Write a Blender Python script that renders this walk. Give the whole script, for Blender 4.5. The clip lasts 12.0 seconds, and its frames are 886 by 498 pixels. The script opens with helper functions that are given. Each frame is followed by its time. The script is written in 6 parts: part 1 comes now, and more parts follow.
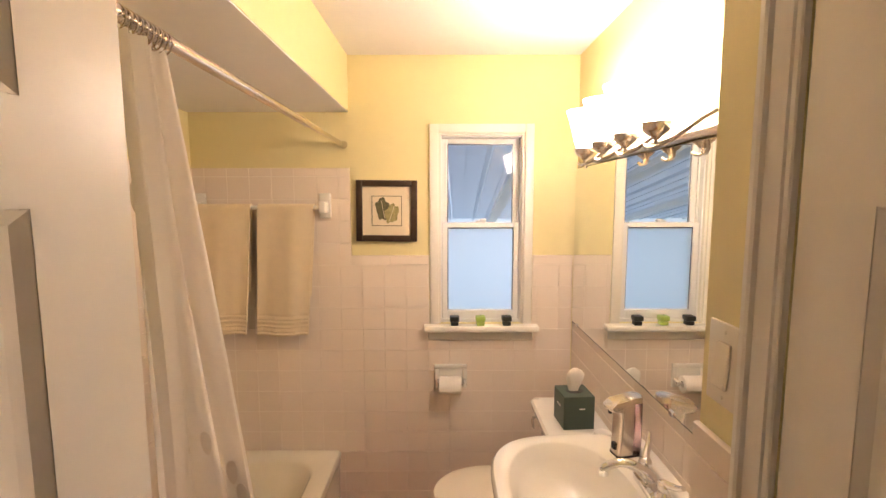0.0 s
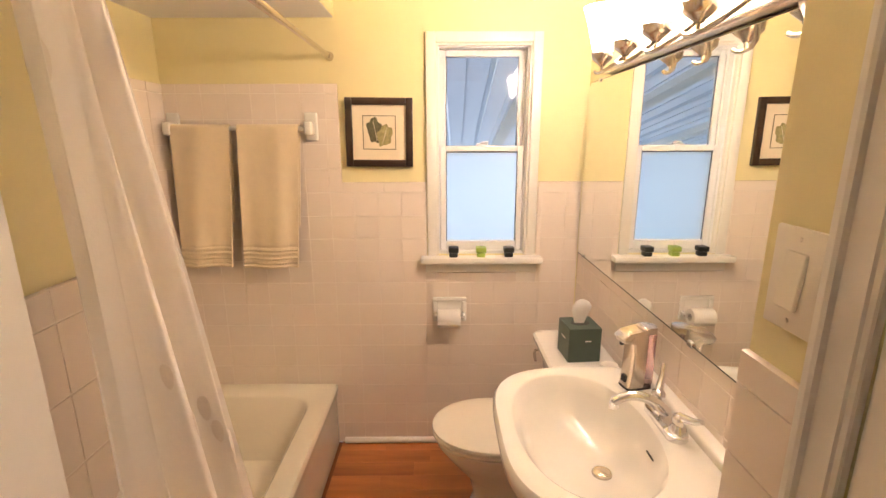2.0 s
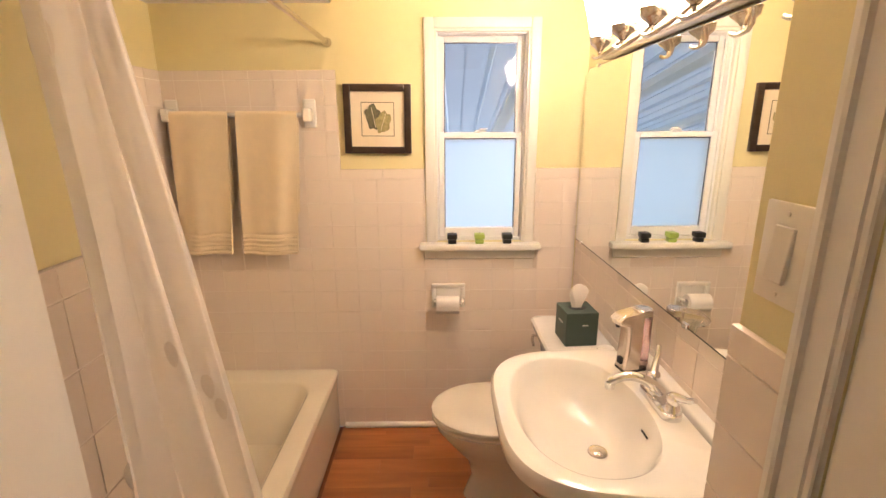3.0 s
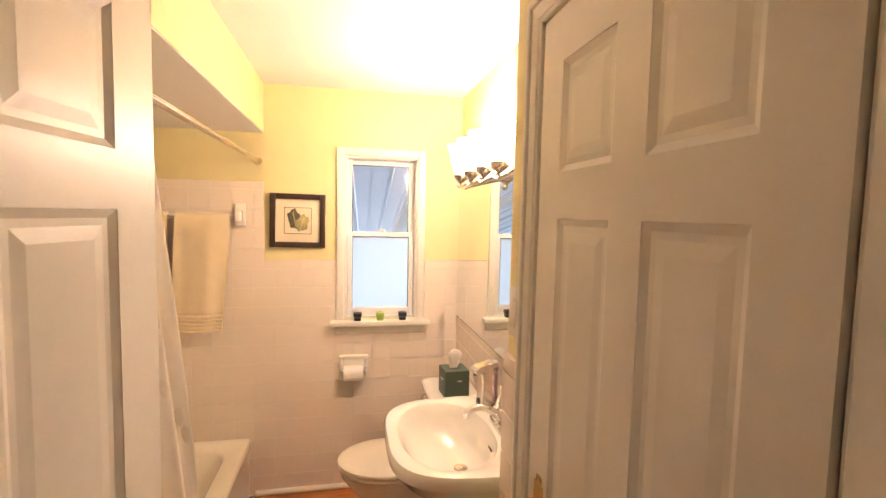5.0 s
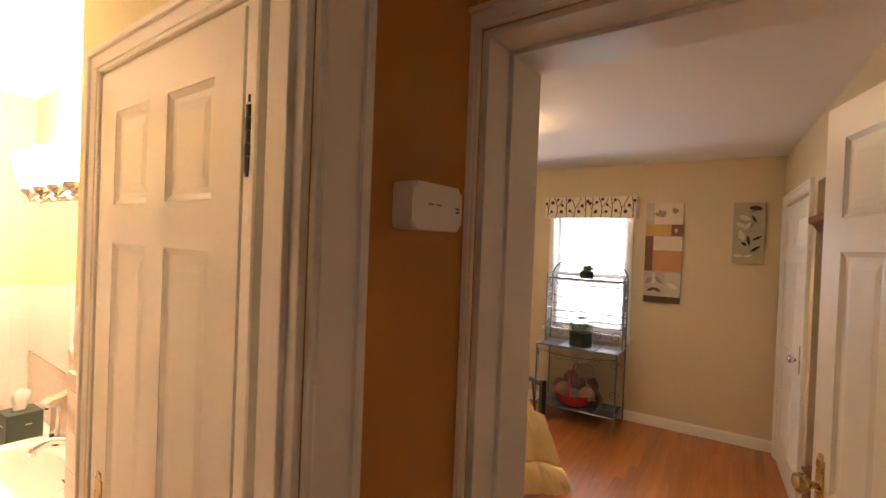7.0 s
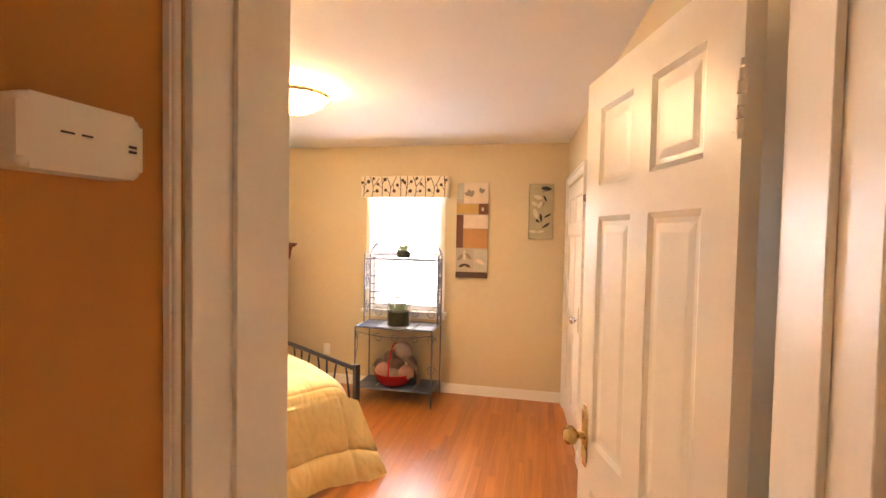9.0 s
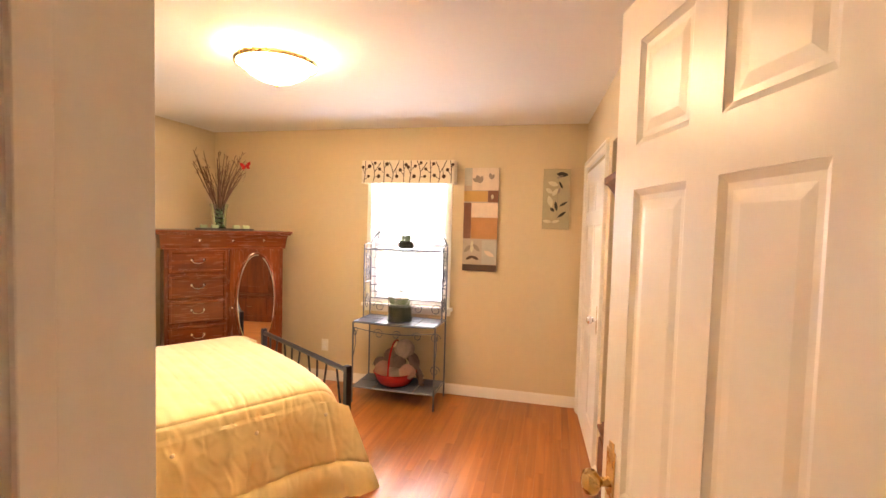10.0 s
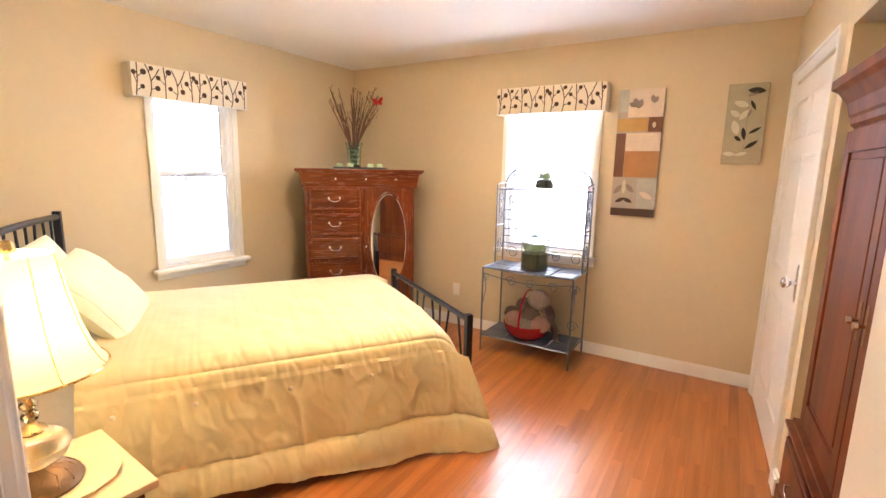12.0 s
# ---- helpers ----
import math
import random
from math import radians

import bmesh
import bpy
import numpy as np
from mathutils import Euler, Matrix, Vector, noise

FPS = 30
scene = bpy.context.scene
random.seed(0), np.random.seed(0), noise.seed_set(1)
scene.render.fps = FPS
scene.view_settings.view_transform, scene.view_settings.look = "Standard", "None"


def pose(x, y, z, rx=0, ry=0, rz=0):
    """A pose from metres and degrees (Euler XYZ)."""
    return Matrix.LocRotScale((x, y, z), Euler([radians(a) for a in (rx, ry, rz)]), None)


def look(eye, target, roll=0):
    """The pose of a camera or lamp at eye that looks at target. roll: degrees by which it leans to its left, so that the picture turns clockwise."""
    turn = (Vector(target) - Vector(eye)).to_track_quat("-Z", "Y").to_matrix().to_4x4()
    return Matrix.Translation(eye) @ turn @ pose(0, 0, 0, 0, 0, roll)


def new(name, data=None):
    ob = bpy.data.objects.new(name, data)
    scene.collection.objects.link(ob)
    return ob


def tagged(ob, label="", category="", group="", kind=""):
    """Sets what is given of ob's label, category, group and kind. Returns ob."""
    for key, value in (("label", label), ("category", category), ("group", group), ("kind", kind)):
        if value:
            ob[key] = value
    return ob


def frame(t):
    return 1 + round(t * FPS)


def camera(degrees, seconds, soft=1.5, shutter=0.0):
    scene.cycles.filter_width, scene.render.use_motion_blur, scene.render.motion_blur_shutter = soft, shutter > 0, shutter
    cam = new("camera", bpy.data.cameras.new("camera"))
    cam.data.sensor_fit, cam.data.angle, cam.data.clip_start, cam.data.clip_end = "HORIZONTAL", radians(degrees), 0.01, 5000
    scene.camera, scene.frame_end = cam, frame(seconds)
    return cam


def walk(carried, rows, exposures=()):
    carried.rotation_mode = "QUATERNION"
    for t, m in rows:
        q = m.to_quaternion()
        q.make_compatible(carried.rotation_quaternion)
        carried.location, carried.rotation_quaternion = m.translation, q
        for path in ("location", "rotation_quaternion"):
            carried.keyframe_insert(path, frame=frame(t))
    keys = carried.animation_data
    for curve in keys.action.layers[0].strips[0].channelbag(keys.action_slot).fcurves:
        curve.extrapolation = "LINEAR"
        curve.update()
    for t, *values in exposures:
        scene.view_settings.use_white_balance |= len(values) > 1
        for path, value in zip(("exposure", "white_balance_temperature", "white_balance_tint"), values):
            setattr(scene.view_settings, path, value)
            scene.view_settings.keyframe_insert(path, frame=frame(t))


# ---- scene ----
cam = camera(87.6, 12.0)
PATH = [
    (0, (0.104, 0.084, 1.592), (0.109, 2.072, 1.38), -0.1),
    (0.5, (0.103, 0.134, 1.574), (0.105, 2.113, 1.29), -0.1),
    (1, (0.107, 0.174, 1.552), (0.12, 2.144, 1.207), -0.1),
    (1.5, (0.107, 0.204, 1.53), (0.124, 2.163, 1.123), -0.2),
    (2, (0.104, 0.224, 1.514), (0.116, 2.169, 1.048), -0.2),
    (2.5, (0.103, 0.234, 1.498), (0.115, 2.166, 0.981), -0.3),
    (4.5, (0.117, -0.149, 1.55), (0.304, 1.822, 1.266), 0.6),
    (5, (0.112, -0.325, 1.587), (0.513, 1.629, 1.441), 1.3),
    (5.5, (0.096, -0.47, 1.612), (0.814, 1.396, 1.548), 1.8),
    (6, (0.088, -0.593, 1.613), (1.137, 1.11, 1.579), 2.1),
    (6.5, (0.096, -0.682, 1.615), (1.452, 0.788, 1.589), 2.2),
    (7, (0.109, -0.734, 1.613), (1.716, 0.457, 1.591), 2.2),
    (7.5, (0.098, -0.791, 1.602), (1.843, 0.187, 1.592), 1.9),
    (7.7, (0.094, -0.812, 1.598), (1.873, 0.103, 1.589), 1.8),
    (9.3, (0.435, -0.772, 1.576), (2.365, -0.252, 1.497), 1.1),
    (9.5, (0.501, -0.763, 1.577), (2.43, -0.24, 1.491), 1.1),
    (10, (0.686, -0.768, 1.546), (2.59, -0.164, 1.446), 1.6),
    (10.5, (0.828, -0.717, 1.526), (2.684, 0.013, 1.378), 2.1),
    (11, (0.934, -0.709, 1.495), (2.712, 0.182, 1.286), 1.9),
    (11.5, (0.997, -0.704, 1.491), (2.677, 0.345, 1.212), 1.4),
    (12, (1.065, -0.706, 1.474), (2.668, 0.44, 1.131), 1.2),
]
walk(cam, [(t, look(eye, target, roll)) for t, eye, target, roll in PATH],
     exposures=[(0, -0.60, 6250, 14), (1.5, -0.40, 6250, 14), (2.5, -0.32, 6250, 14), (4.5, -0.26, 6500, 15), (5.5, -0.10, 6850, 18), (6.5, 0.14, 7050, 20), (7, 0.56, 7350, 21), (7.5, 1.0, 7650, 22), (7.7, 1.14, 7750, 23), (9.3, 1.76, 8050, 23), (10.5, 1.76, 7300, 21), (12, 1.78, 6250, 17)])

# ---- world, sun, lamps ----
world = bpy.data.worlds.new("world")
scene.world = world
world.use_nodes = True
wn = world.node_tree
sky = wn.nodes.new("ShaderNodeTexSky")
sky.sky_type = "NISHITA"
sky.sun_disc = False
sky.sun_elevation, sky.sun_rotation = radians(35), radians(120)
wn.links.new(sky.outputs[0], wn.nodes["Background"].inputs[0])
wn.nodes["Background"].inputs[1].default_value = 0.15

sun = new("sun", bpy.data.lights.new("sun", "SUN"))
sun.data.energy, sun.data.angle, sun.data.color = 1.2, radians(12), (1.0, 0.95, 0.88)
sun.matrix_world = look((0, 0, 8), (-4.1, -2.4, 4.7))


def area_lamp(name, m, w, h, watts, color):
    d = bpy.data.lights.new(name, "AREA")
    d.shape, d.size, d.size_y, d.energy, d.color = "RECTANGLE", w, h, watts, color
    ob = new(name, d)
    ob.matrix_world = m
    return ob


def point_lamp(name, place, watts, color, radius=0.04):
    d = bpy.data.lights.new(name, "POINT")
    d.energy, d.color, d.shadow_soft_size = watts, color, radius
    ob = new(name, d)
    ob.location = place
    return ob


WARM = (1.0, 0.80, 0.54)
SKYLIGHT = (0.72, 0.84, 1.0)
area_lamp("sky_light_bedroom_far", look((4.83, 0.85, 1.42), (2.0, 0.7, 0.9)), 0.66, 1.1, 13, SKYLIGHT)
LIGHT_Y = (1.80, 1.61, 1.42, 1.23)
point_lamp("table_bulb_light", (1.355, 0.86, 1.06), 4.6, WARM, 0.04)

# ---- materials ----


def material(name, color, rough=0.5, metal=0.0, var=0.06, scale=6.0, bump=0.0, bump_scale=80.0, spec=0.5,
             piece=0.0, coat=0.0, trans=0.0, emit=0.0, alpha=1.0, sheen=0.0):
    """A surface with two scales of tone variation, fine relief and, for loose pieces, a tone for each."""
    m = bpy.data.materials.new(name)
    m.use_nodes = True
    nt = m.node_tree
    b = nt.nodes["Principled BSDF"]
    L = nt.links.new
    tc = nt.nodes.new("ShaderNodeTexCoord")
    n1 = nt.nodes.new("ShaderNodeTexNoise")
    n1.inputs["Scale"].default_value, n1.inputs["Detail"].default_value = scale, 5
    n2 = nt.nodes.new("ShaderNodeTexNoise")
    n2.inputs["Scale"].default_value, n2.inputs["Detail"].default_value = scale * 9, 4
    L(tc.outputs["Object"], n1.inputs["Vector"])
    L(tc.outputs["Object"], n2.inputs["Vector"])
    add = nt.nodes.new("ShaderNodeMath")
    add.operation = "ADD"
    L(n1.outputs["Fac"], add.inputs[0])
    L(n2.outputs["Fac"], add.inputs[1])
    last = add
    if piece:
        oi = nt.nodes.new("ShaderNodeObjectInfo")
        mu = nt.nodes.new("ShaderNodeMath")
        mu.operation = "MULTIPLY_ADD"
        L(oi.outputs["Random"], mu.inputs[0])
        mu.inputs[1].default_value = piece / max(var, 1e-3)
        L(add.outputs[0], mu.inputs[2])
        last = mu
    mr = nt.nodes.new("ShaderNodeMapRange")
    mr.clamp = False
    mr.inputs["From Min"].default_value, mr.inputs["From Max"].default_value = 0.5, 1.5
    mr.inputs["To Min"].default_value, mr.inputs["To Max"].default_value = 1 - var, 1 + var
    L(last.outputs[0], mr.inputs["Value"])
    hv = nt.nodes.new("ShaderNodeHueSaturation")
    hv.inputs["Color"].default_value = (*color, 1)
    L(mr.outputs[0], hv.inputs["Value"])
    L(hv.outputs[0], b.inputs["Base Color"])
    rr = nt.nodes.new("ShaderNodeMapRange")
    rr.inputs["To Min"].default_value, rr.inputs["To Max"].default_value = max(rough - 0.08, 0.02), min(rough + 0.08, 1)
    L(n1.outputs["Fac"], rr.inputs["Value"])
    L(rr.outputs[0], b.inputs["Roughness"])
    b.inputs["Metallic"].default_value = metal
    b.inputs["Specular IOR Level"].default_value = spec
    b.inputs["Coat Weight"].default_value = coat
    b.inputs["Coat Roughness"].default_value = 0.12
    b.inputs["Transmission Weight"].default_value = trans
    b.inputs["Alpha"].default_value = alpha
    b.inputs["Sheen Weight"].default_value = sheen
    if emit:
        b.inputs["Emission Color"].default_value = (*color, 1)
        b.inputs["Emission Strength"].default_value = emit
    if bump:
        n3 = nt.nodes.new("ShaderNodeTexNoise")
        n3.inputs["Scale"].default_value, n3.inputs["Detail"].default_value = bump_scale, 3
        L(tc.outputs["Object"], n3.inputs["Vector"])
        bp = nt.nodes.new("ShaderNodeBump")
        bp.inputs["Strength"].default_value, bp.inputs["Distance"].default_value = bump, 0.004
        L(n3.outputs["Fac"], bp.inputs["Height"])
        L(bp.outputs[0], b.inputs["Normal"])
    return m


def wood(name, dark, light, rough=0.35, grain=(1.2, 26, 26), piece=0.0, coat=0.3, seed=0.0):
    """Wood with stretched grain along the piece's first axis, and streaks."""
    m = bpy.data.materials.new(name)
    m.use_nodes = True
    nt = m.node_tree
    b = nt.nodes["Principled BSDF"]
    L = nt.links.new
    tc = nt.nodes.new("ShaderNodeTexCoord")
    mp = nt.nodes.new("ShaderNodeMapping")
    mp.inputs["Scale"].default_value = grain
    mp.inputs["Location"].default_value = (seed, seed * 2, seed)
    L(tc.outputs["Object"], mp.inputs["Vector"])
    oi = nt.nodes.new("ShaderNodeObjectInfo")
    off = nt.nodes.new("ShaderNodeVectorMath")
    off.operation = "ADD"
    L(mp.outputs[0], off.inputs[0])
    if piece:
        k = nt.nodes.new("ShaderNodeMath")
        k.operation = "MULTIPLY"
        k.inputs[1].default_value = 40
        L(oi.outputs["Random"], k.inputs[0])
        L(k.outputs[0], off.inputs[1])
    n1 = nt.nodes.new("ShaderNodeTexNoise")
    n1.inputs["Scale"].default_value, n1.inputs["Detail"].default_value, n1.inputs["Distortion"].default_value = 1.0, 6, 0.6
    n2 = nt.nodes.new("ShaderNodeTexNoise")
    n2.inputs["Scale"].default_value, n2.inputs["Detail"].default_value = 5.0, 5
    L(off.outputs[0], n1.inputs["Vector"])
    L(off.outputs[0], n2.inputs["Vector"])
    mx = nt.nodes.new("ShaderNodeMath")
    mx.operation = "MULTIPLY_ADD"
    L(n2.outputs["Fac"], mx.inputs[0])
    mx.inputs[1].default_value = 0.22
    L(n1.outputs["Fac"], mx.inputs[2])
    last = mx
    if piece:
        pm = nt.nodes.new("ShaderNodeMath")
        pm.operation = "MULTIPLY_ADD"
        L(oi.outputs["Random"], pm.inputs[0])
        pm.inputs[1].default_value = piece
        L(mx.outputs[0], pm.inputs[2])
        last = pm
    cr = nt.nodes.new("ShaderNodeValToRGB")
    cr.color_ramp.elements[0].position, cr.color_ramp.elements[1].position = 0.36, 0.88 + piece * 0.5
    cr.color_ramp.elements[0].color, cr.color_ramp.elements[1].color = (*dark, 1), (*light, 1)
    L(last.outputs[0], cr.inputs["Fac"])
    L(cr.outputs[0], b.inputs["Base Color"])
    rr = nt.nodes.new("ShaderNodeMapRange")
    rr.inputs["To Min"].default_value, rr.inputs["To Max"].default_value = rough - 0.06, rough + 0.1
    L(n2.outputs["Fac"], rr.inputs["Value"])
    L(rr.outputs[0], b.inputs["Roughness"])
    b.inputs["Coat Weight"].default_value, b.inputs["Coat Roughness"].default_value = coat, 0.15
    bp = nt.nodes.new("ShaderNodeBump")
    bp.inputs["Strength"].default_value, bp.inputs["Distance"].default_value = 0.03, 0.001
    L(n2.outputs["Fac"], bp.inputs["Height"])
    L(bp.outputs[0], b.inputs["Normal"])
    return m


def glass(name, color=(1, 1, 1), rough=0.0):
    m = bpy.data.materials.new(name)
    m.use_nodes = True
    b = m.node_tree.nodes["Principled BSDF"]
    b.inputs["Base Color"].default_value = (*color, 1)
    b.inputs["Roughness"].default_value = rough
    b.inputs["Transmission Weight"].default_value = 1.0
    b.inputs["IOR"].default_value = 1.45
    return m


M = {}
M["bath_paint"] = material("yellow_green_wall_paint", (0.785, 0.70, 0.385), 0.55, var=0.03, scale=2, bump=0.06, bump_scale=220)
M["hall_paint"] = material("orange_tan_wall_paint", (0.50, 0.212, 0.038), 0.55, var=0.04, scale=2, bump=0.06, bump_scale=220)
M["bed_paint"] = material("tan_wall_paint", (0.655, 0.54, 0.345), 0.6, var=0.03, scale=2, bump=0.06, bump_scale=220)
M["ceiling"] = material("white_ceiling_paint", (0.86, 0.84, 0.81), 0.8, var=0.02, scale=3, bump=0.08, bump_scale=160)
M["trim"] = material("white_trim_paint", (0.84, 0.81, 0.74), 0.35, var=0.025, scale=5, bump=0.04, bump_scale=60)
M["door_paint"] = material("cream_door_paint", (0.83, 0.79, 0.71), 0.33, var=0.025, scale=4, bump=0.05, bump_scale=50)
M["vinyl"] = material("white_window_vinyl", (0.84, 0.84, 0.84), 0.3, var=0.02)
M["tile"] = material("pinkish_white_glazed_tile", (0.84, 0.74, 0.645), 0.16, var=0.012, scale=9, piece=0.006, bump=0.03, bump_scale=25)
M["grout"] = material("pale_grout", (0.87, 0.79, 0.70), 0.8, var=0.04, scale=30)
M["porcelain"] = material("white_porcelain", (0.84, 0.81, 0.75), 0.08, var=0.015, coat=0.5)
M["tub"] = material("cream_tub_enamel", (0.80, 0.74, 0.60), 0.14, var=0.02, coat=0.4)
M["seat"] = material("bone_toilet_seat", (0.80, 0.74, 0.63), 0.2, var=0.015)
M["chrome"] = material("polished_chrome", (0.80, 0.80, 0.82), 0.08, metal=1, var=0.02)
M["nickel"] = material("brushed_nickel", (0.62, 0.56, 0.50), 0.24, metal=1, var=0.04, scale=20)
M["satin"] = material("satin_nickel", (0.80, 0.73, 0.63), 0.42, metal=1, var=0.04, scale=20)
M["brass"] = material("aged_brass", (0.62, 0.45, 0.20), 0.28, metal=1, var=0.08, scale=30)
M["bronze"] = material("carved_bronze", (0.20, 0.115, 0.05), 0.42, metal=0.7, var=0.35, scale=45, bump=0.5, bump_scale=90)
M["iron"] = material("dark_iron", (0.035, 0.035, 0.045), 0.4, metal=0.6, var=0.1, scale=30)
M["rack"] = material("dark_grey_wire", (0.17, 0.19, 0.23), 0.35, metal=0.8, var=0.1, scale=40)
M["black"] = material("matt_black", (0.015, 0.014, 0.014), 0.4)
M["towel"] = material("pale_yellow_terry", (0.88, 0.74, 0.51), 0.95, var=0.06, scale=25, bump=0.9, bump_scale=420, sheen=0.4)
M["curtain"] = material("cream_shower_curtain", (0.94, 0.91, 0.87), 0.75, var=0.03, scale=10, bump=0.15, bump_scale=300)
M["sprig"] = material("faded_leaf_print", (0.87, 0.82, 0.76), 0.85, var=0.1, scale=30)
M["frame_wood"] = wood("dark_brown_frame_wood", (0.018, 0.009, 0.006), (0.05, 0.024, 0.014), 0.3)
M["mat"] = material("cream_mat_board", (0.80, 0.70, 0.52), 0.9, var=0.02)
M["ink"] = material("dark_olive_print", (0.13, 0.12, 0.065), 0.9, var=0.75, scale=75)
M["ink2"] = material("ochre_print", (0.34, 0.30, 0.13), 0.9, var=0.7, scale=75)
M["paper"] = material("white_tissue_paper", (0.86, 0.82, 0.76), 0.95, var=0.03, scale=30, bump=0.3, bump_scale=200)
M["green_box"] = material("dark_green_card", (0.055, 0.085, 0.065), 0.45, var=0.06)
M["candle_black"] = material("black_wax", (0.02, 0.022, 0.02), 0.35)
M["candle_green"] = material("lime_green_wax", (0.36, 0.50, 0.10), 0.4)
M["switch"] = material("ivory_switch_plastic", (0.82, 0.77, 0.66), 0.3, var=0.01)
M["mirror"] = material("silvered_mirror", (0.90, 0.92, 0.90), 0.01, metal=1, var=0.0)
M["mirror"].node_tree.nodes["Principled BSDF"].inputs["Roughness"].default_value = 0.0
for lk in list(M["mirror"].node_tree.links):
    if lk.to_socket.name == "Roughness":
        M["mirror"].node_tree.links.remove(lk)
M["glass"] = glass("clear_glass")
M["glass_green"] = glass("green_tinted_glass", (0.80, 0.92, 0.82), 0.02)
M["amber"] = glass("pale_amber_ribbed_glass", (1.0, 0.92, 0.74), 0.28)
M["frosted"] = glass("frosted_glass", (0.93, 0.97, 1.0), 0.55)
M["lit_glass"] = material("lit_white_glass_shade", (1.0, 0.785, 0.62), 0.4, emit=70.0, var=0.0)
M["lit_glass"].node_tree.nodes["Principled BSDF"].inputs["Base Color"].default_value = (0.9, 0.85, 0.75, 1)
M["lit_bowl"] = material("lit_ceiling_bowl_glass", (1.0, 0.79, 0.53), 0.4, emit=31.0, var=0.0)
M["awning"] = material("blue_grey_ribbed_panel", (0.66, 0.74, 0.82), 0.45, var=0.06, scale=3)
M["lampshade"] = material("cream_fabric_lampshade", (0.86, 0.80, 0.62), 0.9, var=0.02)
nt = M["lampshade"].node_tree
tl, mixer = nt.nodes.new("ShaderNodeBsdfTranslucent"), nt.nodes.new("ShaderNodeMixShader")
tl.inputs["Color"].default_value = (0.96, 0.88, 0.64, 1)
mixer.inputs[0].default_value = 0.6
nt.links.new(nt.nodes["Principled BSDF"].outputs[0], mixer.inputs[1])
nt.links.new(tl.outputs[0], mixer.inputs[2])
nt.links.new(mixer.outputs[0], nt.nodes["Material Output"].inputs[0])
nt = M["awning"].node_tree
tl, mixer = nt.nodes.new("ShaderNodeBsdfTranslucent"), nt.nodes.new("ShaderNodeMixShader")
tl.inputs["Color"].default_value = (0.94, 0.96, 0.98, 1)
mixer.inputs[0].default_value = 0.8
nt.links.new(nt.nodes["Principled BSDF"].outputs[0], mixer.inputs[1])
nt.links.new(tl.outputs[0], mixer.inputs[2])
nt.links.new(mixer.outputs[0], nt.nodes["Material Output"].inputs[0])
nt = M["sprig"].node_tree
tl, mixer = nt.nodes.new("ShaderNodeBsdfTranslucent"), nt.nodes.new("ShaderNodeMixShader")
tl.inputs["Color"].default_value = (0.86, 0.81, 0.74, 1)
mixer.inputs[0].default_value = 0.42
nt.links.new(nt.nodes["Principled BSDF"].outputs[0], mixer.inputs[1])
nt.links.new(tl.outputs[0], mixer.inputs[2])
nt.links.new(mixer.outputs[0], nt.nodes["Material Output"].inputs[0])
nt = M["curtain"].node_tree
tl, mixer = nt.nodes.new("ShaderNodeBsdfTranslucent"), nt.nodes.new("ShaderNodeMixShader")
tl.inputs["Color"].default_value = (0.92, 0.88, 0.82, 1)
mixer.inputs[0].default_value = 0.42
nt.links.new(nt.nodes["Principled BSDF"].outputs[0], mixer.inputs[1])
nt.links.new(tl.outputs[0], mixer.inputs[2])
nt.links.new(mixer.outputs[0], nt.nodes["Material Output"].inputs[0])
M["bath_floor"] = wood("orange_brown_laminate", (0.22, 0.065, 0.018), (0.50, 0.19, 0.055), 0.3, (1.5, 14, 14), piece=0.25, coat=0.2)
M["oak"] = wood("orange_red_oak_floor", (0.25, 0.074, 0.016), (0.48, 0.172, 0.043), 0.29, (1.2, 22, 22), piece=0.32, coat=0.10)
M["gap"] = material("dark_floor_gap", (0.17, 0.055, 0.016), 0.7)
M["cherry"] = wood("cherry_stained_wood", (0.100, 0.021, 0.006), (0.205, 0.049, 0.013), 0.24, (14, 14, 1.6), coat=0.1)
M["cherry_h"] = wood("cherry_stained_wood_lying", (0.100, 0.021, 0.006), (0.205, 0.049, 0.013), 0.24, (1.6, 14, 14), coat=0.1)
M["mahogany"] = wood("dark_mahogany_wood", (0.072, 0.014, 0.004), (0.20, 0.052, 0.013), 0.42, (11, 11, 1.3), coat=0.0)
M["mahogany"].node_tree.nodes["Principled BSDF"].inputs["Specular IOR Level"].default_value = 0.25
M["quilt"] = material("yellow_cotton_comforter", (0.77, 0.635, 0.315), 0.66, var=0.035, scale=5, bump=0.12, bump_scale=22, sheen=0.3)
M["pillow"] = material("pale_green_pillowcase", (0.80, 0.80, 0.60), 0.8, var=0.03, scale=8, bump=0.3, bump_scale=30)
M["mattress"] = material("white_mattress_cover", (0.75, 0.72, 0.65), 0.9)
M["kraft"] = material("tan_nightstand_cloth", (0.66, 0.47, 0.24), 0.7, var=0.05, scale=12, bump=0.1, bump_scale=60)
M["valance"] = material("cream_valance_cotton", (0.78, 0.70, 0.57), 0.9, var=0.04, scale=40, bump=0.3, bump_scale=300)
M["twig_print"] = material("dark_brown_twig_print", (0.075, 0.042, 0.028), 0.9)
M["twig"] = material("brown_twig_bark", (0.13, 0.060, 0.032), 0.85, var=0.25, scale=40, bump=0.6, bump_scale=120)
M["red"] = material("red_enamel", (0.42, 0.015, 0.018), 0.25, coat=0.4)
M["yarn"] = material("taupe_yarn", (0.15, 0.10, 0.078), 0.95, var=0.3, scale=40, bump=1.0, bump_scale=160)
M["yarn_pink"] = material("dusty_pink_yarn", (0.38, 0.21, 0.165), 0.95, var=0.2, scale=40, bump=1.0, bump_scale=160)
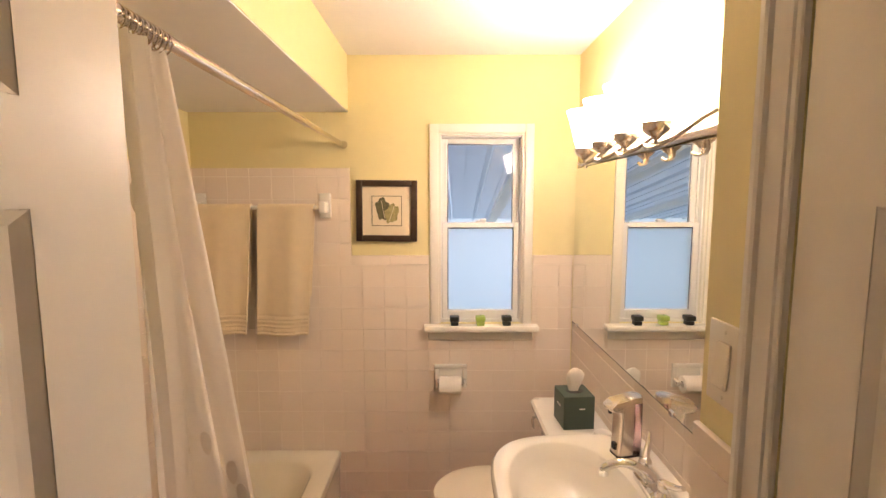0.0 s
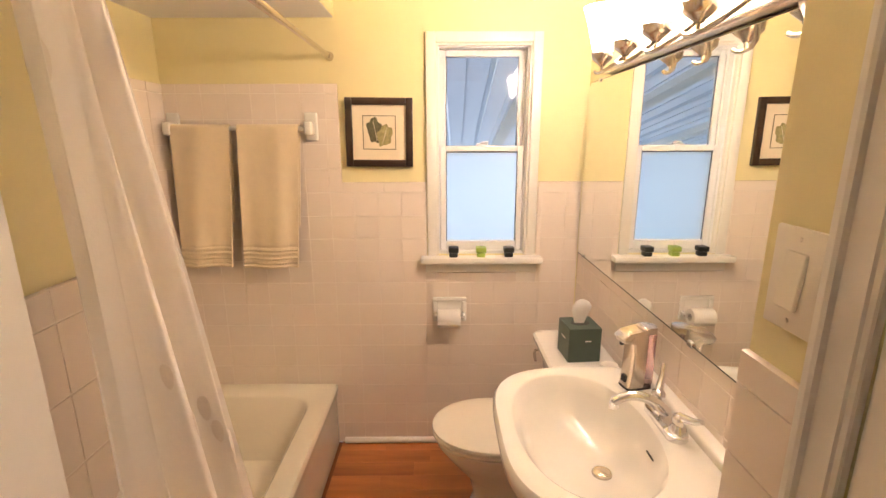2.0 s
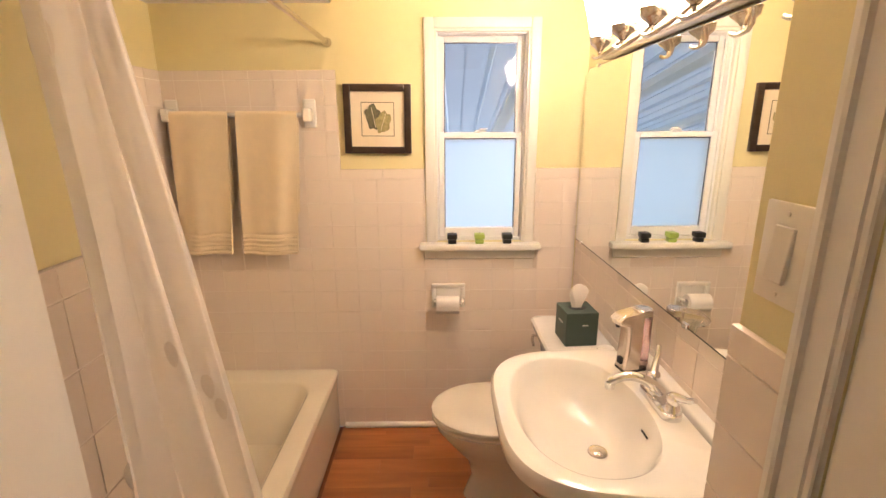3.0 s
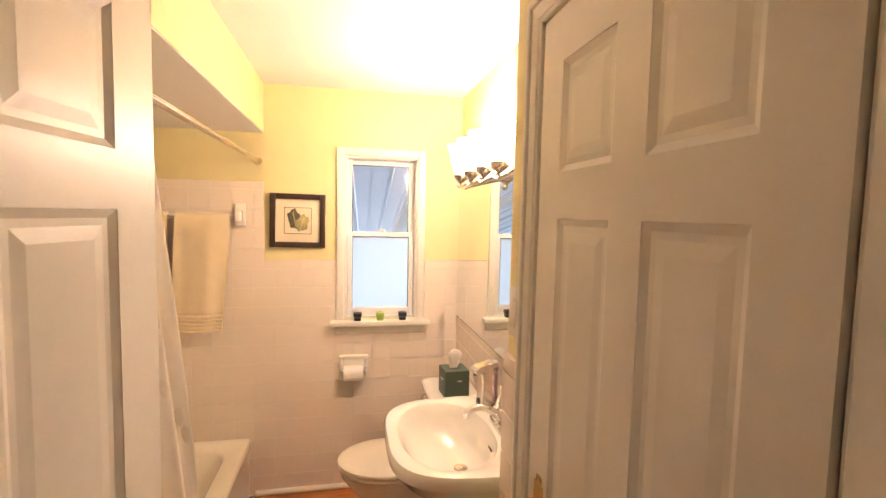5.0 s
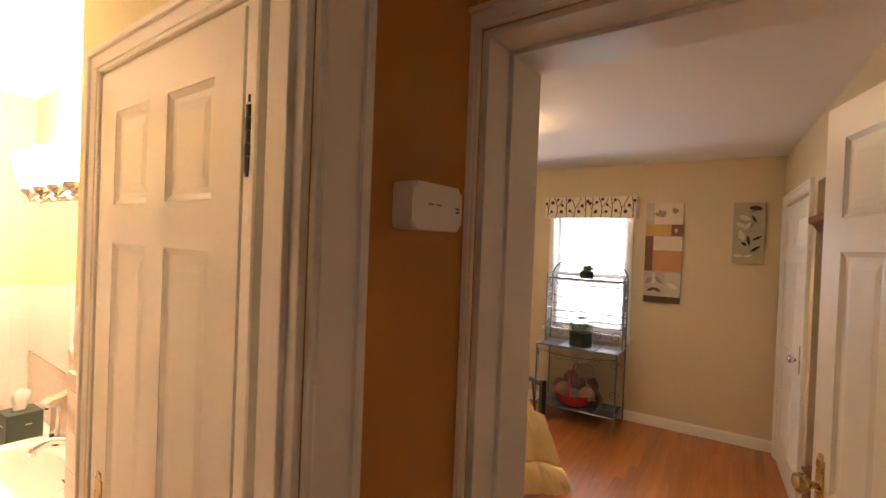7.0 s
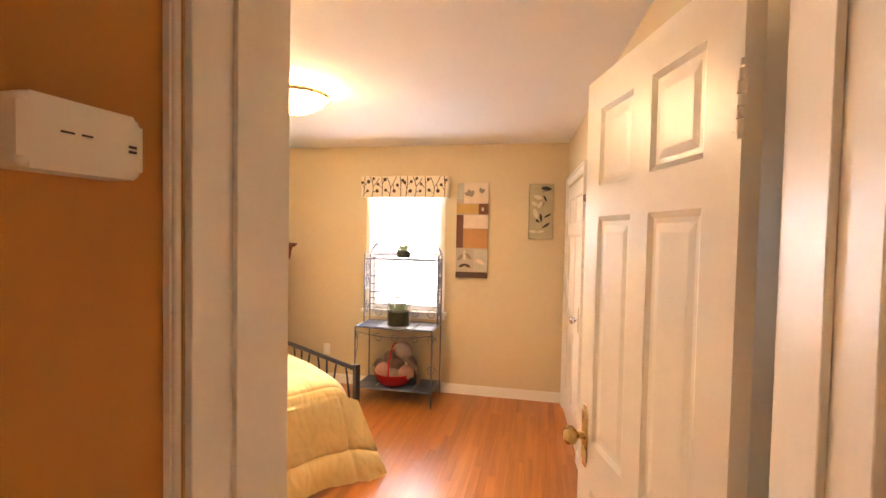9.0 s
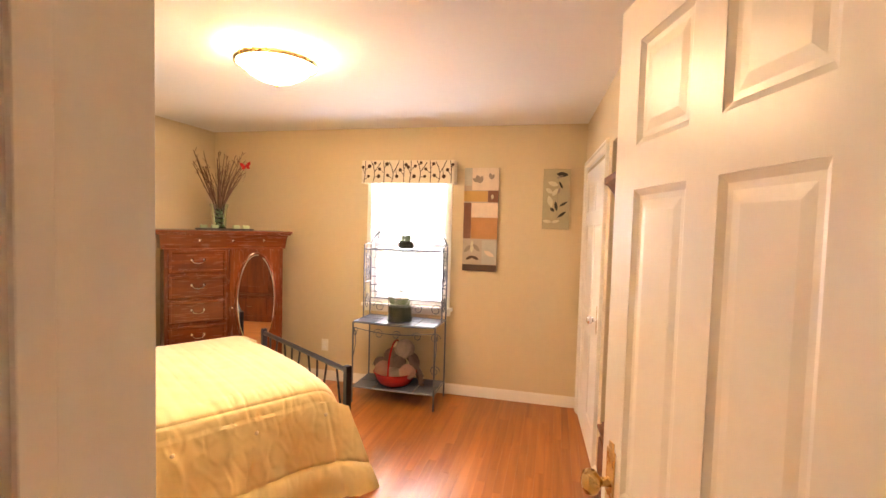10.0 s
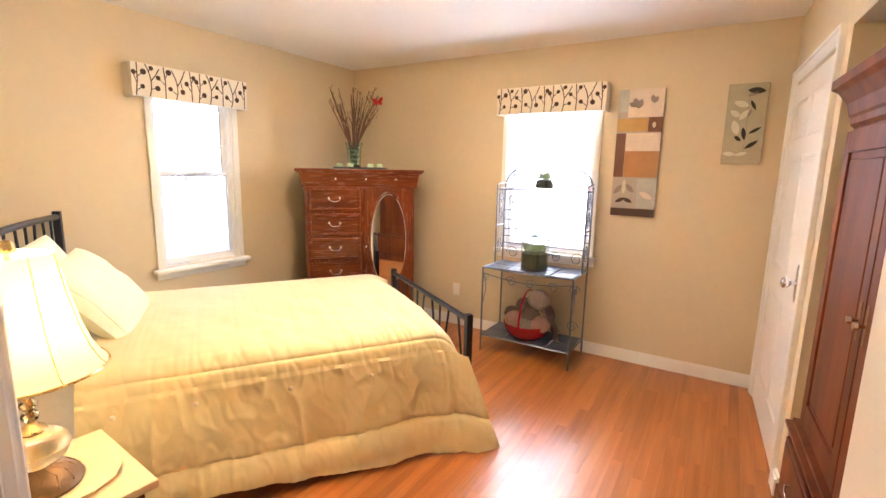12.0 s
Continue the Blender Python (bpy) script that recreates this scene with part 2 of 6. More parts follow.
M["yarn_pale"] = material("grey_yarn", (0.30, 0.235, 0.20), 0.95, var=0.25, scale=40, bump=1.0, bump_scale=160)
M["leaf"] = material("green_leaves", (0.17, 0.27, 0.10), 0.5, var=0.3, scale=20)
M["soil"] = material("dark_moss_soil", (0.05, 0.065, 0.03), 0.9, var=0.4, scale=30, bump=0.8, bump_scale=60)
M["beam"] = material("white_painted_beam", (0.85, 0.85, 0.82), 0.6)
M["lawn"] = material("winter_lawn", (0.16, 0.15, 0.09), 0.95, var=0.3, scale=2)
M["bark"] = material("grey_tree_bark", (0.60, 0.58, 0.58), 0.9, var=0.2, scale=6)
M["ground"] = material("pale_winter_ground", (0.62, 0.62, 0.62), 0.95, var=0.15, scale=0.8)
M["shade_fabric"] = material("white_roller_shade", (0.86, 0.86, 0.86), 0.9, trans=0.3)
for i, (nm, col) in enumerate({
        "canvas_cream": (0.72, 0.60, 0.47), "canvas_blue": (0.48, 0.47, 0.40), "canvas_gold": (0.56, 0.34, 0.11),
        "canvas_brown": (0.19, 0.085, 0.05), "canvas_orange": (0.50, 0.25, 0.10), "canvas_taupe": (0.46, 0.39, 0.31),
        "canvas_dark": (0.085, 0.05, 0.035), "canvas_sage": (0.42, 0.37, 0.24), "canvas_leaf": (0.30, 0.24, 0.19),
        "canvas_black": (0.03, 0.03, 0.022), "canvas_pale": (0.62, 0.58, 0.42)}.items()):
    M[nm] = material(nm, col, 0.85, var=0.16, scale=14, bump=0.25, bump_scale=260)

# ---- mesh helpers ----


def box(bm, x0, y0, z0, x1, y1, z1, bevel=0.0, seg=1):
    vs = bmesh.ops.create_cube(bm, size=1)["verts"]
    for v in vs:
        v.co = Vector(((x0 + x1) / 2 + v.co.x * (x1 - x0), (y0 + y1) / 2 + v.co.y * (y1 - y0), (z0 + z1) / 2 + v.co.z * (z1 - z0)))
    if bevel:
        es = list({e for v in vs for e in v.link_edges})
        bmesh.ops.bevel(bm, geom=es, offset=bevel, segments=seg, affect="EDGES", profile=0.5)
    return bm


def boxes(*bs, bevel=0.0, seg=1):
    bm = bmesh.new()
    for b in bs:
        box(bm, *b, bevel=bevel, seg=seg)
    return bm


def lathe(profile, n=24, squash=1.0):
    """A turned shape round z: profile of (radius, height), from below to above."""
    bm = bmesh.new()
    rings = []
    for r, z in profile:
        if r < 1e-5:
            rings.append([bm.verts.new((0, 0, z))])
        else:
            rings.append([bm.verts.new((r * math.cos(2 * math.pi * i / n), squash * r * math.sin(2 * math.pi * i / n), z)) for i in range(n)])
    for a, b in zip(rings, rings[1:]):
        for i in range(n):
            j = (i + 1) % n
            if len(a) == 1 and len(b) > 1:
                bm.faces.new((a[0], b[j], b[i]))
            elif len(b) == 1 and len(a) > 1:
                bm.faces.new((a[i], a[j], b[0]))
            elif len(a) > 1:
                bm.faces.new((a[i], a[j], b[j], b[i]))
    bmesh.ops.recalc_face_normals(bm, faces=bm.faces)
    return bm


def tube(bm, pts, r, n=8, closed=False, taper=1.0):
    """A round bar along points."""
    pts = [Vector(p) for p in pts]
    rings = []
    m = len(pts)
    ref = None
    for i, p in enumerate(pts):
        if closed:
            t = pts[(i + 1) % m] - pts[i - 1]
        else:
            t = pts[min(i + 1, m - 1)] - pts[max(i - 1, 0)]
        t.normalize()
        if ref is None:
            ref = t.orthogonal().normalized()
        ref = (ref - t * ref.dot(t)).normalized()
        s = t.cross(ref)
        rr = r * (1 + (taper - 1) * i / max(m - 1, 1))
        rings.append([bm.verts.new(p + rr * (math.cos(2 * math.pi * k / n) * ref + math.sin(2 * math.pi * k / n) * s)) for k in range(n)])
    pairs = list(zip(rings, rings[1:])) + ([(rings[-1], rings[0])] if closed else [])
    for a, b in pairs:
        for k in range(n):
            bm.faces.new((a[k], a[(k + 1) % n], b[(k + 1) % n], b[k]))
    if not closed:
        bm.faces.new(rings[0][::-1])
        bm.faces.new(rings[-1])
    return bm


def tubes(*runs, n=8):
    bm = bmesh.new()
    for pts, r in runs:
        tube(bm, pts, r, n)
    return bm


def thicken(bm, t):
    """Gives an open surface a thickness, along its corners' normals."""
    bm.normal_update()
    verts, faces = bm.verts[:], bm.faces[:]
    rim = [e for e in bm.edges if len(e.link_faces) == 1]
    low = {v: bm.verts.new(v.co - v.normal * t) for v in verts}
    for fc in faces:
        bm.faces.new([low[v] for v in reversed(fc.verts)])
    for e in rim:
        lp = e.link_loops[0]
        p, q = lp.vert, lp.link_loop_next.vert
        bm.faces.new((q, p, low[p], low[q]))


def sheet(f, nu, nv, thick=0.0):
    """A surface from f(u, v), u and v from 0 to 1, given a thickness."""
    bm = bmesh.new()
    g = [[bm.verts.new(f(i / nu, j / nv)) for j in range(nv + 1)] for i in range(nu + 1)]
    for i in range(nu):
        for j in range(nv):
            bm.faces.new((g[i][j], g[i + 1][j], g[i + 1][j + 1], g[i][j + 1]))
    bmesh.ops.recalc_face_normals(bm, faces=bm.faces)
    if thick:
        thicken(bm, thick)
    return bm


def moved(bm, m):
    bmesh.ops.transform(bm, matrix=m, verts=bm.verts)
    return bm


def prism(outline, z0, z1, bevel=0.0):
    """An upright solid over an outline in x and y."""
    bm = bmesh.new()
    lo = [bm.verts.new((x, y, z0)) for x, y in outline]
    hi = [bm.verts.new((x, y, z1)) for x, y in outline]
    bm.faces.new(lo[::-1])
    top = bm.faces.new(hi)
    k = len(lo)
    for i in range(k):
        bm.faces.new((lo[i], lo[(i + 1) % k], hi[(i + 1) % k], hi[i]))
    if bevel:
        bmesh.ops.bevel(bm, geom=list(top.edges), offset=bevel, segments=3, affect="EDGES", profile=0.5)
    bmesh.ops.recalc_face_normals(bm, faces=bm.faces)
    return bm


def mesh_of(name, bm, mat, smooth=False):
    me = bpy.data.meshes.new(name)
    bm.normal_update()
    bm.to_mesh(me)
    bm.free()
    me.materials.append(mat)
    if smooth:
        me.polygons.foreach_set("use_smooth", [True] * len(me.polygons))
        me.set_sharp_from_angle(angle=radians(42))
    return me


def part(name, bm, mat, parent, label="", smooth=True):
    ob = new(name, mesh_of(name, bm, mat, smooth))
    ob.parent = parent
    if label:
        ob["label"] = label
    return ob


def thing(name, m, label, category, group=""):
    ob = new(name)
    ob.empty_display_size = 0.05
    ob.matrix_world = m
    return tagged(ob, label, category, group)


def solid(name, bm, mat, label, category, m=None, group="", smooth=True):
    ob = new(name, mesh_of(name, bm, mat, smooth))
    if m is not None:
        ob.matrix_world = m
    return tagged(ob, label, category, group)


def structure(name, bm, mat, label="", smooth=False):
    return tagged(new(name, mesh_of(name, bm, mat, smooth)), label, "", "", "structure")

# ---- structure: bathroom ----


YN, XR, XL = 2.315, 0.752, -1.09      # bathroom window wall, mirror wall, tub wall
CB = 2.262                            # bathroom ceiling
CX, CY = 0.52, 0.795                  # closet wall and its corner
VX = -0.415                           # vestibule's other side
YH, YI = -0.218, -0.13                 # hall face and inner face of the doorway wall
HALL, BED = 0.889, 1.13                # hall face and bedroom face of the bedroom wall
CEIL = 2.44


def wall_with_hole(axis, a0, a1, b0, b1, z1, h0, h1, hz0, hz1):
    """A wall along x ('x') or y ('y') from a0 to a1, thick from b0 to b1, with one opening."""
    rows = [(a0, h0, 0, z1), (h1, a1, 0, z1), (h0, h1, hz1, z1)] + ([(h0, h1, 0, hz0)] if hz0 > 0 else [])
    bm = bmesh.new()
    for p, q, lo, hi in rows:
        box(bm, *((p, b0, lo, q, b1, hi) if axis == "x" else (b0, p, lo, b1, q, hi)))
    return bm


WX0, WX1, WZ0, WZ1 = 0.088, 0.500, 0.985, 1.905   # bathroom window opening
wall_north = structure("wall_north", wall_with_hole("x", XL - 0.12, XR + 0.12, YN, YN + 0.14, CB, WX0, WX1, WZ0, WZ1), M["bath_paint"], "yellow-green painted bathroom window wall")
wall_mirror = structure("wall_east", boxes((XR, CY + 0.002, 0, XR + 0.12, YN, CB)), M["bath_paint"], "yellow-green painted bathroom wall behind the mirror")
wall_tub = structure("wall_west", boxes((XL - 0.12, 0.86, 0, XL, YN, CB)), M["bath_paint"], "yellow-green painted wall beside the bathtub")
wall_tub_end = structure("wall_tub_end", boxes((XL - 0.12, YI, 0, VX, 0.86, CB)), M["bath_paint"], "yellow-green painted wall at the tub's end")
CD0, CD1, CDZ = -0.035, 0.625, 2.0              # closet door opening
wall_closet = structure("wall_closet", wall_with_hole("y", YI, CY, CX, CX + 0.10, CB, CD0, CD1, 0, CDZ), M["bath_paint"], "yellow-green painted wall with the closet door")
structure("wall_closet_return", boxes((CX + 0.10, CY - 0.1, 0, XR + 0.12, CY, CB)), M["bath_paint"], "yellow-green painted return wall")
BX0, BX1, BZ = -0.345, 0.500, 2.03              # bathroom doorway
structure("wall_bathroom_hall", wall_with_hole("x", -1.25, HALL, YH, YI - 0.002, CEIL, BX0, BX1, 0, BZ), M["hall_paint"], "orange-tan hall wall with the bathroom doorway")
structure("bathroom_ceiling", boxes((XL, YI, CB, XR + 0.1, YN + 0.1, CB + 0.1)), M["ceiling"], "white painted bathroom ceiling")
structure("tub_soffit", boxes((XL, 0.862, 2.007, -0.335, YN - 0.001, CB - 0.001)), M["bath_paint"], "yellow painted soffit above the bathtub")
structure("soffit_underside", boxes((XL + 0.001, 0.864, 2.003, -0.337, YN - 0.002, 2.0068)), M["ceiling"], "white painted underside of the soffit")
structure("bathroom_subfloor", boxes((XL - 0.1, YI - 0.12, -0.12, XR + 0.1, YN, -0.012)), M["gap"], "dark gap under the laminate floor")

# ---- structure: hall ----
# south and west walls are out of view; cream picked to bounce light
structure("wall_hall_south", boxes((-1.25, -1.62, 0, HALL, -1.5, CEIL)), M["door_paint"], "unseen hall wall, cream to bounce light")
structure("wall_hall_west", boxes((-1.37, -1.62, 0, -1.25, YI, CEIL)), M["door_paint"], "unseen hall end wall, cream to bounce light")
structure("hall_ceiling", boxes((-1.25, -1.5, CEIL, BED, YI, CEIL + 0.1)), M["ceiling"], "white hall ceiling")

# ---- structure: bedroom ----
DY0, DY1, DZ = -1.092, -0.236, 2.04             # bedroom doorway
structure("wall_bedroom_door", wall_with_hole("y", -1.62, 2.95, HALL, BED, CEIL, DY0, DY1, 0, DZ), M["bed_paint"], "tan bedroom wall with the doorway")
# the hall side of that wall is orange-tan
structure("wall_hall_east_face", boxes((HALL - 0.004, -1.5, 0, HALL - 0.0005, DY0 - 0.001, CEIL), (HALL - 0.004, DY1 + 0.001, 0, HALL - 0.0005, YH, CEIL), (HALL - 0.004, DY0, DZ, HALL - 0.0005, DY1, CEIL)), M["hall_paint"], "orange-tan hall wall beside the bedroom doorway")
B = pose(4.80, -0.735, 0, 0, 0, 4)               # the bedroom stands four degrees off the hall's grid
LB = 3.69                                        # its length along the far wall
FW0, FW1, FZ0, FZ1 = 1.215, 1.945, 0.80, 2.02    # far window opening, along local y
SW0, SW1, SZ0 = -2.01, -1.415, 0.725             # side window opening, along local x


def placed(ob, m=B):
    ob.matrix_world = m
    return ob


placed(structure("wall_bedroom_far", wall_with_hole("y", -0.9, LB + 0.15, 0, 0.15, CEIL, FW0, FW1, FZ0, FZ1), M["bed_paint"], "tan bedroom wall with a window"))
bm = wall_with_hole("x", -3.66, 0, LB, LB + 0.15, CEIL, SW0, SW1, SZ0, FZ1)
placed(structure("wall_bedroom_side", bm, M["bed_paint"], "tan bedroom side wall with a window"))


def south(x):
    """The south wall, in the bedroom's frame."""
    return 0.02 + 0.055 * x


NX0, NX1, NZ = -2.62, -1.255, 2.06               # armoire niche
KX0, KX1, KZ = -1.10, -0.135, 2.03               # closet door opening
bm = bmesh.new()
for p, q, lo, hi in ((-3.72, NX0, 0, CEIL), (NX0, NX1, NZ, CEIL), (NX1, KX0, 0, CEIL), (KX0, KX1, KZ, CEIL), (KX1, 0, 0, CEIL)):
    b2 = prism([(p, south(p)), (p, south(p) - 0.10), (q, south(q) - 0.10), (q, south(q))], lo, hi)
    me = bpy.data.meshes.new("tmp")
    b2.to_mesh(me)
    b2.free()
    bm.from_mesh(me)
    bpy.data.meshes.remove(me)
box(bm, NX1, -0.80, 0, NX1 + 0.08, south(NX1) - 0.10, NZ + 0.1)
box(bm, NX0 - 0.08, -0.80, 0, NX0, south(NX0) - 0.10, NZ + 0.1)
box(bm, NX0, -0.86, 0, NX1, -0.80, NZ + 0.1)
box(bm, NX0, -0.80, NZ, NX1, south(NX0) - 0.10, NZ + 0.1)
placed(structure("wall_bedroom_south", bm, M["bed_paint"], "tan bedroom wall with closet door and armoire niche"))
structure("bedroom_ceiling", boxes((BED - 0.1, -1.75, CEIL, 5.1, 3.3, CEIL + 0.1)), M["ceiling"], "white painted bedroom ceiling")
structure("bedroom_subfloor", boxes((-1.3, -1.62, -0.12, BED, YI - 0.12, -0.012), (BED, -1.62, -0.12, 5.0, 3.2, -0.012)), M["gap"], "dark gaps under the oak strip floor")
structure("ground", boxes((-200, -200, -0.6, 200, 200, -0.5)), M["ground"], "pale winter ground outside")


def backdrop(name, m, w, h, color, strength, label):
    mt = material(name, color, 0.9, var=0.0, emit=strength)
    ob = structure(name, boxes((-w / 2, 0, -h / 2, w / 2, 0.02, h / 2)), mt, label)
    ob.matrix_world = m


backdrop("backdrop_far", B @ pose(9, 1.6, 1.5, 0, 0, -90), 24, 12, (0.90, 0.95, 1.0), 1.9, "bright overcast sky beyond the bedroom window")
backdrop("backdrop_side", B @ pose(-1.7, 13, 1.5), 24, 12, (0.92, 0.94, 1.0), 2.1, "bright overcast sky beyond the side window")
backdrop("backdrop_porch", pose(-1.5, 8.1, 1.0), 7, 7, (0.76, 0.88, 0.96), 1.0, "pale blue daylight beyond the porch")

# ---- porch outside the bathroom window ----
porch = thing("porch_roof", pose(0.30, 2.47, 2.25, -10.4, 0, -2), "blue-grey ridged translucent porch roof with white beams", "porch roof")
for i in range(14):
    x = -3.9 + 0.37 * i
    part("panel", boxes((x, 0, 0, x + 0.355, 5.4, 0.02), (x + 0.32, 0, -0.028, x + 0.355, 5.4, 0), (x + 0.15, 0, -0.012, x + 0.17, 5.4, 0)), M["awning"], porch, smooth=False)
for x in (0.36, -0.90, -2.15):
    part("beam", boxes((x, 0.0, -0.09, x + 0.13, 5.4, -0.03)), M["beam"], porch, "white painted beam", smooth=False)

# ---- trim ----


def casing(name, axis, a0, a1, z1, face, out, width=0.062, thick=0.018, m=None, z0=0.0, label="cream-white painted door casing"):
    """Three moulded boards round an opening on one wall face; out: +1 or -1, the side it stands proud."""
    root = tagged(new(name), label, "", "", "structure")
    if m is not None:
        root.matrix_world = m
    e = thick / 0.018
    k = min(1.0, width / 0.06)
    prof = [(0, 0.001), (0, 0.009 * e), (0.002, 0.011 * e), (0.009 * k, 0.0115 * e), (0.011 * k, 0.0145 * e), (width * 0.5, 0.0158 * e),
            (width - 0.019 * k, 0.0165 * e), (width - 0.017 * k, 0.0225 * e), (width - 0.012 * k, 0.0245 * e), (width - 0.003, 0.0245 * e), (width, 0.0215 * e), (width, 0.001)]
    for nm, ends in (("side_board", lambda q: ((a0 - q, z0), (a0 - q, z1 + q))), ("side_board", lambda q: ((a1 + q, z0), (a1 + q, z1 + q))), ("head_board", lambda q: ((a0 - q, z1 + q), (a1 + q, z1 + q)))):
        bm = bmesh.new()
        rows = ([], [])
        for q, d in prof:
            for row, (u, w) in zip(rows, ends(q)):
                row.append(bm.verts.new((u, face + out * d, w) if axis == "x" else (face + out * d, u, w)))
        n = len(prof)
        for i in range(n):
            bm.faces.new((rows[0][i], rows[0][(i + 1) % n], rows[1][(i + 1) % n], rows[1][i]))
        bm.faces.new(rows[0][::-1])
        bm.faces.new(rows[1])
        bmesh.ops.recalc_face_normals(bm, faces=bm.faces)
        part(nm, bm, M["trim"], root, smooth=False)
    return root


def jamb(name, axis, a0, a1, z1, d0, d1, t=0.014, m=None, stop=0.5):
    """The lining of a doorway with its stop strip."""
    root = tagged(new(name), "cream-white painted door jamb", "", "", "structure")
    if m is not None:
        root.matrix_world = m
    s0 = d0 + (d1 - d0) * stop - 0.018
    for nm, p, q, lo, hi in (("side_lining", a0, a0 + t, 0, z1 - t), ("side_lining", a1 - t, a1, 0, z1 - t), ("head_lining", a0, a1, z1 - t, z1)):
        bm = bmesh.new()
        rows = [(p, q, lo, hi, d0 + 0.001, d1 - 0.001)]
        if nm == "head_lining":
            rows.append((p + t, q - t, lo - 0.011, lo, s0, s0 + 0.036))
        else:
            rows.append((q, q + 0.011, lo, hi, s0, s0 + 0.036) if p == a0 else (p - 0.011, p, lo, hi, s0, s0 + 0.036))
        for u0, u1, w0, w1, e0, e1 in rows:
            if axis == "x":
                box(bm, u0, e0, w0, u1, e1, w1, bevel=0.0015)
            else:
                box(bm, e0, u0, w0, e1, u1, w1, bevel=0.0015)
        part(nm, bm, M["trim"], root)


casing("bathroom_door_casing_hall", "x", BX0, BX1, BZ, YH, -1, 0.092)
casing("bathroom_door_casing_inside", "x", BX0, BX1, BZ, YI - 0.002, 1, 0.018)
jamb("bathroom_door_jamb", "x", BX0, BX1, BZ, YH, YI, stop=0.45)
casing("closet_door_casing", "y", CD0, CD1, CDZ, CX, -1, 0.055, 0.018)
jamb("closet_door_jamb", "y", CD0, CD1, CDZ, CX, CX + 0.1, 0.012, stop=0.75)
casing("bedroom_door_casing_hall", "y", DY0, DY1, DZ, HALL - 0.004, -1, 0.040)
casing("bedroom_door_casing_inside", "y", DY0, DY1, DZ, BED, 1, 0.062)
jamb("bedroom_door_jamb", "y", DY0, DY1, DZ, HALL, BED, stop=0.42)


def door_leaf(name, w, h, m, label, knob=None, knob_mat="brass", hinge_side=1, hinges=(), group="", hinge_mat="iron", hinge_out=0.003, lift=0.0):
    """A six-panel door: leaf along local x from the hinge, 35 mm thick round local y = 0."""
    door = thing(name, m, label, "door", group)
    t, st, mu = 0.0175, 0.105 * min(1, w / 0.72), 0.085
    zs = ((0.22, 0.80 + lift), (0.935 + lift, 1.585 + lift), (1.675 + lift, 1.888 + lift))
    rails = ((0.0, 0.22), (zs[0][1], zs[1][0]), (zs[1][1], zs[2][0]), (zs[2][1], h))
    pw = (w - 2 * st - mu) / 2
    spans = ((st, st + pw), (st + pw + mu, w - st))
    bm = bmesh.new()
    for x0, x1 in ((0, st), (w - st, w)):
        box(bm, x0, -t, 0.01, x1, t, h)
    for z0, z1 in rails:
        box(bm, st, -t, max(z0, 0.01), w - st, t, z1)
    for z0, z1 in zs:
        box(bm, st + pw, -t, z0, st + pw + mu, t, z1)
    part("leaf", bm, M["door_paint"], door, smooth=False)
    for z0, z1 in zs:
        for x0, x1 in spans:
            b2 = bmesh.new()
            box(b2, x0, -0.006, z0, x1, 0.006, z1)
            for sgn in (-1, 1):
                # sloped moulding from the frame's face down to the field
                outer = [(x0, z0), (x1, z0), (x1, z1), (x0, z1)]
                rings = []
                for d, dep in ((0.0005, 0.0168), (0.006, 0.0140), (0.013, 0.0105), (0.024, 0.0100), (0.044, 0.0124)):
                    rings.append([b2.verts.new((x0 + d if px == x0 else x1 - d, sgn * dep, z0 + d if pz == z0 else z1 - d)) for px, pz in outer])
                for ra, rb in zip(rings, rings[1:]):
                    for i in range(4):
                        b2.faces.new((ra[i], ra[(i + 1) % 4], rb[(i + 1) % 4], rb[i]))
                b2.faces.new(rings[-1])
            bmesh.ops.recalc_face_normals(b2, faces=b2.faces)
            part("panel", b2, M["door_paint"], door, smooth=False)
    if knob:
        kx, kz = knob
        for sgn in (-1, 1):
            r = pose(kx, sgn * t, kz, -90 * sgn)
            part("escutcheon", moved(boxes((-0.021, -0.075, 0, 0.021, 0.075, 0.004), (-0.013, -0.092, 0, 0.013, 0.092, 0.003), bevel=0.0015), r), M[knob_mat], door, "worn metal escutcheon plate")
            part("knob", moved(lathe([(0.011, 0.0), (0.010, 0.022), (0.016, 0.028), (0.026, 0.036), (0.0285, 0.048), (0.025, 0.058), (0.012, 0.064), (0, 0.065)], 20), r), M[knob_mat], door, "round metal knob")
    for hz in hinges:
        kx = -0.034 if hinge_out > 0.005 else 0.0
        bh = bmesh.new()
        for q in range(5):
            tube(bh, [(kx, 0, hz - 0.050 + 0.0202 * q), (kx, 0, hz - 0.031 + 0.0202 * q)], 0.0072 if q % 2 else 0.0066, 10)
        tube(bh, [(kx, 0, hz - 0.062), (kx, 0, hz - 0.050)], 0.005, 8, taper=1.3)
        box(bh, kx, -0.003, hz - 0.048, -0.024 if kx else 0.022, 0.0, hz + 0.048)
        tube(bh, [(kx, 0, hz + 0.055), (kx, 0, hz + 0.066)], 0.004, 8)
        part("hinge", moved(bh, pose(0, hinge_side * (t + hinge_out), 0)), M[hinge_mat], door, "metal butt hinge")
    return door


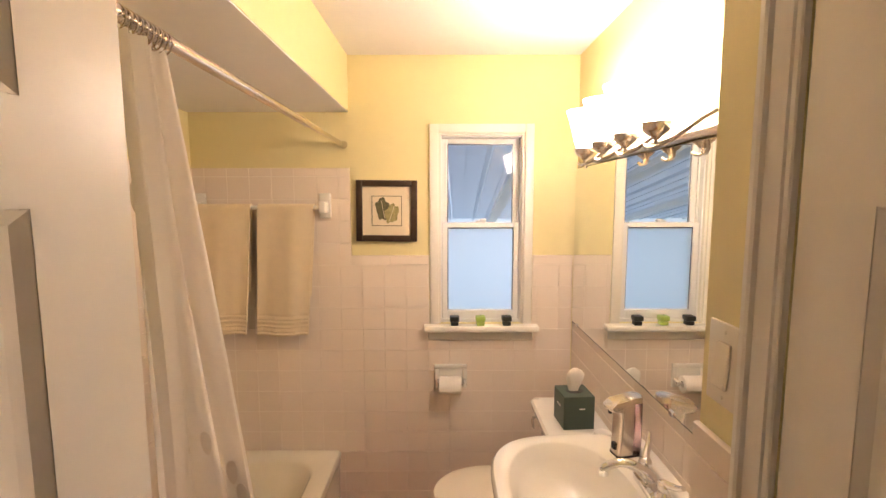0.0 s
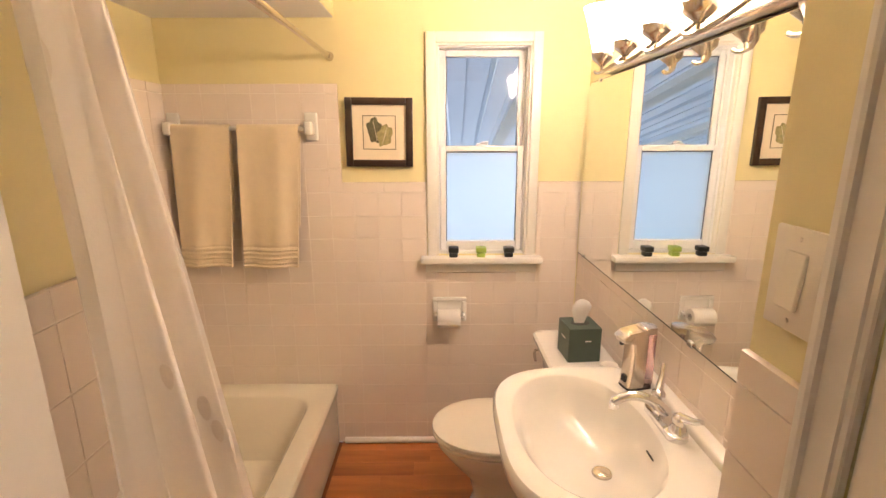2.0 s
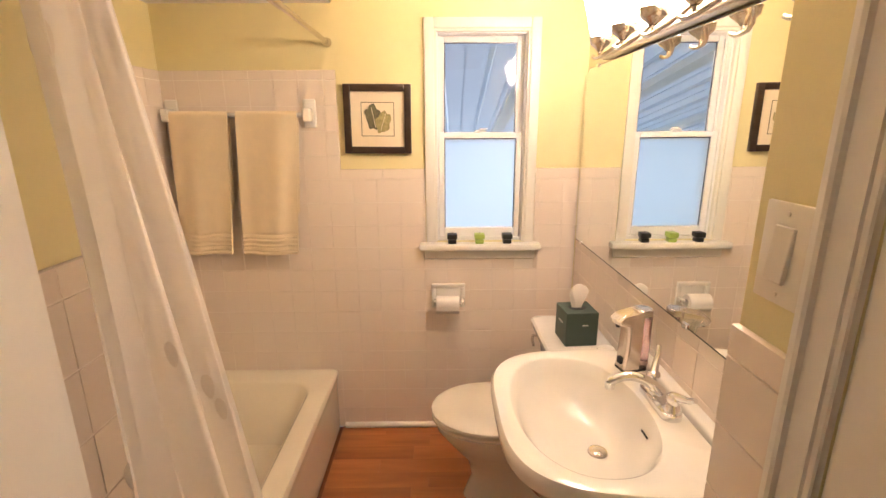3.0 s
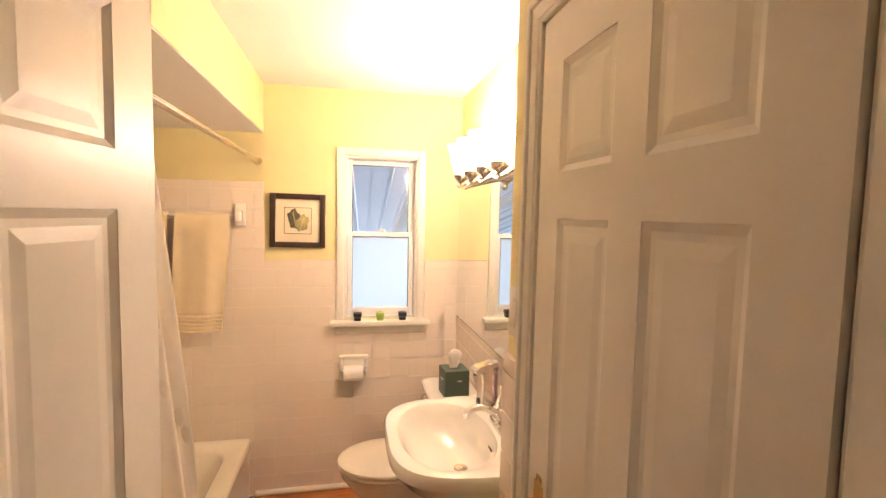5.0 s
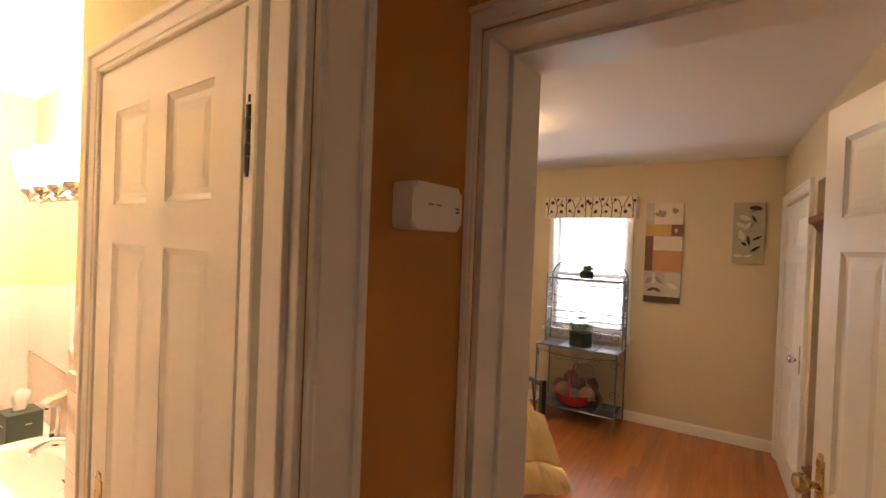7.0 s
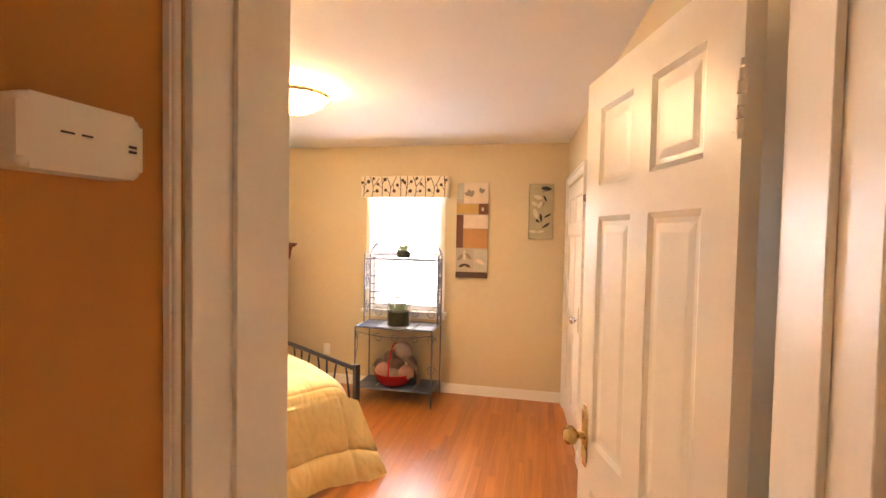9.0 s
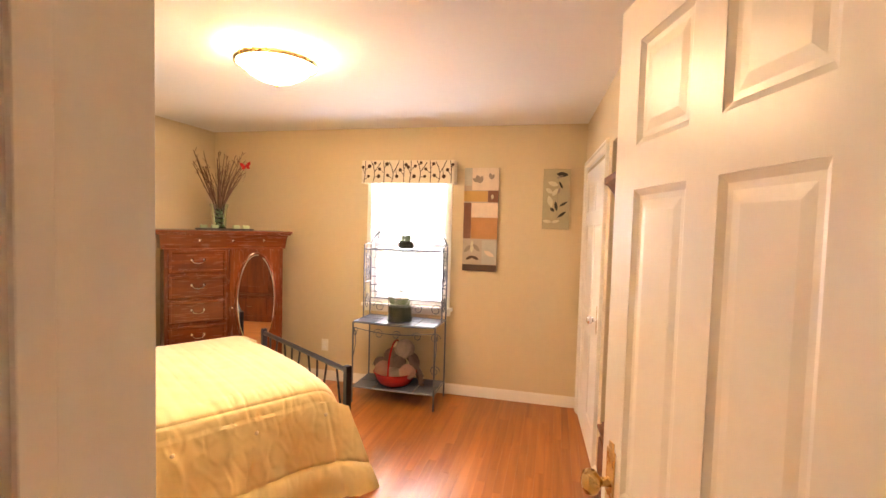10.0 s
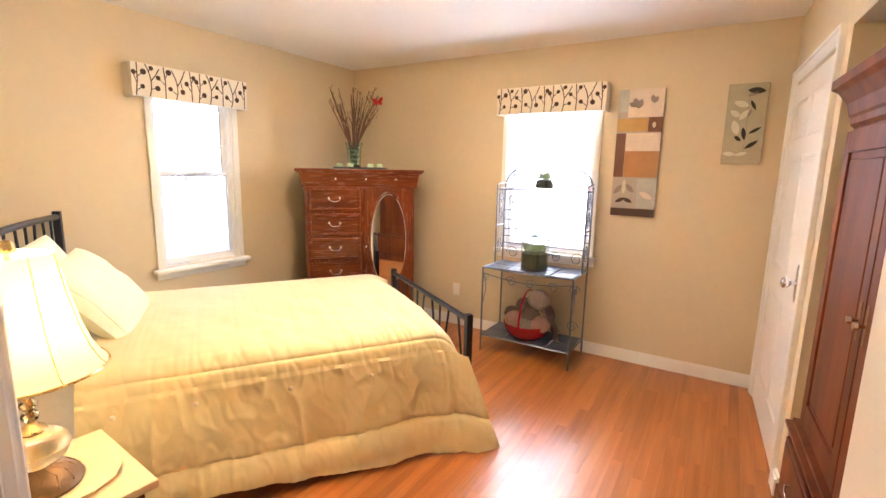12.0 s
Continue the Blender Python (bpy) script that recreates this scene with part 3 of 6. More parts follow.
ang = math.degrees(math.atan2(0.556 + 0.125, -0.223 + 0.322))
door_leaf("bathroom_door", 0.70, 2.0, pose(-0.336, -0.125, 0, 0, 0, ang), "cream six-panel bathroom door standing open", knob=(0.64, 0.98), hinges=(0.25, 1.78))
door_leaf("bathroom_closet_door", 0.632, 1.985, pose(CX + 0.010, CD0 + 0.014, 0.0, 0, 0, 90), "closed cream six-panel closet door with dark hinges", knob=(0.575, 0.95), hinge_side=1, hinges=(0.28, 1.768), hinge_out=0.006)
door_leaf("bedroom_door", 0.66, 2.03, pose(1.195, -1.058, 0, 0, 0, 19.8), "cream six-panel bedroom door standing wide open", knob=(0.610, 0.985), hinges=(0.28, 1.80), hinge_mat="door_paint", lift=0.047)
cdoor_turn = math.degrees(math.atan(0.055))
door_leaf("bedroom_closet_door", KX1 - KX0 - 0.035, 2.0, B @ pose(KX1 - 0.018, south(KX1) - 0.012, 0, 0, 0, 180 + cdoor_turn), "closed white six-panel closet door", knob=(0.84, 0.965), knob_mat="chrome", hinge_side=-1, hinges=(0.30, 1.72), hinge_mat="door_paint")
CSM = B @ pose(0, 0.02, 0, 0, 0, cdoor_turn)
casing("bedroom_closet_casing", "x", KX0, KX1, KZ, 0.0, 1, 0.065, m=CSM)


def baseboard(name, p, q, side, h=0.095, t=0.014, m=B):
    """A skirting board from p to q on the floor, standing proud by t to its left (side 1) or right (-1)."""
    p, q = Vector(p), Vector(q)
    d = (q - p).normalized()
    n = Vector((-d.y, d.x)) * side
    bm = prism([tuple(p), tuple(q), tuple(q + n * t), tuple(p + n * t)], 0.0, h - 0.012)
    k = prism([tuple(p), tuple(q), tuple(q + n * t * 0.55), tuple(p + n * t * 0.55)], h - 0.012, h)
    me = bpy.data.meshes.new("tmp")
    k.to_mesh(me)
    k.free()
    bm.from_mesh(me)
    bpy.data.meshes.remove(me)
    return placed(structure(name, bm, M["trim"], "white painted baseboard"), m)


baseboard("baseboard_far", (0, 0.03), (0, LB), 1)
baseboard("baseboard_side", (0, LB), (-3.6, LB), 1)
baseboard("baseboard_south", (NX1, south(NX1)), (KX0 - 0.066, south(KX0 - 0.066)), 1, t=0.022)
baseboard("baseboard_hall_north", (BX1 + 0.09, YH), (HALL - 0.06, YH), -1, m=Matrix())
structure("bathroom_quarter_round", tubes(([(-0.385, YN - 0.012, 0.012), (XR, YN - 0.012, 0.012)], 0.016), n=10), M["trim"], "white quarter-round at the tiled wall's foot", True)


def window_unit(name, w, h, m, label, rail, frosted=False, casing_w=0.045, lower_h=None, sill=True, sill_drop=0.03):
    """A double-hung window in an opening w wide and h high; local x across, y outwards, z up from the opening's foot."""
    win = thing(name, m, label, "window")
    win["kind"] = "structure"
    f = 0.016
    fr = boxes((0, 0.02, 0, f, 0.12, h), (w - f, 0.02, 0, w, 0.12, h), (f, 0.02, h - f, w - f, 0.12, h), (f, 0.02, 0, w - f, 0.12, f),
               (f, 0.055, f, f + 0.008, 0.065, h - f), (w - f - 0.008, 0.055, f, w - f, 0.065, h - f), bevel=0.0015)
    part("window_frame", fr, M["vinyl"], win)
    s = 0.026
    for nm, z0, z1, y0, gm in (("upper_sash", rail - 0.018, h - f, 0.075, "glass"), ("lower_sash", f, rail + 0.018, 0.030, "frosted" if frosted else "glass")):
        a, b = f + 0.002, w - f - 0.002
        sash = part(nm, boxes((a, y0, z0, a + s, y0 + 0.03, z1), (b - s, y0, z0, b, y0 + 0.03, z1), (a + s, y0, z1 - s, b - s, y0 + 0.03, z1), (a + s, y0, z0, b - s, y0 + 0.03, z0 + s + (0.018 if nm == "lower_sash" else 0)), bevel=0.003), M["vinyl"], win)
        g = part("pane", boxes((a + s - 0.003, y0 + 0.013, z0 + s - 0.003, b - s + 0.003, y0 + 0.016, z1 - s + 0.003)), M[gm], sash, "frosted glass pane" if gm == "frosted" else "clear glass pane", smooth=False)
        g.visible_shadow = False
        part("gasket", boxes((a + s - 0.001, y0 + 0.008, z0 + s, a + s + 0.004, y0 + 0.012, z1 - s), (b - s - 0.004, y0 + 0.008, z0 + s, b - s + 0.001, y0 + 0.012, z1 - s), (a + s, y0 + 0.008, z1 - s - 0.004, b - s, y0 + 0.012, z1 - s + 0.001)), M["rack"], sash, "thin dark glazing gasket", smooth=False)
    part("sash_lock", boxes((w / 2 - 0.025, 0.028, rail + 0.018, w / 2 + 0.025, 0.055, rail + 0.028), (w / 2 - 0.008, 0.02, rail + 0.028, w / 2 + 0.03, 0.034, rail + 0.036), bevel=0.003), M["vinyl"], win)
    c = casing_w
    for nm, q in (("side_casing", (-c, -0.016, 0.0, 0, -0.001, h + c)), ("side_casing", (w, -0.016, 0.0, w + c, -0.001, h + c)), ("head_casing", (0, -0.0155, h, w, -0.001, h + c))):
        part(nm, boxes(q, bevel=0.004, seg=2), M["trim"], win)
    part("liner", boxes((-0.001, -0.001, 0, 0.010, 0.02, h), (w - 0.010, -0.001, 0, w + 0.001, 0.02, h), (0.01, -0.001, h - 0.01, w - 0.01, 0.02, h)), M["trim"], win, smooth=False)
    part("window_sill", boxes((-c - 0.03, -0.062, -0.03, w + c + 0.03, 0.0, -0.001), (0, 0.0, -0.03, w, 0.03, -0.0005), bevel=0.006, seg=2), M["trim"], win, "white painted window stool")
    part("apron", boxes((-c - 0.01, -0.018, -0.03 - 0.05, w + c + 0.01, -0.001, -0.031), bevel=0.004), M["trim"], win)
    return win


window_unit("window_1", WX1 - WX0, WZ1 - WZ0, pose(WX0, YN, WZ0), "white double-hung bathroom window with frosted lower pane", 0.478, True, 0.042)
window_unit("window_2", FW1 - FW0, FZ1 - FZ0, B @ pose(0, FW1, FZ0, 0, 0, -90), "white double-hung bedroom window in bright daylight", 0.56)
window_unit("window_3", SW1 - SW0, FZ1 - SZ0, B @ pose(SW0, LB, SZ0), "white double-hung bedroom window facing bare trees", 0.67)
blind = thing("window_blind", B @ pose(0, FW1, FZ0, 0, 0, -90), "thin white horizontal blind over the lower pane", "blind")
part("head_rail", boxes((0.05, 0.008, 0.535, FW1 - FW0 - 0.05, 0.024, 0.555), bevel=0.002), M["vinyl"], blind)
for i in range(11):
    part("slat", moved(boxes((0.05, -0.013, -0.0005, FW1 - FW0 - 0.05, 0.013, 0.0005)), pose(0, 0.014, 0.050 + 0.044 * i, 42)), M["vinyl"], blind, smooth=False)
for x in (0.14, FW1 - FW0 - 0.14):
    part("cord", tubes(([(x, 0.014, 0.03), (x, 0.014, 0.536)], 0.0012), n=5), M["vinyl"], blind)

# ---- bathroom: tub, curtain, towels ----


def rounded_rect(x0, y0, x1, y1, r, n=6):
    pts = []
    for cx, cy, a0 in ((x1 - r, y0 + r, -90), (x1 - r, y1 - r, 0), (x0 + r, y1 - r, 90), (x0 + r, y0 + r, 180)):
        for i in range(n + 1):
            a = radians(a0 + 90 * i / n)
            pts.append((cx + r * math.cos(a), cy + r * math.sin(a)))
    return pts


def rings_mesh(rings, close_last=True, close_first=False):
    """A skin through rings of equal count, each a list of points."""
    bm = bmesh.new()
    vr = [[bm.verts.new(p) for p in ring] for ring in rings]
    k = len(vr[0])
    for a, b in zip(vr, vr[1:]):
        for i in range(k):
            bm.faces.new((a[i], a[(i + 1) % k], b[(i + 1) % k], b[i]))
    if close_last:
        bm.faces.new(vr[-1])
    if close_first:
        bm.faces.new(vr[0][::-1])
    bmesh.ops.recalc_face_normals(bm, faces=bm.faces)
    return bm


def make_tub():
    x0, x1, y0, y1, zt = XL + 0.004, -0.405, 0.865, YN - 0.012, 0.335
    ring = lambda ax0, ay0, ax1, ay1, r, z: [(x, y, z) for x, y in rounded_rect(ax0, ay0, ax1, ay1, r)]
    tub = thing("bathtub", pose(0, 0, 0), "cream enamelled built-in bathtub with sloping inside", "bathtub")
    rings = [ring(x0, y0, x1 - 0.012, y1, 0.004, 0.0), ring(x0, y0, x1 - 0.012, y1, 0.004, 0.25), ring(x0, y0, x1 - 0.002, y1, 0.006, zt - 0.03),
             ring(x0, y0, x1, y1, 0.012, zt - 0.012), ring(x0 + 0.006, y0 + 0.006, x1 - 0.008, y1 - 0.006, 0.014, zt),
             ring(x0 + 0.05, y0 + 0.10, x1 - 0.085, y1 - 0.10, 0.12, zt + 0.001), ring(x0 + 0.06, y0 + 0.115, x1 - 0.10, y1 - 0.115, 0.12, zt - 0.012),
             ring(x0 + 0.085, y0 + 0.16, x1 - 0.13, y1 - 0.16, 0.13, zt - 0.16), ring(x0 + 0.11, y0 + 0.22, x1 - 0.155, y1 - 0.22, 0.12, zt - 0.27), ring(x0 + 0.16, y0 + 0.27, x1 - 0.21, y1 - 0.27, 0.08, zt - 0.285)]
    part("basin", rings_mesh(rings), M["tub"], tub)
    part("drain", moved(lathe([(0.0, 0), (0.028, 0), (0.028, 0.003), (0.018, 0.005), (0, 0.004)], 16), pose(-0.74, 1.25, 0.052)), M["chrome"], tub, "chrome drain")


make_tub()
rod = thing("shower_rod", pose(-0.361, 0, 1.852), "polished metal shower curtain rod", "curtain rod")
part("pole", tubes(([(0, 0.70, 0.008), (0, 1.72, 0.003)], 0.0125), n=14), M["nickel"], rod)
part("inner_pole", tubes(([(0, 1.71, 0.003), (0, YN - 0.004, 0)], 0.0098), n=14), M["nickel"], rod)
part("flange", moved(lathe([(0.019, 0), (0.018, 0.010), (0.014, 0.016), (0.0098, 0.024)], 18), pose(0, YN - 0.002, 0, 90)), M["nickel"], rod)


def make_curtain():
    cur = thing("shower_curtain", pose(0, 0, 0), "cream shower curtain with faded leaf print, bunched to one side", "shower curtain")
    N = 4

    def f(u, v):
        z = 1.836 - v * 1.54
        y0, y1 = 0.765 - 0.05 * v, 0.900 + 0.265 * v + 0.02 * v * v
        ph = 2 * math.pi * N * u
        amp = 0.017 + 0.012 * v
        yy = y0 + (y1 - y0) * u + 0.25 * amp * math.sin(ph * 2 + 0.6)
        xx = -0.362 + 0.055 * v + amp * math.sin(ph + 0.5 * math.sin(3 * v + u * 5)) + 0.010 * math.sin(7 * u + 4 * v)
        return (xx, yy, z)
    part("fabric", sheet(f, 150, 40), M["curtain"], cur)
    for i in range(10):
        u = (i + 0.5) / 10
        y = 0.768 + 0.127 * u
        pts = [(-0.361 + 0.0165 * math.cos(a), y + 0.002 * math.sin(2 * a), 1.852 + 0.019 * math.sin(a)) for a in [2 * math.pi * k / 16 for k in range(16)]]
        b2 = bmesh.new()
        tube(b2, pts, 0.0016, 6, closed=True)
        ring = part("ring", b2, M["nickel"], cur, "metal curtain ring")
        b3 = bmesh.new()
        bmesh.ops.create_icosphere(b3, subdivisions=1, radius=0.003)
        part("bead", moved(b3, pose(-0.3445, y, 1.852)), M["nickel"], ring)
    rng = random.Random(4)
    for i in range(16):
        u, v = 0.9 * rng.random(), 0.06 + 0.9 * rng.random()
        p, q, r2 = Vector(f(u, v)), Vector(f(min(u + 0.012, 1), v)), Vector(f(u, min(v + 0.02, 1)))
        du, dv = (q - p).normalized(), (r2 - p).normalized()
        du = (du - dv * du.dot(dv)).normalized()
        nrm = du.cross(dv).normalized()
        if nrm.x < 0:
            nrm = -nrm
        b4 = bmesh.new()
        L1 = 0.022 + 0.014 * rng.random()
        pts = [(0.010 * math.sin(q) * (1 + 0.2 * math.cos(q)), -L1 * math.cos(q)) for q in [2 * math.pi * k / 14 for k in range(14)]]
        lo = [b4.verts.new(p + nrm * 0.0016 + du * a + dv * b) for a, b in pts]
        hi = [b4.verts.new(p + nrm * 0.0022 + du * a + dv * b) for a, b in pts]
        b4.faces.new(hi)
        b4.faces.new(lo[::-1])
        for k in range(14):
            b4.faces.new((lo[k], lo[(k + 1) % 14], hi[(k + 1) % 14], hi[k]))
        bmesh.ops.recalc_face_normals(b4, faces=b4.faces)
        part("leaf_print", b4, M["sprig"], cur, "faded printed leaf", smooth=False)


make_curtain()
bar = thing("towel_bar", pose(0, 0, 0), "white ceramic towel bar on the tiled wall", "towel bar")
for x in (-1.045, -0.452):
    part("post", boxes((x - 0.028, YN - 0.022, 1.505, x + 0.028, YN - 0.009, 1.625), (x - 0.016, YN - 0.085, 1.530, x + 0.016, YN - 0.02, 1.585), bevel=0.007, seg=3), M["porcelain"], bar)
part("rail", tubes(([(-1.04, YN - 0.065, 1.557), (-0.455, YN - 0.065, 1.557)], 0.010), n=12), M["porcelain"], bar)


def make_towel(x0, x1, front, back, seed, group="towels on the bar"):
    t = thing("towel", pose((x0 + x1) / 2, YN - 0.065, 1.557), "pale yellow folded terry towel hanging over the bar", "towel", group)
    w = x1 - x0
    rng = random.Random(seed)
    k1, k2 = rng.random() * 6, rng.random() * 6
    tot = front + back

    def f(u, v):
        d = v * tot
        r = 0.018
        arc = math.pi * r
        if d < front:
            z, y = -(front - d), -r - 0.012 * ((front - d) / front)
        elif d < front + arc:
            a = (d - front) / r
            z, y = r * math.sin(a), -r * math.cos(a)
        else:
            z, y = -(d - front - arc), r
        drop = max(0.0, -z) / front
        x = -w / 2 + w * u * (1 - 0.05 * drop) - 0.024 * drop * (1 if z < 0 else 0) + 0.006 * drop * math.sin(5 * u + k1)
        y += (0.005 + 0.008 * drop) * math.sin(2.4 * math.pi * u + k1 + 1.5 * drop) * (1 if y < 0 else 0.3) + 0.003 * math.sin(17 * u + k2) * drop
        # ribbed border near the hem
        if y < 0 and drop > 0.84:
            y += 0.0040 * math.sin((drop - 0.84) / 0.16 * 2 * math.pi * 5)
        return (x, y, z)
    part("cloth", sheet(f, 40, 150, 0.007), M["towel"], t)
    return t


make_towel(-1.030, -0.785, 0.60, 0.46, 1)
make_towel(-0.748, -0.492, 0.605, 0.48, 2)

# ---- bathroom: picture, candles, paper ----
pic = thing("picture_frame", pose(-0.159, YN - 0.002, 1.539, 0, 0.6), "dark brown framed print of two leaves", "picture")
h, fw = 0.146, 0.030
for nm, q in (("frame_side", (-h, -0.022, -h, -h + fw, 0, h)), ("frame_side", (h - fw, -0.022, -h, h, 0, h)), ("frame_rail", (-h + fw, -0.022, h - fw, h - fw, 0, h)), ("frame_rail", (-h + fw, -0.022, -h, h - fw, 0, -h + fw))):
    part(nm, boxes(q, bevel=0.003, seg=2), M["frame_wood"], pic)
part("mat_board", boxes((-h + fw, -0.010, -h + fw, h - fw, -0.006, h - fw)), M["mat"], pic, smooth=False)
part("print_border", boxes((-0.072, -0.012, 0.069, 0.072, -0.0105, 0.072), (-0.072, -0.012, -0.072, 0.072, -0.0105, -0.069), (-0.072, -0.012, -0.069, -0.069, -0.0105, 0.069), (0.069, -0.012, -0.069, 0.072, -0.0105, 0.069)), M["ink"], pic, smooth=False)


def leaf_blob(cx, cz, rx, rz, tilt, seed):
    rng = random.Random(seed)
    ph = [rng.random() * 6 for _ in range(3)]
    pts = []
    for i in range(36):
        a = 2 * math.pi * i / 36
        r = 1 + 0.10 * math.sin(5 * a + ph[0]) + 0.06 * math.sin(9 * a + ph[1])
        x, z = rx * r * math.cos(a), rz * r * math.sin(a)
        pts.append((cx + x * math.cos(tilt) - z * math.sin(tilt), cz + x * math.sin(tilt) + z * math.cos(tilt)))
    return pts


for cx, cz, rx, rz, ti, mt, dep in ((-0.018, 0.008, 0.034, 0.054, 0.2, "ink", -0.0112), (0.024, -0.012, 0.032, 0.046, -0.3, "ink2", -0.0122)):
    part("leaf_print", moved(prism(leaf_blob(cx, cz, rx, rz, ti, int(cx * 1000)), 0, 0.0008), Matrix(((1, 0, 0, 0), (0, 0, 1, dep), (0, 1, 0, 0), (0, 0, 0, 1)))), M[mt], pic, smooth=False)
    part("leaf_vein", moved(boxes((-0.0008, -0.0135 , -rz * 0.8, 0.0008, -0.0128, rz * 0.8)), pose(cx, 0, cz, 0, -math.degrees(ti))), M["mat"], pic, smooth=False)

for x, mt, lab in ((0.165, "candle_black", "small square black candle holder on the window sill"), (0.291, "candle_green", "small square lime green candle on the window sill"), (0.418, "candle_black", "small square black candle holder on the window sill")):
    c = thing("candle", pose(x, YN - 0.032, WZ0 - 0.001), lab, "candle", "candles on the sill")
    part("wax", boxes((-0.019, -0.019, 0.0, 0.019, 0.019, 0.020), (-0.023, -0.023, 0.022, 0.023, 0.023, 0.046), bevel=0.004, seg=2), M[mt], c)
    part("wick", tubes(([(0, 0, 0.045), (0.001, 0, 0.054)], 0.001), n=6), M["black"], c)

tp = thing("toilet_paper_holder", pose(0.147, YN - 0.008, 0.722), "white ceramic toilet paper holder in the tiled wall", "paper holder")
part("back_plate", boxes((-0.080, -0.014, 0.040, 0.080, 0, 0.060), (-0.080, -0.014, -0.060, -0.058, 0, 0.040), (0.058, -0.014, -0.060, 0.080, 0, 0.040), (-0.058, -0.008, -0.06, 0.058, 0, 0.04), bevel=0.004, seg=2), M["porcelain"], tp)
for x in (-0.070, 0.062):
    part("arm", boxes((x, -0.060, -0.035, x + 0.012, -0.012, -0.012), bevel=0.004, seg=2), M["porcelain"], tp)
part("spindle", moved(tubes(([(-0.066, -0.05, -0.024), (0.076, -0.05, -0.024)], 0.006), n=10), pose(0, 0, 0)), M["chrome"], tp, "chrome spindle")
roll = thing("toilet_roll", pose(0.143, YN - 0.060, 0.692), "white toilet paper roll on its holder", "toilet roll")
part("paper", moved(lathe([(0.018, -0.053), (0.040, -0.053), (0.042, -0.050), (0.042, 0.050), (0.040, 0.053), (0.018, 0.053), (0.018, -0.053)], 32), pose(0, 0, 0, 0, 90)), M["paper"], roll)
part("loose_sheet", sheet(lambda u, v: (-0.052 + 0.104 * u, -0.0425 - 0.001 * v, -0.014 * v), 6, 6, 0.0008), M["paper"], roll)

# ---- bathroom: toilet ----


def egg(x0, x1, half, n=40, z=0.0, back=0.75):
    """An egg outline pointing to -x."""
    pts = []
    cx = x0 + (x1 - x0) * 0.52
    for i in range(n):
        a = 2 * math.pi * i / n
        c, s = math.cos(a), math.sin(a)
        rx = (x1 - cx) if c > 0 else (cx - x0)
        y = half * math.copysign(abs(s) ** (0.85 if c > 0 else 1.0), s)
        pts.append((cx + rx * math.copysign(abs(c) ** (back if c > 0 else 1.0), c), y, z))
    return pts


def make_toilet():
    to = thing("toilet", pose(0, 1.845, 0), "white porcelain toilet with closed bone-coloured lid", "toilet")
    rr = [egg(0.20, 0.60, 0.10, z=0.0), egg(0.21, 0.60, 0.095, z=0.03), egg(0.235, 0.58, 0.088, z=0.10), egg(0.215, 0.58, 0.10, z=0.18), egg(0.14, 0.57, 0.145, z=0.27), egg(0.085, 0.55, 0.175, z=0.345), egg(0.078, 0.54, 0.18, z=0.372), egg(0.10, 0.52, 0.16, z=0.376)]
    part("bowl", rings_mesh(rr, True, True), M["porcelain"], to)
    part("seat", rings_mesh([egg(0.082, 0.53, 0.176, z=0.377), egg(0.070, 0.53, 0.184, z=0.382), egg(0.070, 0.53, 0.184, z=0.392), egg(0.078, 0.53, 0.178, z=0.398)], True, True), M["seat"], to, "bone plastic seat")
    part("lid", rings_mesh([egg(0.076, 0.53, 0.180, z=0.400), egg(0.068, 0.53, 0.186, z=0.405), egg(0.070, 0.53, 0.184, z=0.414), egg(0.085, 0.525, 0.172, z=0.421), egg(0.20, 0.50, 0.09, z=0.424)], True, True), M["seat"], to, "bone plastic lid, closed")
    tank = [[(x, y, z) for x, y in rounded_rect(ax, -b, XR - 0.012, b, 0.03)] for ax, b, z in ((0.565, 0.18, 0.37), (0.552, 0.19, 0.42), (0.530, 0.20, 0.65), (0.528, 0.201, 0.674))]
    part("tank", rings_mesh(tank, True, True), M["porcelain"], to)
    lid = [[(x, y, z) for x, y in rounded_rect(ax, -b, XR - 0.010, b, 0.03)] for ax, b, z in ((0.512, 0.212, 0.676), (0.498, 0.220, 0.682), (0.495, 0.222, 0.704), (0.503, 0.216, 0.714), (0.53, 0.204, 0.716))]
    part("tank_lid", rings_mesh(lid, True, True), M["porcelain"], to)
    part("flush_lever", moved(tubes(([(0, 0.15, 0.66), (-0.025, 0.15, 0.66), (-0.034, 0.13, 0.655), (-0.038, 0.08, 0.648)], 0.006), n=10), pose(0.53, 0.03, -0.02)), M["nickel"], to, "metal flush lever")
    for s in (-1, 1):
        part("lid_hinge", moved(lathe([(0, 0), (0.014, 0), (0.014, 0.02), (0.008, 0.026), (0, 0.026)], 14), pose(0.515, 0.075 * s, 0.40)), M["seat"], to)


make_toilet()
tb = thing("tissue_box", pose(0.622, 1.825, 0.7165, 0, 0, 4), "dark green cube tissue box on the toilet tank", "tissue box")
part("carton", boxes((-0.060, -0.060, 0, 0.060, 0.060, 0.130), bevel=0.002), M["green_box"], tb)
part("opening", moved(prism([(0.034 * math.cos(a), 0.024 * math.sin(a)) for a in [2 * math.pi * i / 20 for i in range(20)]], 0.130, 0.1315), pose(0, 0, 0)), M["black"], tb)
for q in ((-0.0615, -0.020, 0.078, -0.0602, 0.020, 0.082), (0.0, -0.0615, 0.080, 0.022, -0.0602, 0.084)):
    part("label_bar", boxes(q), M["paper"], tb, "pale unreadable label line")
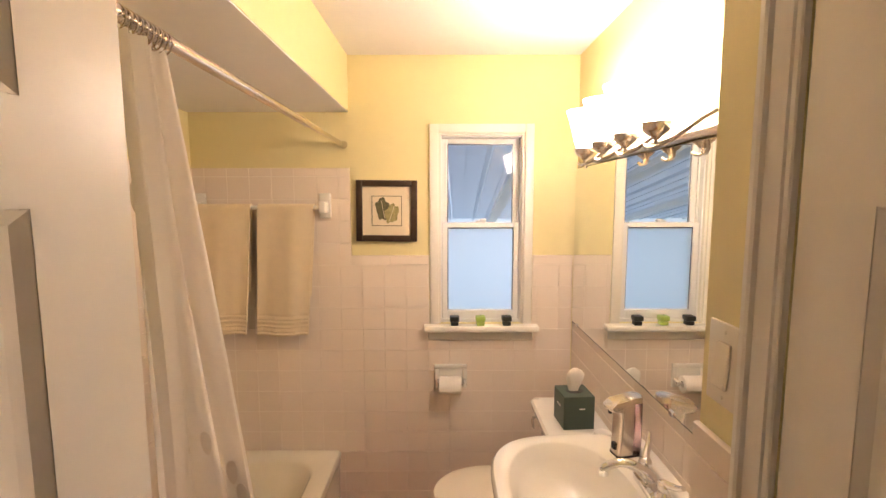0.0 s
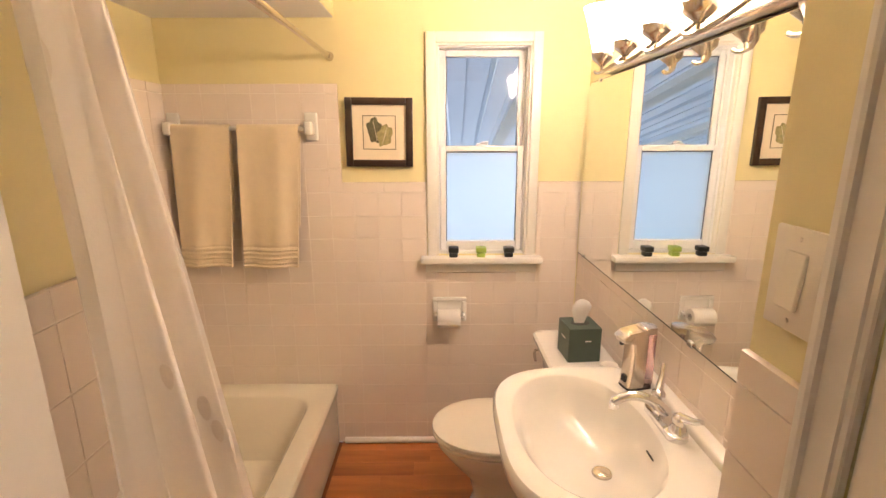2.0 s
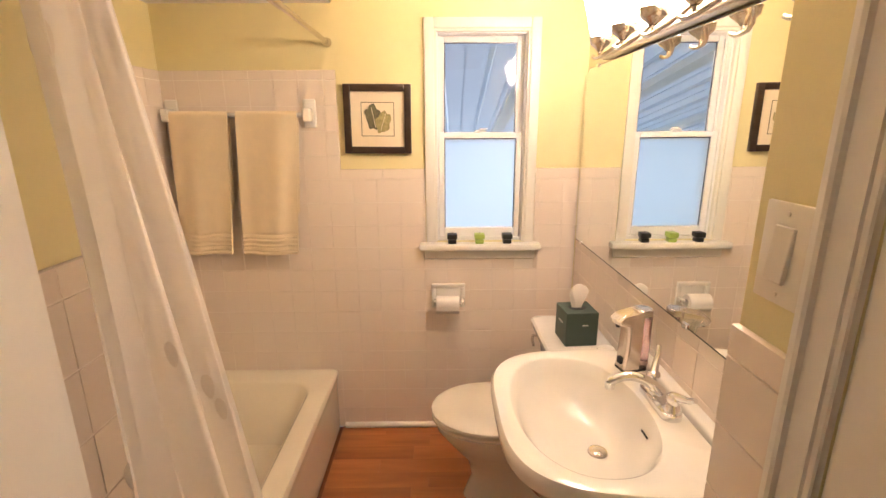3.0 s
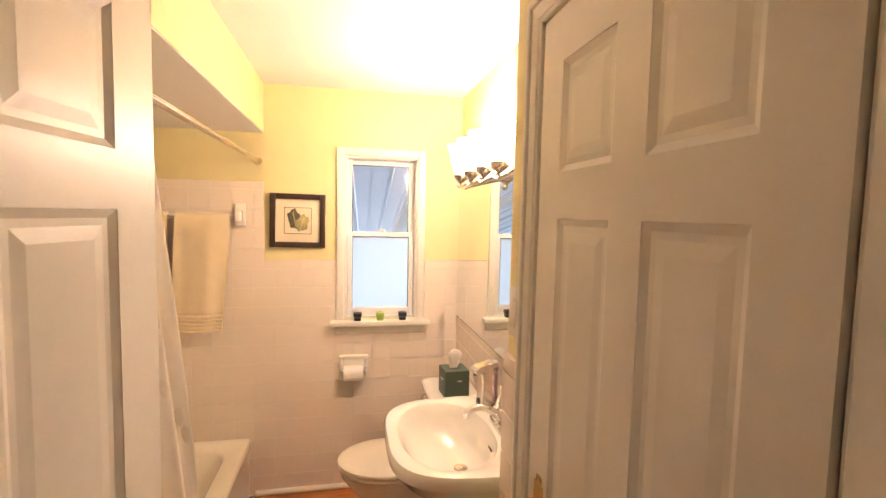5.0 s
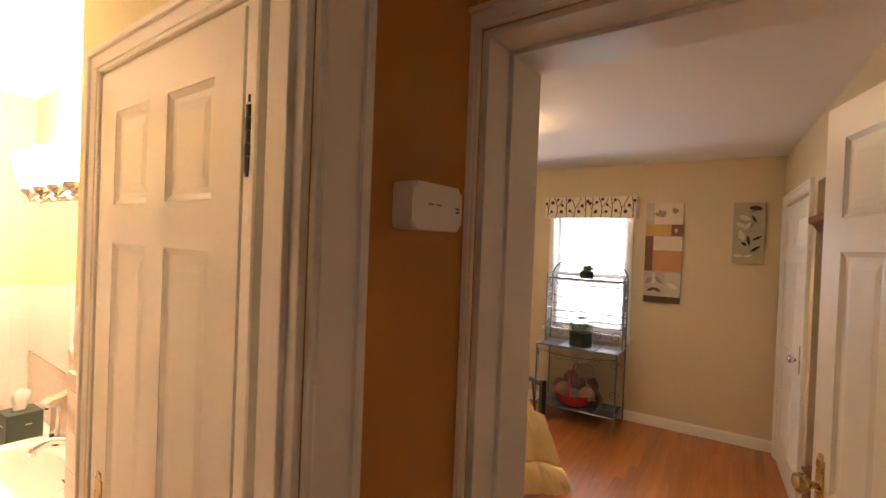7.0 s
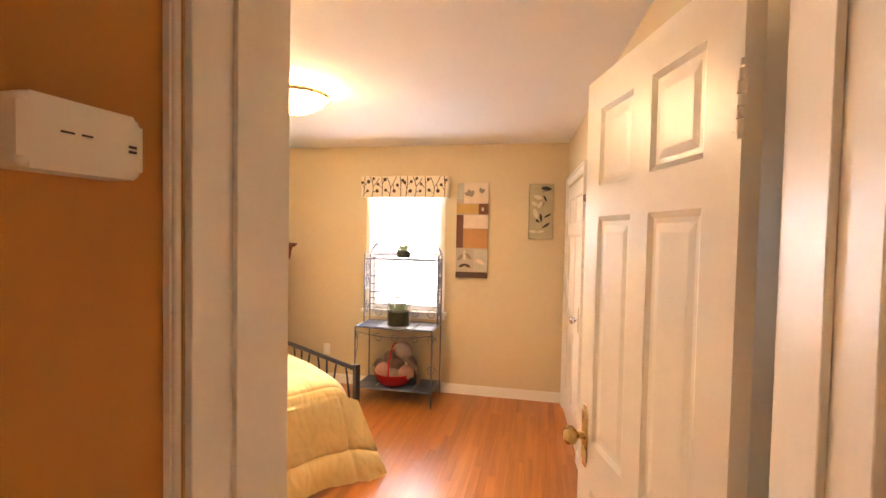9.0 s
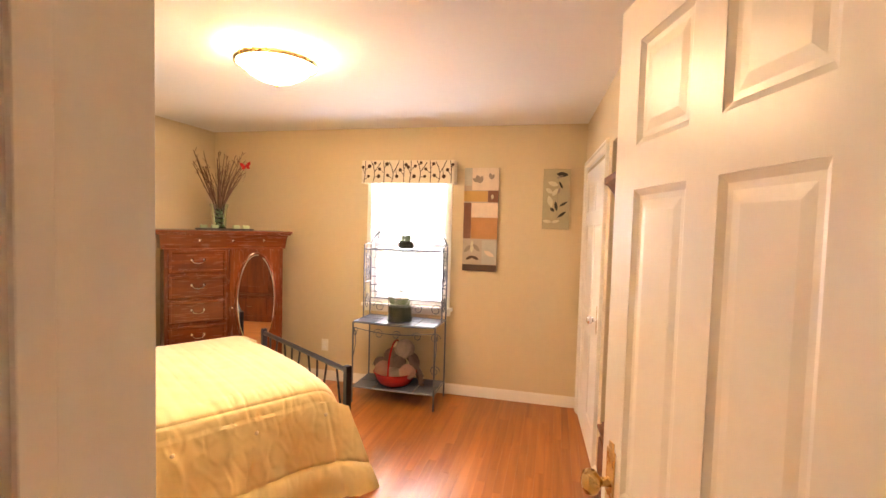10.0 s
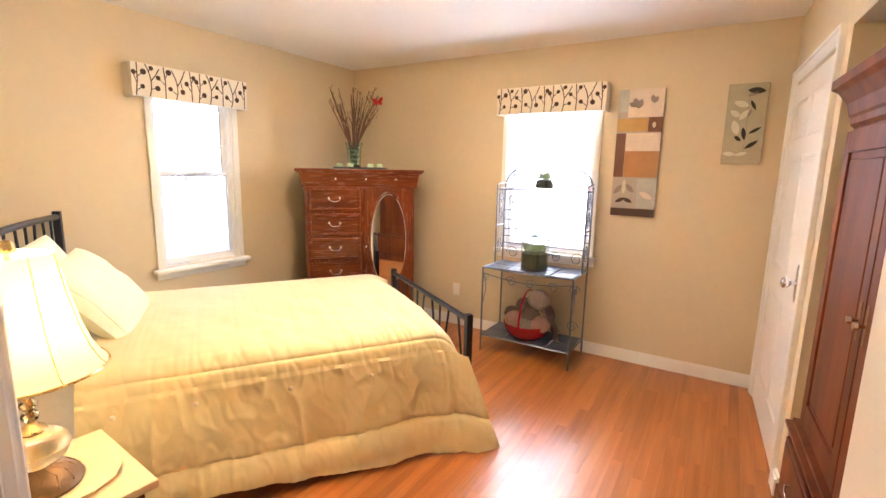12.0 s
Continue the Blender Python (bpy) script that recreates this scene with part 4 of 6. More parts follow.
part("tissue", rings_mesh([[(r * math.cos(a) * (1 + 0.25 * math.sin(3 * a + z * 40)), 0.45 * r * math.sin(a) * (1 + 0.3 * math.cos(2 * a)), z) for a in [2 * math.pi * i / 24 for i in range(24)]] for r, z in ((0.018, 0.131), (0.024, 0.155), (0.030, 0.175), (0.032, 0.195), (0.024, 0.212), (0.008, 0.222))]), M["paper"], tb, "white tissue pulled up")
sd = solid("soap_shell", moved(lathe([(0.0, 0.0), (0.025, 0.002), (0.034, 0.018), (0.030, 0.032), (0.012, 0.040), (0, 0.041)], 20, 0.8), pose(0, 0, 0)), M["paper"], "pale rounded soap beside the tissue box", "soap", pose(0.690, 1.690, 0.7155))

# ---- bathroom: sink ----


def make_sink():
    yc, zt = 1.25, 0.812
    sk = thing("pedestal_sink", pose(0, yc, 0), "white porcelain pedestal sink with oval basin", "sink")

    def outline(scale, z, back=XR - 0.003, n=64):
        """A front bowed to -x with stepped shoulders."""
        pts = []
        W, D = 0.318 * scale, 0.505 * scale
        for i in range(n):
            a = 2 * math.pi * i / n
            c, s = math.cos(a), math.sin(a)
            e = 0.55
            x = math.copysign(abs(c) ** e, c)
            y = math.copysign(abs(s) ** e, s)
            px = back - D / 2 + x * D / 2
            # waist the front: narrower shoulders towards the wall corners
            yy = y * W * (1.0 if px > back - D * 0.28 else 1.0 - 0.14 * min(1, (back - D * 0.28 - px) / (D * 0.7)) ** 1.5)
            pts.append((min(px, back), yy, z))
        return pts

    def oval(rx, ry, cx, z, n=64):
        return [(cx + rx * math.copysign(abs(math.cos(a)) ** 0.9, math.cos(a)), ry * math.copysign(abs(math.sin(a)) ** 0.9, math.sin(a)), z) for a in [2 * math.pi * i / n for i in range(n)]]
    rings = [outline(0.60, 0.62), outline(0.78, 0.66), outline(0.93, 0.725), outline(0.97, 0.758), outline(0.995, 0.768), outline(1.0, 0.785), outline(1.0, 0.800), outline(0.985, 0.810), outline(0.955, zt),
             oval(0.178, 0.262, 0.462, zt - 0.001), oval(0.170, 0.254, 0.462, zt - 0.006), oval(0.155, 0.236, 0.468, zt - 0.045), oval(0.125, 0.195, 0.478, zt - 0.10), oval(0.075, 0.115, 0.50, zt - 0.135), oval(0.022, 0.022, 0.52, zt - 0.145)]
    part("basin", rings_mesh(rings, True, True), M["porcelain"], sk)
    part("back_ledge", boxes((XR - 0.045, -0.300, zt - 0.01, XR - 0.003, 0.300, zt + 0.022), bevel=0.009, seg=3), M["porcelain"], sk)
    part("drain", moved(lathe([(0.0, 0.004), (0.012, 0.006), (0.017, 0.003), (0.024, 0.004), (0.026, 0.0)][::-1], 20), pose(0.52, 0, zt - 0.144)), M["nickel"], sk, "metal pop-up drain")
    part("overflow_slot", moved(boxes((-0.003, -0.017, -0.002, 0.003, 0.017, 0.002), bevel=0.001), pose(0.612, -0.052, zt - 0.052, 0, 68, 0)), M["black"], sk, "dark overflow slot")
    part("pedestal", rings_mesh([[(0.60 + rx * math.cos(a), ry * math.sin(a), z) for a in [2 * math.pi * i / 28 for i in range(28)]] for rx, ry, z in ((0.115, 0.13, 0.0), (0.112, 0.127, 0.03), (0.085, 0.10, 0.07), (0.075, 0.085, 0.30), (0.085, 0.10, 0.52), (0.11, 0.14, 0.64))], True, True), M["porcelain"], sk)


make_sink()


def make_faucet():
    fx, fy, fz = 0.668, 1.25, 0.812
    fa = thing("faucet", pose(fx, fy, fz), "polished chrome two-handle sink faucet", "faucet")
    part("base_plate", moved(prism([(x, y) for x, y in rounded_rect(-0.026, -0.082, 0.026, 0.082, 0.025)], 0, 0.016, 0.005), pose(0, 0, 0)), M["chrome"], fa)
    b = bmesh.new()
    pts = []
    for i in range(15):
        t = i / 14
        pts.append((0.0 - 0.130 * t, 0.012 * t, 0.014 + 0.062 * math.sin(math.pi * (0.10 + 0.66 * t)) ** 1.0))
    tube(b, pts, 0.0145, 14, taper=0.78)
    part("spout", b, M["chrome"], fa)
    part("aerator", moved(lathe([(0.010, 0), (0.0125, 0.002), (0.0125, 0.016), (0.009, 0.018)], 14), pose(-0.128, 0.012, 0.038)), M["chrome"], fa)
    for s in (-1, 1):
        hub = part("handle_hub", moved(lathe([(0.022, 0), (0.020, 0.012), (0.014, 0.022), (0.018, 0.034), (0.016, 0.044), (0.008, 0.050), (0, 0.051)], 18), pose(0.004, 0.055 * s, 0.014)), M["chrome"], fa)
        b = bmesh.new()
        tube(b, [(0.004, 0.055 * s, 0.055), (0.012, 0.068 * s, 0.068), (0.026, 0.085 * s, 0.090), (0.030, 0.094 * s, 0.118)] if s > 0 else [(0.004, -0.055, 0.055), (0.010, -0.070, 0.060), (0.020, -0.092, 0.066), (0.024, -0.110, 0.078)], 0.0115, 12, taper=0.55)
        part("lever", b, M["chrome"], hub)


make_faucet()
dp = thing("soap_dispenser", pose(0.665, 1.435, 0.812, 0, 0, 12), "brushed steel automatic soap dispenser on the sink", "soap dispenser")
shell = [(0.006, -0.036), (0.06, -0.032), (0.115, -0.030), (0.142, -0.034), (0.152, -0.060), (0.166, -0.066), (0.176, -0.050)]
part("body", rings_mesh([[(x, y, z + (0.16 * (x + 0.03) if z > 0.13 else 0)) for x, y in rounded_rect(fx, -0.026, 0.020, 0.026, 0.011)] for z, fx in shell], True, True), M["nickel"], dp)
part("foot", prism(rounded_rect(-0.037, -0.027, 0.044, 0.027, 0.012), 0, 0.006), M["black"], dp, "black rubber foot")
part("reservoir", prism(rounded_rect(0.0205, -0.025, 0.046, 0.025, 0.010), 0.0065, 0.166, 0.004), glass("lilac_liquid_plastic", (0.62, 0.44, 0.48), 0.1), dp, "clear reservoir with lilac soap")
part("cap", prism(rounded_rect(0.0, -0.024, 0.047, 0.024, 0.012), 0.1665, 0.186, 0.005), M["nickel"], dp)
part("nozzle", moved(lathe([(0.006, 0), (0.007, 0.010), (0.009, 0.012)], 12), pose(-0.052, 0, 0.136)), M["black"], dp)
part("sensor_strip", boxes((-0.0385, -0.009, 0.020, -0.0345, 0.009, 0.040), bevel=0.0005), M["black"], dp)

# ---- bathroom: mirror, light, switch ----
MX = XR - 0.0115
MY0, MY1, MZ0, MZ1, CC = CY + 0.01, 2.285, 1.005, 1.735, 0.035
out = [(MY0, MZ0), (MY1, MZ0), (MY1, MZ1 - CC), (MY1 - CC, MZ1), (MY0, MZ1)]
SIDE = Matrix(((0, 0, 1, 0), (1, 0, 0, 0), (0, 1, 0, 0), (0, 0, 0, 1)))
mir = thing("wall_mirror", pose(0, 0, 0), "large frameless wall mirror above the sink", "mirror")
part("silvered_face", moved(prism(out, MX - 0.004, MX - 0.001), SIDE), M["mirror"], mir, smooth=False)
part("edge_backing", moved(prism([(MY0 - 0.002, MZ0 - 0.006), (MY1 + 0.006, MZ0 - 0.006), (MY1 + 0.006, MZ1 - CC + 0.004), (MY1 - CC + 0.002, MZ1 + 0.003), (MY0 - 0.002, MZ1 + 0.003)], MX - 0.001, MX + 0.0005), SIDE), M["black"], mir, "dark mirror edge", smooth=False)
for y, z in ((2.14, MZ1), (2.20, MZ0), (1.3, MZ0)):
    part("clip", boxes((MX - 0.009, y - 0.012, z - 0.008, MX, y + 0.012, z + 0.008), bevel=0.002), M["chrome"], mir)

vl = thing("vanity_light", pose(0, 0, 0), "brushed nickel vanity light with lit bell glass shades", "wall lamp")
part("bar", boxes((XR - 0.045, 0.93, 1.742, XR - 0.002, 2.04, 1.764), (XR - 0.052, 0.92, 1.748, XR - 0.045, 2.05, 1.758), bevel=0.005, seg=2), M["satin"], vl)
PY, PZ = 1.035, 1.815
octagon = [(PY + 0.088 * sx, PZ + 0.118 * sz) for sx, sz in ((-0.55, -1), (0.55, -1), (1, -0.55), (1, 0.55), (0.55, 1), (-0.55, 1), (-1, 0.55), (-1, -0.55))]
plate = rings_mesh([[(XR - d, PY + (y - PY) * k, PZ + (z - PZ) * k) for y, z in octagon] for d, k in ((0.002, 1.0), (0.012, 1.0), (0.024, 0.88), (0.026, 0.80))], True, True)
part("wall_plate", plate, M["satin"], vl, "faceted nickel wall plate", smooth=False)
for y in LIGHT_Y:
    b = bmesh.new()
    tube(b, [(XR - 0.048, y - 0.120, 1.786), (XR - 0.072, y - 0.106, 1.772), (XR - 0.094, y - 0.083, 1.750), (XR - 0.112, y - 0.056, 1.732), (XR - 0.124, y - 0.022, 1.722), (XR - 0.128, y + 0.016, 1.719), (XR - 0.129, y + 0.040, 1.722), (XR - 0.129, y + 0.056, 1.729)], 0.0056, 10)
    tube(b, [(XR - 0.126, y, 1.720), (XR - 0.126, y, 1.745)], 0.005, 8)
    arm = part("arm", b, M["nickel"], vl)
    part("cup", moved(lathe([(0.010, 0), (0.013, 0.005), (0.026, 0.015), (0.033, 0.022), (0.034, 0.037), (0.0365, 0.039), (0.032, 0.040), (0.010, 0.012), (0, 0.012)], 24), pose(XR - 0.126, y, 1.738)), M["nickel"], arm)
    part("shade", moved(lathe([(0.026, 0), (0.034, 0.02), (0.043, 0.06), (0.055, 0.105), (0.066, 0.135), (0.063, 0.135), (0.040, 0.06), (0.024, 0.004)], 24), pose(XR - 0.126, y, 1.776)), M["lit_glass"], arm, "glowing white bell glass shade")

sw = thing("light_switch", pose(CX, 0.733, 1.352, 0, 0, 0), "ivory plastic light switch plate with paddle", "light switch")
part("plate", boxes((-0.007, -0.040, -0.062, -0.0005, 0.040, 0.062), bevel=0.003, seg=2), M["switch"], sw)
part("paddle", moved(boxes((-0.006, -0.016, -0.034, 0.0, 0.016, 0.034), bevel=0.0015), pose(-0.007, 0, 0, 0, 5)), M["switch"], sw)
for z in (-0.049, 0.049):
    part("screw", moved(lathe([(0.0032, 0), (0.0028, 0.0012), (0, 0.0014)], 10), pose(-0.007, 0, z, 0, -90)), M["switch"], sw)

# ---- hall ----
ch = thing("door_chime", pose(0.732, YH, 1.674), "small white plastic wall box on the hall wall", "wall box")
part("housing", moved(prism(rounded_rect(-0.069, -0.039, 0.069, 0.039, 0.012), 0, 0.042, 0.008), pose(0, 0, 0, 90)), M["switch"], ch)
for q in ((-0.028, -0.0432, 0.003, -0.014, -0.0420, 0.005), (-0.006, -0.0432, 0.003, 0.006, -0.0420, 0.005), (0.050, -0.0432, -0.006, 0.060, -0.0420, -0.003), (0.050, -0.0432, 0.000, 0.060, -0.0420, 0.003)):
    part("slot", boxes(q), M["black"], ch, "dark slot", smooth=False)

# ---- bedroom: bed ----
BEDM = pose(3.15, 0.60, 0, 0, 0, 151)            # local x runs to the head, local -y across the bed
BW, BL = 1.25, 2.08
bed = thing("bed_frame", BEDM, "dark metal bed frame with straight head and foot rails", "bed")


def board(name, x, hz, arch, low):
    for y in (0.0, -BW):
        part("post", boxes((x - 0.019, y - 0.019, 0, x + 0.019, y + 0.019, hz + 0.012), bevel=0.003), M["iron"], bed, "square iron post")
    top = lambda y: hz - 0.035 + arch * math.sin(math.pi * (-y) / BW)
    ys = [-BW * i / 24 for i in range(25)]
    part("top_rail", tubes(([(x, y, top(y) + 0.014) for y in ys], 0.0165), n=10), M["iron"], bed)
    part("lower_rail", tubes(([(x, 0, low), (x, -BW, low)], 0.010), n=8), M["iron"], bed)
    for i in range(1, 10):
        y = -BW * i / 10
        lean = (0.0, 0.075, -0.075)[i % 3]
        part("spindle", tubes(([(x, y + lean, low), (x, y, top(y))], 0.007), n=6), M["iron"], bed)


board("footboard", 0.0, 0.672, 0.0, 0.30)
board("headboard", BL, 1.17, 0.015, 0.45)
for y in (-0.03, -BW + 0.03):
    part("side_rail", boxes((0, y - 0.012, 0.24, BL, y + 0.012, 0.29), bevel=0.002), M["iron"], bed)
mat_ = thing("mattress", BEDM, "white mattress under the yellow comforter", "mattress")
part("core", moved(prism(rounded_rect(0.15, -BW + 0.03, BL - 0.06, -0.03, 0.06), 0.29, 0.60, 0.03), pose(0, 0, 0)), M["mattress"], mat_)


def sm(t):
    t = min(1, max(0, t))
    return t * t * (3 - 2 * t)


def quilt_point(u, v):
    """u from foot to head, v across from the near hem over the top to the far hem."""
    flat, arc, R0 = 0.46, 0.19, 0.121
    side, topw = flat + arc, BW - 0.04
    total = side * 2 + topw
    s = v * total
    x = 0.035 + 1.72 * u
    lean = noise.noise(Vector((x * 2.2, 0.4, 0.0)))
    if s < flat:                                         # hanging side, from the hem up
        k = s / flat
        fl = 1 - k
        z = 0.062 + (0.530 - 0.062) * k - 0.022 * fl * math.sin(5 * u + 0.4)
        y = 0.066 + 0.085 * fl ** 1.3 + 0.10 * fl * math.exp(-u * 7)
        x -= 0.13 * fl * math.exp(-u * 9)
        z -= 0.040 * fl * math.exp(-u * 3)
        y += fl * (0.016 * math.sin(15 * u + 2.5 * math.sin(5 * u)) + 0.006 * math.sin(43 * u + 3 * math.sin(9 * u))) * (0.45 + 0.55 * sm((0.34 - z) / 0.2))
        y += 0.012 * math.sin(math.pi * min(1, max(0, (z - 0.20) / 0.40))) if z > 0.20 else 0.010 * math.sin(math.pi * min(1, max(0, (0.20 - z) / 0.14)))
        y -= 0.011 * math.exp(-((z - 0.20) / 0.008) ** 2)
        y -= 0.010 * math.exp(-((u - 0.085) / 0.006) ** 2)
        nx, nz = 1.0, 0.0
    elif s < side:                                       # rounded edge of the bed
        a = (s - flat) / arc * math.pi / 2
        y, z = 0.066 - R0 + R0 * math.cos(a), 0.530 + R0 * math.sin(a) * 0.95
        seam = 0.007 * math.exp(-((a - 0.62) / 0.055) ** 2)
        y, z = y - seam * math.cos(a), z - seam * math.sin(a)
        nx, nz = math.cos(a), math.sin(a)
    elif s < side + topw:
        k = (s - side) / topw
        y = 0.066 - R0 - topw * k
        z = 0.645 + 0.026 * math.sin(math.pi * k) ** 0.6 + 0.010 * math.sin(9 * u + 3 * k) * math.sin(math.pi * k)
        nx, nz = 0.0, 1.0
    else:
        k = (s - side - topw) / side
        y = 0.066 - R0 - topw - 0.05 - 0.08 * k
        z = 0.645 - 0.50 * k
        nx, nz = -1.0, 0.0
    # rounded over at the foot
    r = math.exp(-(u / 0.045) ** 1.5)
    z -= (0.20 if flat <= s <= side + topw else 0.06) * r
    # soft quilting puffs, and a few long creases running down the side
    n = 0.006 * noise.noise(Vector((x * 5, y * 5, z * 4))) + 0.003 * noise.noise(Vector((x * 13, y * 13, z * 7)))
    ridge = max(0, 1 - 3.0 * abs(noise.noise(Vector((x * 8 + lean, z * 2.2 + 0.8 * x, 7.7))))) ** 2
    fine = max(0, 1 - 3.2 * abs(noise.noise(Vector((x * 17 - z * 5, z * 7 + x * 4, 1.7))))) ** 2
    tuck = max(0, 1 - 3.4 * abs(noise.noise(Vector((x * 11 + 3 * z, z * 11 - 2 * x, 4.2))))) ** 2
    n += (0.0085 * ridge + 0.004 * tuck) * (1.0 if s < flat else 0.10) - 0.0038 * fine * (1.0 if s < side else 0.35)
    return (x, y + n * nx, z + n * nz)


quilt = thing("comforter", BEDM, "yellow cotton comforter with stitched seams spread over the bed", "comforter")
part("cover", sheet(quilt_point, 240, 230, 0.012), M["quilt"], quilt)
for u in (0.10, 0.32, 0.54, 0.76, 0.93):
    for v in (0.162,):
        p = Vector(quilt_point(u, v))
        b = bmesh.new()
        bmesh.ops.create_uvsphere(b, u_segments=12, v_segments=6, radius=0.011)
        part("button", moved(b, Matrix.Translation(p + Vector((0, 0.010, 0))) @ Matrix.Diagonal((1, 0.45, 1, 1))), M["mat"], quilt, "pale covered tuft button")


def make_pillow(m, w, h, t, label):
    rings = []
    n = 28

    def f(side):
        def g(u, v):
            a, b = 2 * u - 1, 2 * v - 1
            ex = (max(0, 1 - abs(a) ** 2.6) * max(0, 1 - abs(b) ** 2.6)) ** 0.45
            pull = 1 - 0.05 * (1 - abs(b)) * abs(a) ** 3
            pull2 = 1 - 0.06 * (1 - abs(a)) * abs(b) ** 3
            wr = noise.noise(Vector((a * 3, b * 3, side))) * 0.010 * ex
            return (a * w / 2 * pull, b * h / 2 * pull2, side * (t / 2 * ex + wr))
        return g
    pl = thing("pillow", m, label, "pillow", "pillows on the bed")
    b1 = sheet(f(1), n, n)
    b2 = sheet(f(-1), n, n)
    me = bpy.data.meshes.new("tmp")
    b2.to_mesh(me)
    b2.free()
    b1.from_mesh(me)
    bpy.data.meshes.remove(me)
    bmesh.ops.remove_doubles(b1, verts=b1.verts, dist=0.0004)
    bmesh.ops.recalc_face_normals(b1, faces=b1.faces)
    part("case", b1, M["pillow"], pl)
    part("hem", moved(tubes(([(w / 2 - 0.035, -h / 2 * 0.9, t * 0.16), (w / 2 - 0.03, 0, t * 0.30), (w / 2 - 0.035, h / 2 * 0.9, t * 0.16)], 0.0025), n=6), pose(0, 0, 0)), M["pillow"], pl)


make_pillow(BEDM @ pose(1.80, -0.70, 0.80, 0, -48, 0) @ pose(0, 0, 0, 0, 0, 90), 0.74, 0.50, 0.20, "pale green pillow leaning on the headboard")
make_pillow(BEDM @ pose(1.95, -0.55, 0.87, 0, -66, 0) @ pose(0, 0, 0, 0, 0, 90), 0.72, 0.48, 0.14, "pale green pillow behind another on the headboard")

# ---- bedroom: nightstand and lamp ----
NSZ = 0.575
ns = thing("nightstand", pose(1.33, 0.85, 0), "tan wooden nightstand beside the bed", "nightstand")
part("top", boxes((-0.19, -0.205, NSZ - 0.025, 0.24, 0.225, NSZ), bevel=0.004, seg=2), M["kraft"], ns, "tan cloth-covered top")
part("body", boxes((-0.17, -0.175, 0.10, 0.21, 0.195, NSZ - 0.026), bevel=0.003), M["cherry_h"], ns)
part("drawer", boxes((-0.155, -0.186, 0.36, 0.19, -0.1755, 0.52), bevel=0.004), M["cherry_h"], ns)
part("drawer", boxes((0.2105, -0.15, 0.36, 0.221, 0.17, 0.52), bevel=0.004), M["cherry_h"], ns)
for x in (-0.14, 0.18):
    for y in (-0.15, 0.17):
        part("leg", moved(lathe([(0.016, 0), (0.022, 0.03), (0.026, 0.10)], 10), pose(x, y, 0)), M["cherry_h"], ns)
dish = solid("lamp_tray", moved(lathe([(0.0, 0.0), (0.11, 0.0), (0.135, 0.006), (0.140, 0.014), (0.132, 0.014), (0.108, 0.007), (0, 0.006)], 14), pose(0, 0, 0)), M["kraft"], "shallow tan scalloped tray under the lamp", "tray", pose(1.405, 0.845, NSZ + 0.0005))
lamp = thing("table_lamp", pose(1.355, 0.86, NSZ + 0.007), "table lamp with cream shade, crystal stem and carved base", "table lamp")
part("base", lathe([(0.0, 0.0), (0.098, 0.0), (0.102, 0.010), (0.090, 0.030), (0.062, 0.052), (0.030, 0.062), (0.014, 0.066), (0, 0.066)], 32), M["bronze"], lamp, "carved bronze base")
for i in range(14):
    a = 2 * math.pi * i / 14
    part("base_rib", tubes(([(0.095 * math.cos(a), 0.095 * math.sin(a), 0.022), (0.070 * math.cos(a + 0.15), 0.070 * math.sin(a + 0.15), 0.046), (0.036 * math.cos(a), 0.036 * math.sin(a), 0.060)], 0.003), n=6), M["bronze"], lamp)
part("glass_ball", lathe([(0.014, 0.060), (0.034, 0.066), (0.070, 0.092), (0.082, 0.120), (0.074, 0.142), (0.046, 0.160), (0.022, 0.166)], 30), M["amber"], lamp, "ribbed clear glass ball")
part("ball_core", lathe([(0.008, 0.062), (0.008, 0.166)], 10), M["brass"], lamp)
part("collar", lathe([(0.030, 0.164), (0.034, 0.170), (0.030, 0.178), (0.016, 0.186), (0.012, 0.196)], 20), M["brass"], lamp)
for i in range(3):
    z = 0.196 + 0.034 * i
    part("crystal", lathe([(0.010, z), (0.019, z + 0.006), (0.021, z + 0.016), (0.018, z + 0.026), (0.010, z + 0.032)], 8), M["glass"], lamp, "clear crystal bead")
part("stem", lathe([(0.006, 0.19), (0.006, 0.300), (0.016, 0.300), (0.018, 0.318), (0.014, 0.336), (0.012, 0.40)], 14), M["brass"], lamp)
part("socket", lathe([(0.014, 0.40), (0.016, 0.42), (0.016, 0.45)], 12), M["brass"], lamp)
part("shade", lathe([(0.186, 0.338), (0.172, 0.352), (0.152, 0.392), (0.131, 0.46), (0.112, 0.55), (0.096, 0.655), (0.094, 0.655), (0.110, 0.55), (0.129, 0.46), (0.150, 0.392), (0.170, 0.354), (0.184, 0.340)], 48), M["lampshade"], lamp, "glowing cream fabric shade")
part("shade_trim", tubes(([(0.1865 * math.cos(2 * math.pi * i / 40), 0.1865 * math.sin(2 * math.pi * i / 40), 0.339) for i in range(41)], 0.004), n=6), M["brass"], lamp, "dark trim on the shade's edge")
for i in range(8):
    a = 2 * math.pi * i / 8 + 0.2
    part("shade_rib", tubes(([(r * math.cos(a), r * math.sin(a), z) for r, z in ((0.1872, 0.338), (0.1732, 0.352), (0.1532, 0.392), (0.1322, 0.46), (0.1132, 0.55), (0.0972, 0.655))], 0.0016), n=5), M["brass"], lamp)
part("finial", lathe([(0.004, 0.60), (0.006, 0.656), (0.018, 0.660), (0.020, 0.672), (0.014, 0.688), (0, 0.694)], 14), M["brass"], lamp)

